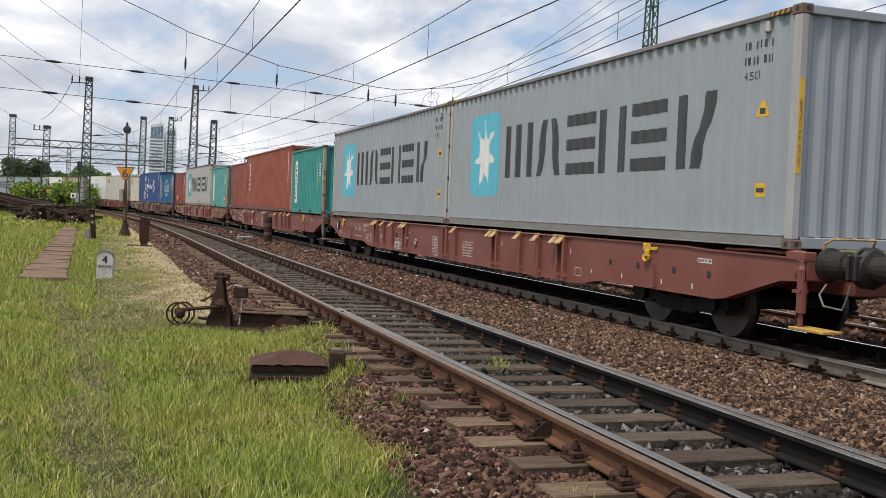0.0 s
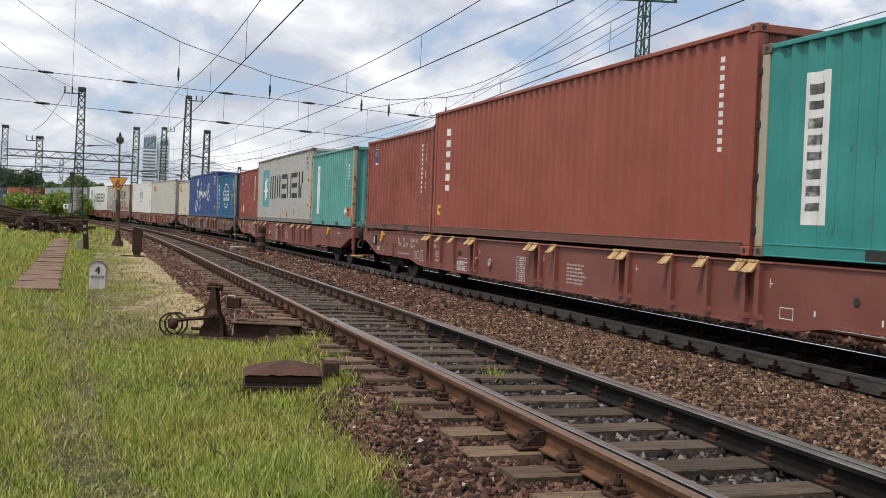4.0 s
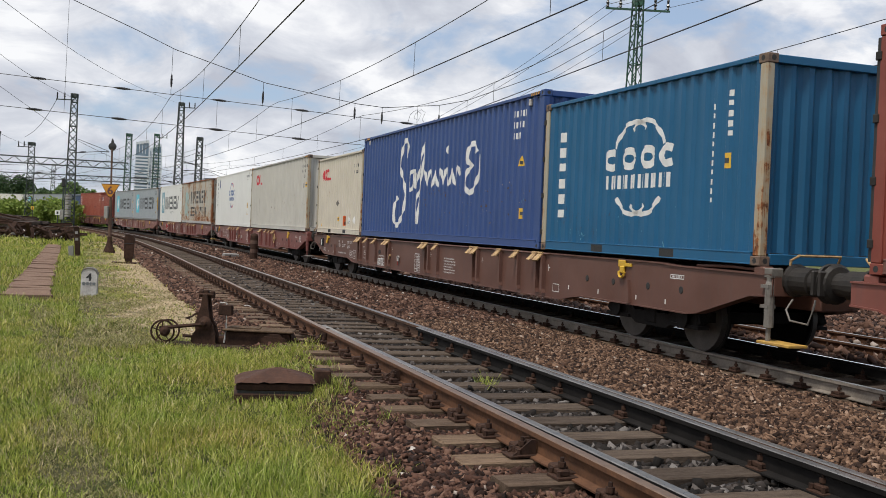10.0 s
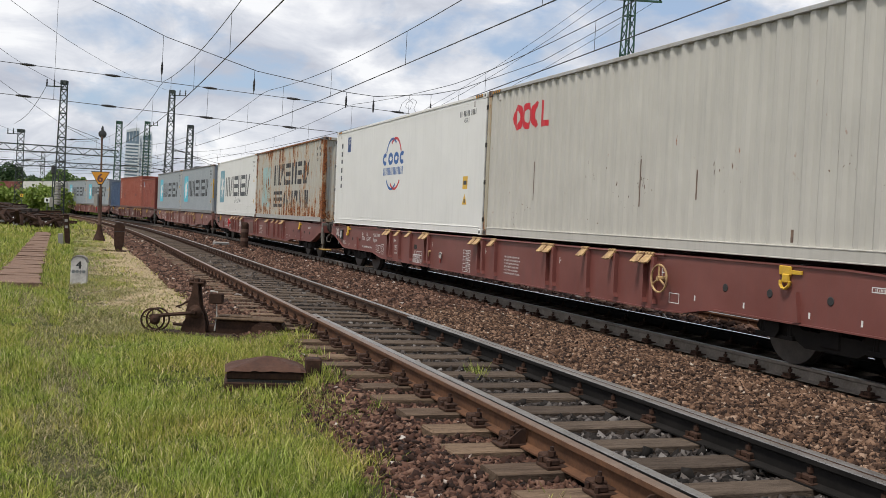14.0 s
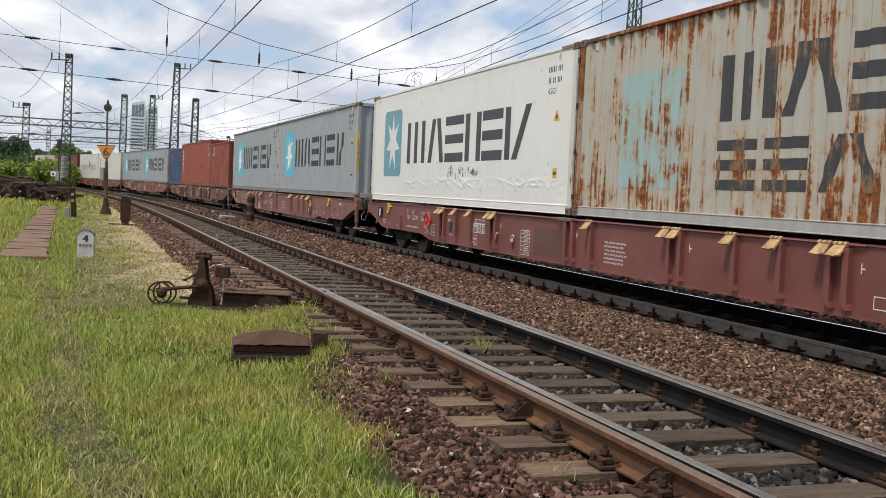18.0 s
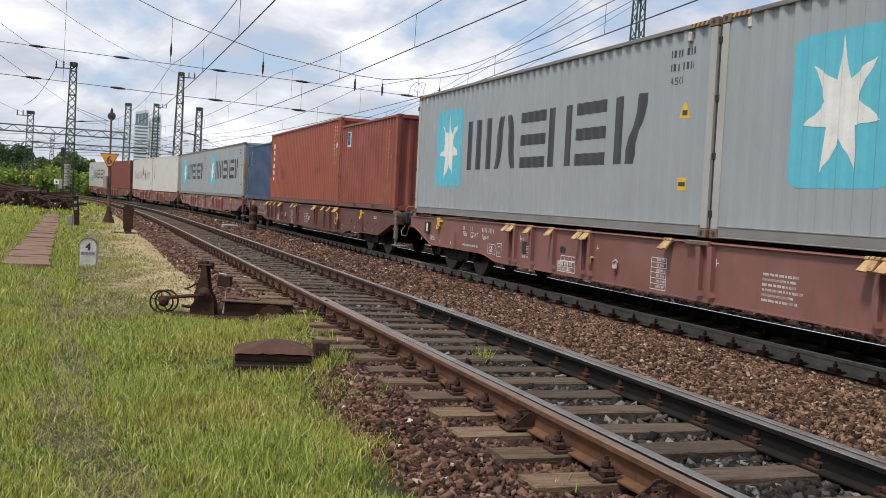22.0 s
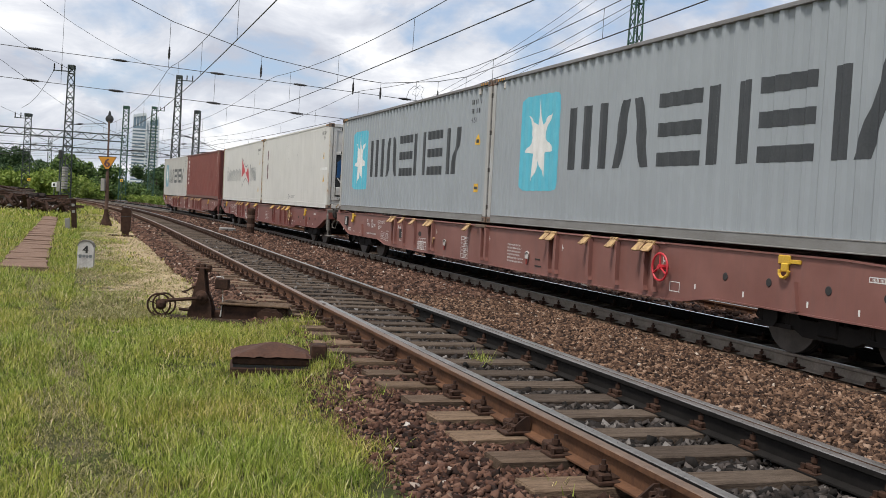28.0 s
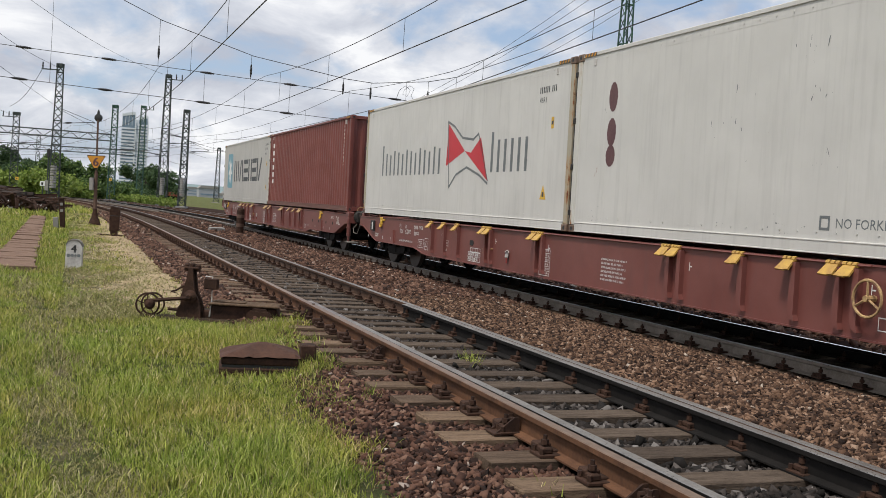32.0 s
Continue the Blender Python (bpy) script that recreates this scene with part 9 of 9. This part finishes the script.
def grass_field():
    rs = np.random.RandomState(9)
    sets = []
    for y0, y1, dens, wid, hgt in ((-4.0, 3.2, 900, 0.010, 0.10), (3.2, 8.0, 6400, 0.0062, 0.108), (8.0, 13.0, 3600, 0.0076, 0.120), (13.0, 22.0, 1500, 0.0095, 0.13), (22.0, 45.0, 380, 0.017, 0.17), (45.0, 90.0, 70, 0.05, 0.30)):
        x1 = 3.0
        x0 = -0.62 * max(y1, 8.0) - 1.5
        n = int((x1 - x0) * (y1 - y0) * dens)
        x, y = rs.uniform(x0, x1, n), rs.uniform(y0, y1, n)
        keep = x > -0.56 * np.maximum(y, 8.0) - 1.2
        x, y = x[keep], y[keep]
        s, lat = to_line(x, y)
        edge = np.interp(s, (-60, 7.5, 8.6, 9.6, 10.8, 12.4, 13.5, 15, 16.5, 22), (-7.2, -7.05, -6.5, -6.14, -6.45, -6.62, -6.80, -7.03, -7.29, -7.7)) + 0.10 * np.sin(s * 4.1) + 0.08 * np.sin(s * 9.7 + 1) + rs.normal(0, 0.10, len(s))
        keep = lat < edge
        # tussocks: patches with thin and thick growth
        t = np.sin(x * 1.9 + 1.3 * np.sin(y * 0.9)) + np.sin(y * 1.55 + 2 * np.sin(x * 0.7)) + 0.8 * np.sin(x * 4.3 - y * 3.1)
        keep &= rs.uniform(-2.6, 1.4, len(x)) < t + 2.5
        # small bare gaps
        gap = np.sin(x * 13.0 + 2 * np.sin(y * 7.0)) + np.sin(y * 11.0 + 2 * np.sin(x * 9.0))
        keep &= (gap < 1.15) | (rs.uniform(0, 1, len(x)) < 0.28)
        # trodden strip and gravel strip stay thin
        sand = (s < 9.3) & (lat > -9.0) & (s > -40)
        thin = np.clip((-7.05 - lat) / 1.2, 0.28, 1.0) ** 1.5 * np.clip(0.9 + 0.8 * np.sin(s * 1.7 + 2 * np.sin(lat * 2.3)) * np.sin(lat * 3.1 + s), 0.15, 1.6)
        keep &= ~(sand & (rs.uniform(0, 1, len(x)) > np.where(s > 7.5, np.maximum(thin, 0.5), thin)))
        off = np.abs(x - trodden_line(y)) / (0.21 + 0.13 * np.sin(x * 5.0) * np.sin(y * 3.3))
        trod = (off < 1) & (y < 17)
        keep &= ~(trod & (rs.uniform(0, 1, len(x)) > 0.66 + 0.4 * off))
        walkd = np.abs((x + 7.37) * 0.938 + (y - 18.0) * 0.3457)
        keep &= ~((walkd < 0.37) & (y > 17.7) & (y < 47))
        dry = trod | (sand & (np.sin(s * 1.1 + 1.5 * np.sin(lat * 2.0)) + np.sin(lat * 3.7 + s * 0.6) + rs.normal(0, 0.5, len(s)) < 0.3))
        sets.append((x[keep], y[keep], wid, hgt, dry[keep], sand[keep]))
    for kind, name, label, mat in ((0, "grass", "lush green grass blades over the trackside earth", "grass"), (1, "dry_grass", "sparse yellowish trodden grass blades", "drygrass")):
        co, quads, base = [], [], 0
        for x, y, wid, hgt, dry, low in sets:
            pick = dry if kind else ~dry
            pick = pick ^ (rs.uniform(0, 1, len(pick)) < (0.22 if kind else 0.16))
            x2, y2, low2 = x[pick], y[pick], low[pick]
            if kind and wid < 0.010:
                x2 = np.concatenate([x2, x2 + rs.normal(0, .035, len(x2))])
                y2 = np.concatenate([y2, y2 + rs.normal(0, .035, len(y2))])
                low2 = np.concatenate([low2, low2])
            n = len(x2)
            if not n:
                continue
            a = rs.uniform(0, 2 * math.pi, n)
            h = hgt * (0.35 + 0.95 * rs.uniform(0, 1, n) ** 1.3) * (0.5 if kind else 1)
            h *= (0.75 + 0.35 * np.sin(x2 * 2.3) * np.sin(y2 * 1.9)) * np.where(low2 & (not kind), 0.5, 1.0)
            lean = (rs.uniform(0.5, 1.6, n) if kind else 0.08 + 1.1 * rs.uniform(0, 1, n) ** 1.5) * h
            b = rs.uniform(0, 2 * math.pi, n)
            lx, ly = np.cos(b) * lean, np.sin(b) * lean
            wx, wy = np.cos(a) * wid * 0.5, np.sin(a) * wid * 0.5
            s2, lat2 = to_line(x2, y2)
            z0 = np.maximum(ground_height(x2, y2), np.where(lat2 > -7.3, bedz(lat2, s2), -1.0)) - 0.008
            v = np.empty((n, 6, 3))
            for k, (f, g, w) in enumerate(((0, 0, 1), (0.30, 0.58, 0.85), (1.0, 1.0, 0.12))):
                v[:, 2 * k, 0], v[:, 2 * k, 1], v[:, 2 * k, 2] = x2 + lx * f - wx * w, y2 + ly * f - wy * w, z0 + h * g
                v[:, 2 * k + 1, 0], v[:, 2 * k + 1, 1], v[:, 2 * k + 1, 2] = x2 + lx * f + wx * w, y2 + ly * f + wy * w, z0 + h * g
            q = np.array([(0, 1, 3, 2), (2, 3, 5, 4)])
            co.append(v.reshape(-1, 3))
            quads.append((q[None] + 6 * np.arange(n)[:, None, None]).reshape(-1, 4) + base)
            base += 6 * n
        o = new(name, quads_mesh(name, np.concatenate(co), np.concatenate(quads), M[mat]))
        tagged(o, label, "grass", kind="stuff")


grass_field()


# small tufts growing in the ballast
def tufts():
    rs = np.random.RandomState(4)
    co, quads, base = [], [], 0
    for (s, l, n, h) in ((12.6, -5.05, 60, 0.11), (11.4, -6.35, 40, 0.10), (14.2, -6.55, 18, 0.08), (9.6, -6.2, 40, 0.12), (16.8, -6.3, 12, 0.07), (10.2, -6.5, 50, 0.14)):
        x, y = on_lines(np.full(n, s) + rs.normal(0, .09, n), np.full(n, l) + rs.normal(0, .05, n))
        b = rs.uniform(0, 2 * math.pi, n)
        hh = h * rs.uniform(0.6, 1.4, n)
        lx, ly = np.cos(b) * hh * .7, np.sin(b) * hh * .7
        v = np.empty((n, 4, 3))
        for k, (f, g, w) in enumerate(((0, 0, 1), (1, 1, 0.15))):
            v[:, 2 * k] = np.stack([x + lx * f - .004 * w * np.sin(b), y + ly * f + .004 * w * np.cos(b), -0.2 + hh * g], 1)
            v[:, 2 * k + 1] = np.stack([x + lx * f + .004 * w * np.sin(b), y + ly * f - .004 * w * np.cos(b), -0.2 + hh * g], 1)
        co.append(v.reshape(-1, 3))
        quads.append(np.array([(0, 1, 3, 2)])[None].repeat(n, 0).reshape(-1, 4) + 4 * np.arange(n)[:, None] + base)
        base += 4 * n
    o = new("weed_tufts", quads_mesh("weed_tufts", np.concatenate(co), np.concatenate(quads), M["grass"]))
    tagged(o, "small green weed tufts growing in the ballast", "weeds", kind="stuff")


tufts()


# -------------------------------------------------- the train's run
# small surges of the train about its mean run: seconds, metres
SURGE_T = (0, 0.5, 1, 2, 3.5, 5.5, 7, 8, 9, 10, 11, 12, 13, 15.5, 16, 17, 18, 19, 20, 21, 22, 23, 24, 25, 28, 29, 30, 31, 32)
SURGE_S = (-0.06, -0.18, -0.17, 0.04, 0.07, -0.10, -0.08, -0.02, 0.07, 0.20, 0.06, 0.04, 0.02, -0.19, -0.08, -0.14, -0.18, -0.08, 0.01, -0.07, 0.09, 0.15, 0.33, 0.48, 0.37, 0.34, 0.45, 0.36, 0.10)


def run(t):
    """Metres along the line of the first loaded wagon's middle."""
    return float(np.interp(t, SURGE_T, SURGE_S)) + 1.37275e-05 * t ** 4 - 4.11446e-4 * t ** 3 - 0.01208869 * t ** 2 + 7.972858 * t - 0.00919


def wagon_pose(number, t):
    s = run(t) - PITCH_W * (number - 1)
    a, b = on_line(s + PIVOT), on_line(s - PIVOT)
    m = (a + b) / 2
    return pose(m.x, m.y, 0, CANT, 0, math.degrees(math.atan2(a.y - b.y, a.x - b.x))), s


def motions():
    times = [k * 0.5 for k in range(65)]
    poses = {k: [wagon_pose(k, t)[0] for t in times] for k in WAGONS}
    for k, w in WAGONS.items():
        walk(w, list(zip(times, poses[k])))
    for box, k, x in CONTAINERS:
        off = pose(x, 0, 1.155)
        walk(box, [(t, m @ off) for t, m in zip(times, poses[k])])
    for bo, k, sx in BOGIES:
        rows = []
        for t in [j * 2.0 for j in range(17)]:
            m, s = wagon_pose(k, t)
            turn = heading(s + sx * PIVOT) - m.to_euler().z
            turn = (turn + math.pi) % (2 * math.pi) - math.pi
            rows.append((t, pose(sx * PIVOT, 0, TRAIN_Z, 0, 0, math.degrees(turn))))
        walk(bo, rows)
    steps = [k / 15 for k in range(481)]
    turns = [math.degrees(run(t) / 0.46) for t in steps]
    for ws, ax in WHEELS:
        walk(ws, [(t, pose(ax, 0, 0.46, 0, a, 0)) for t, a in zip(steps, turns)])


motions()
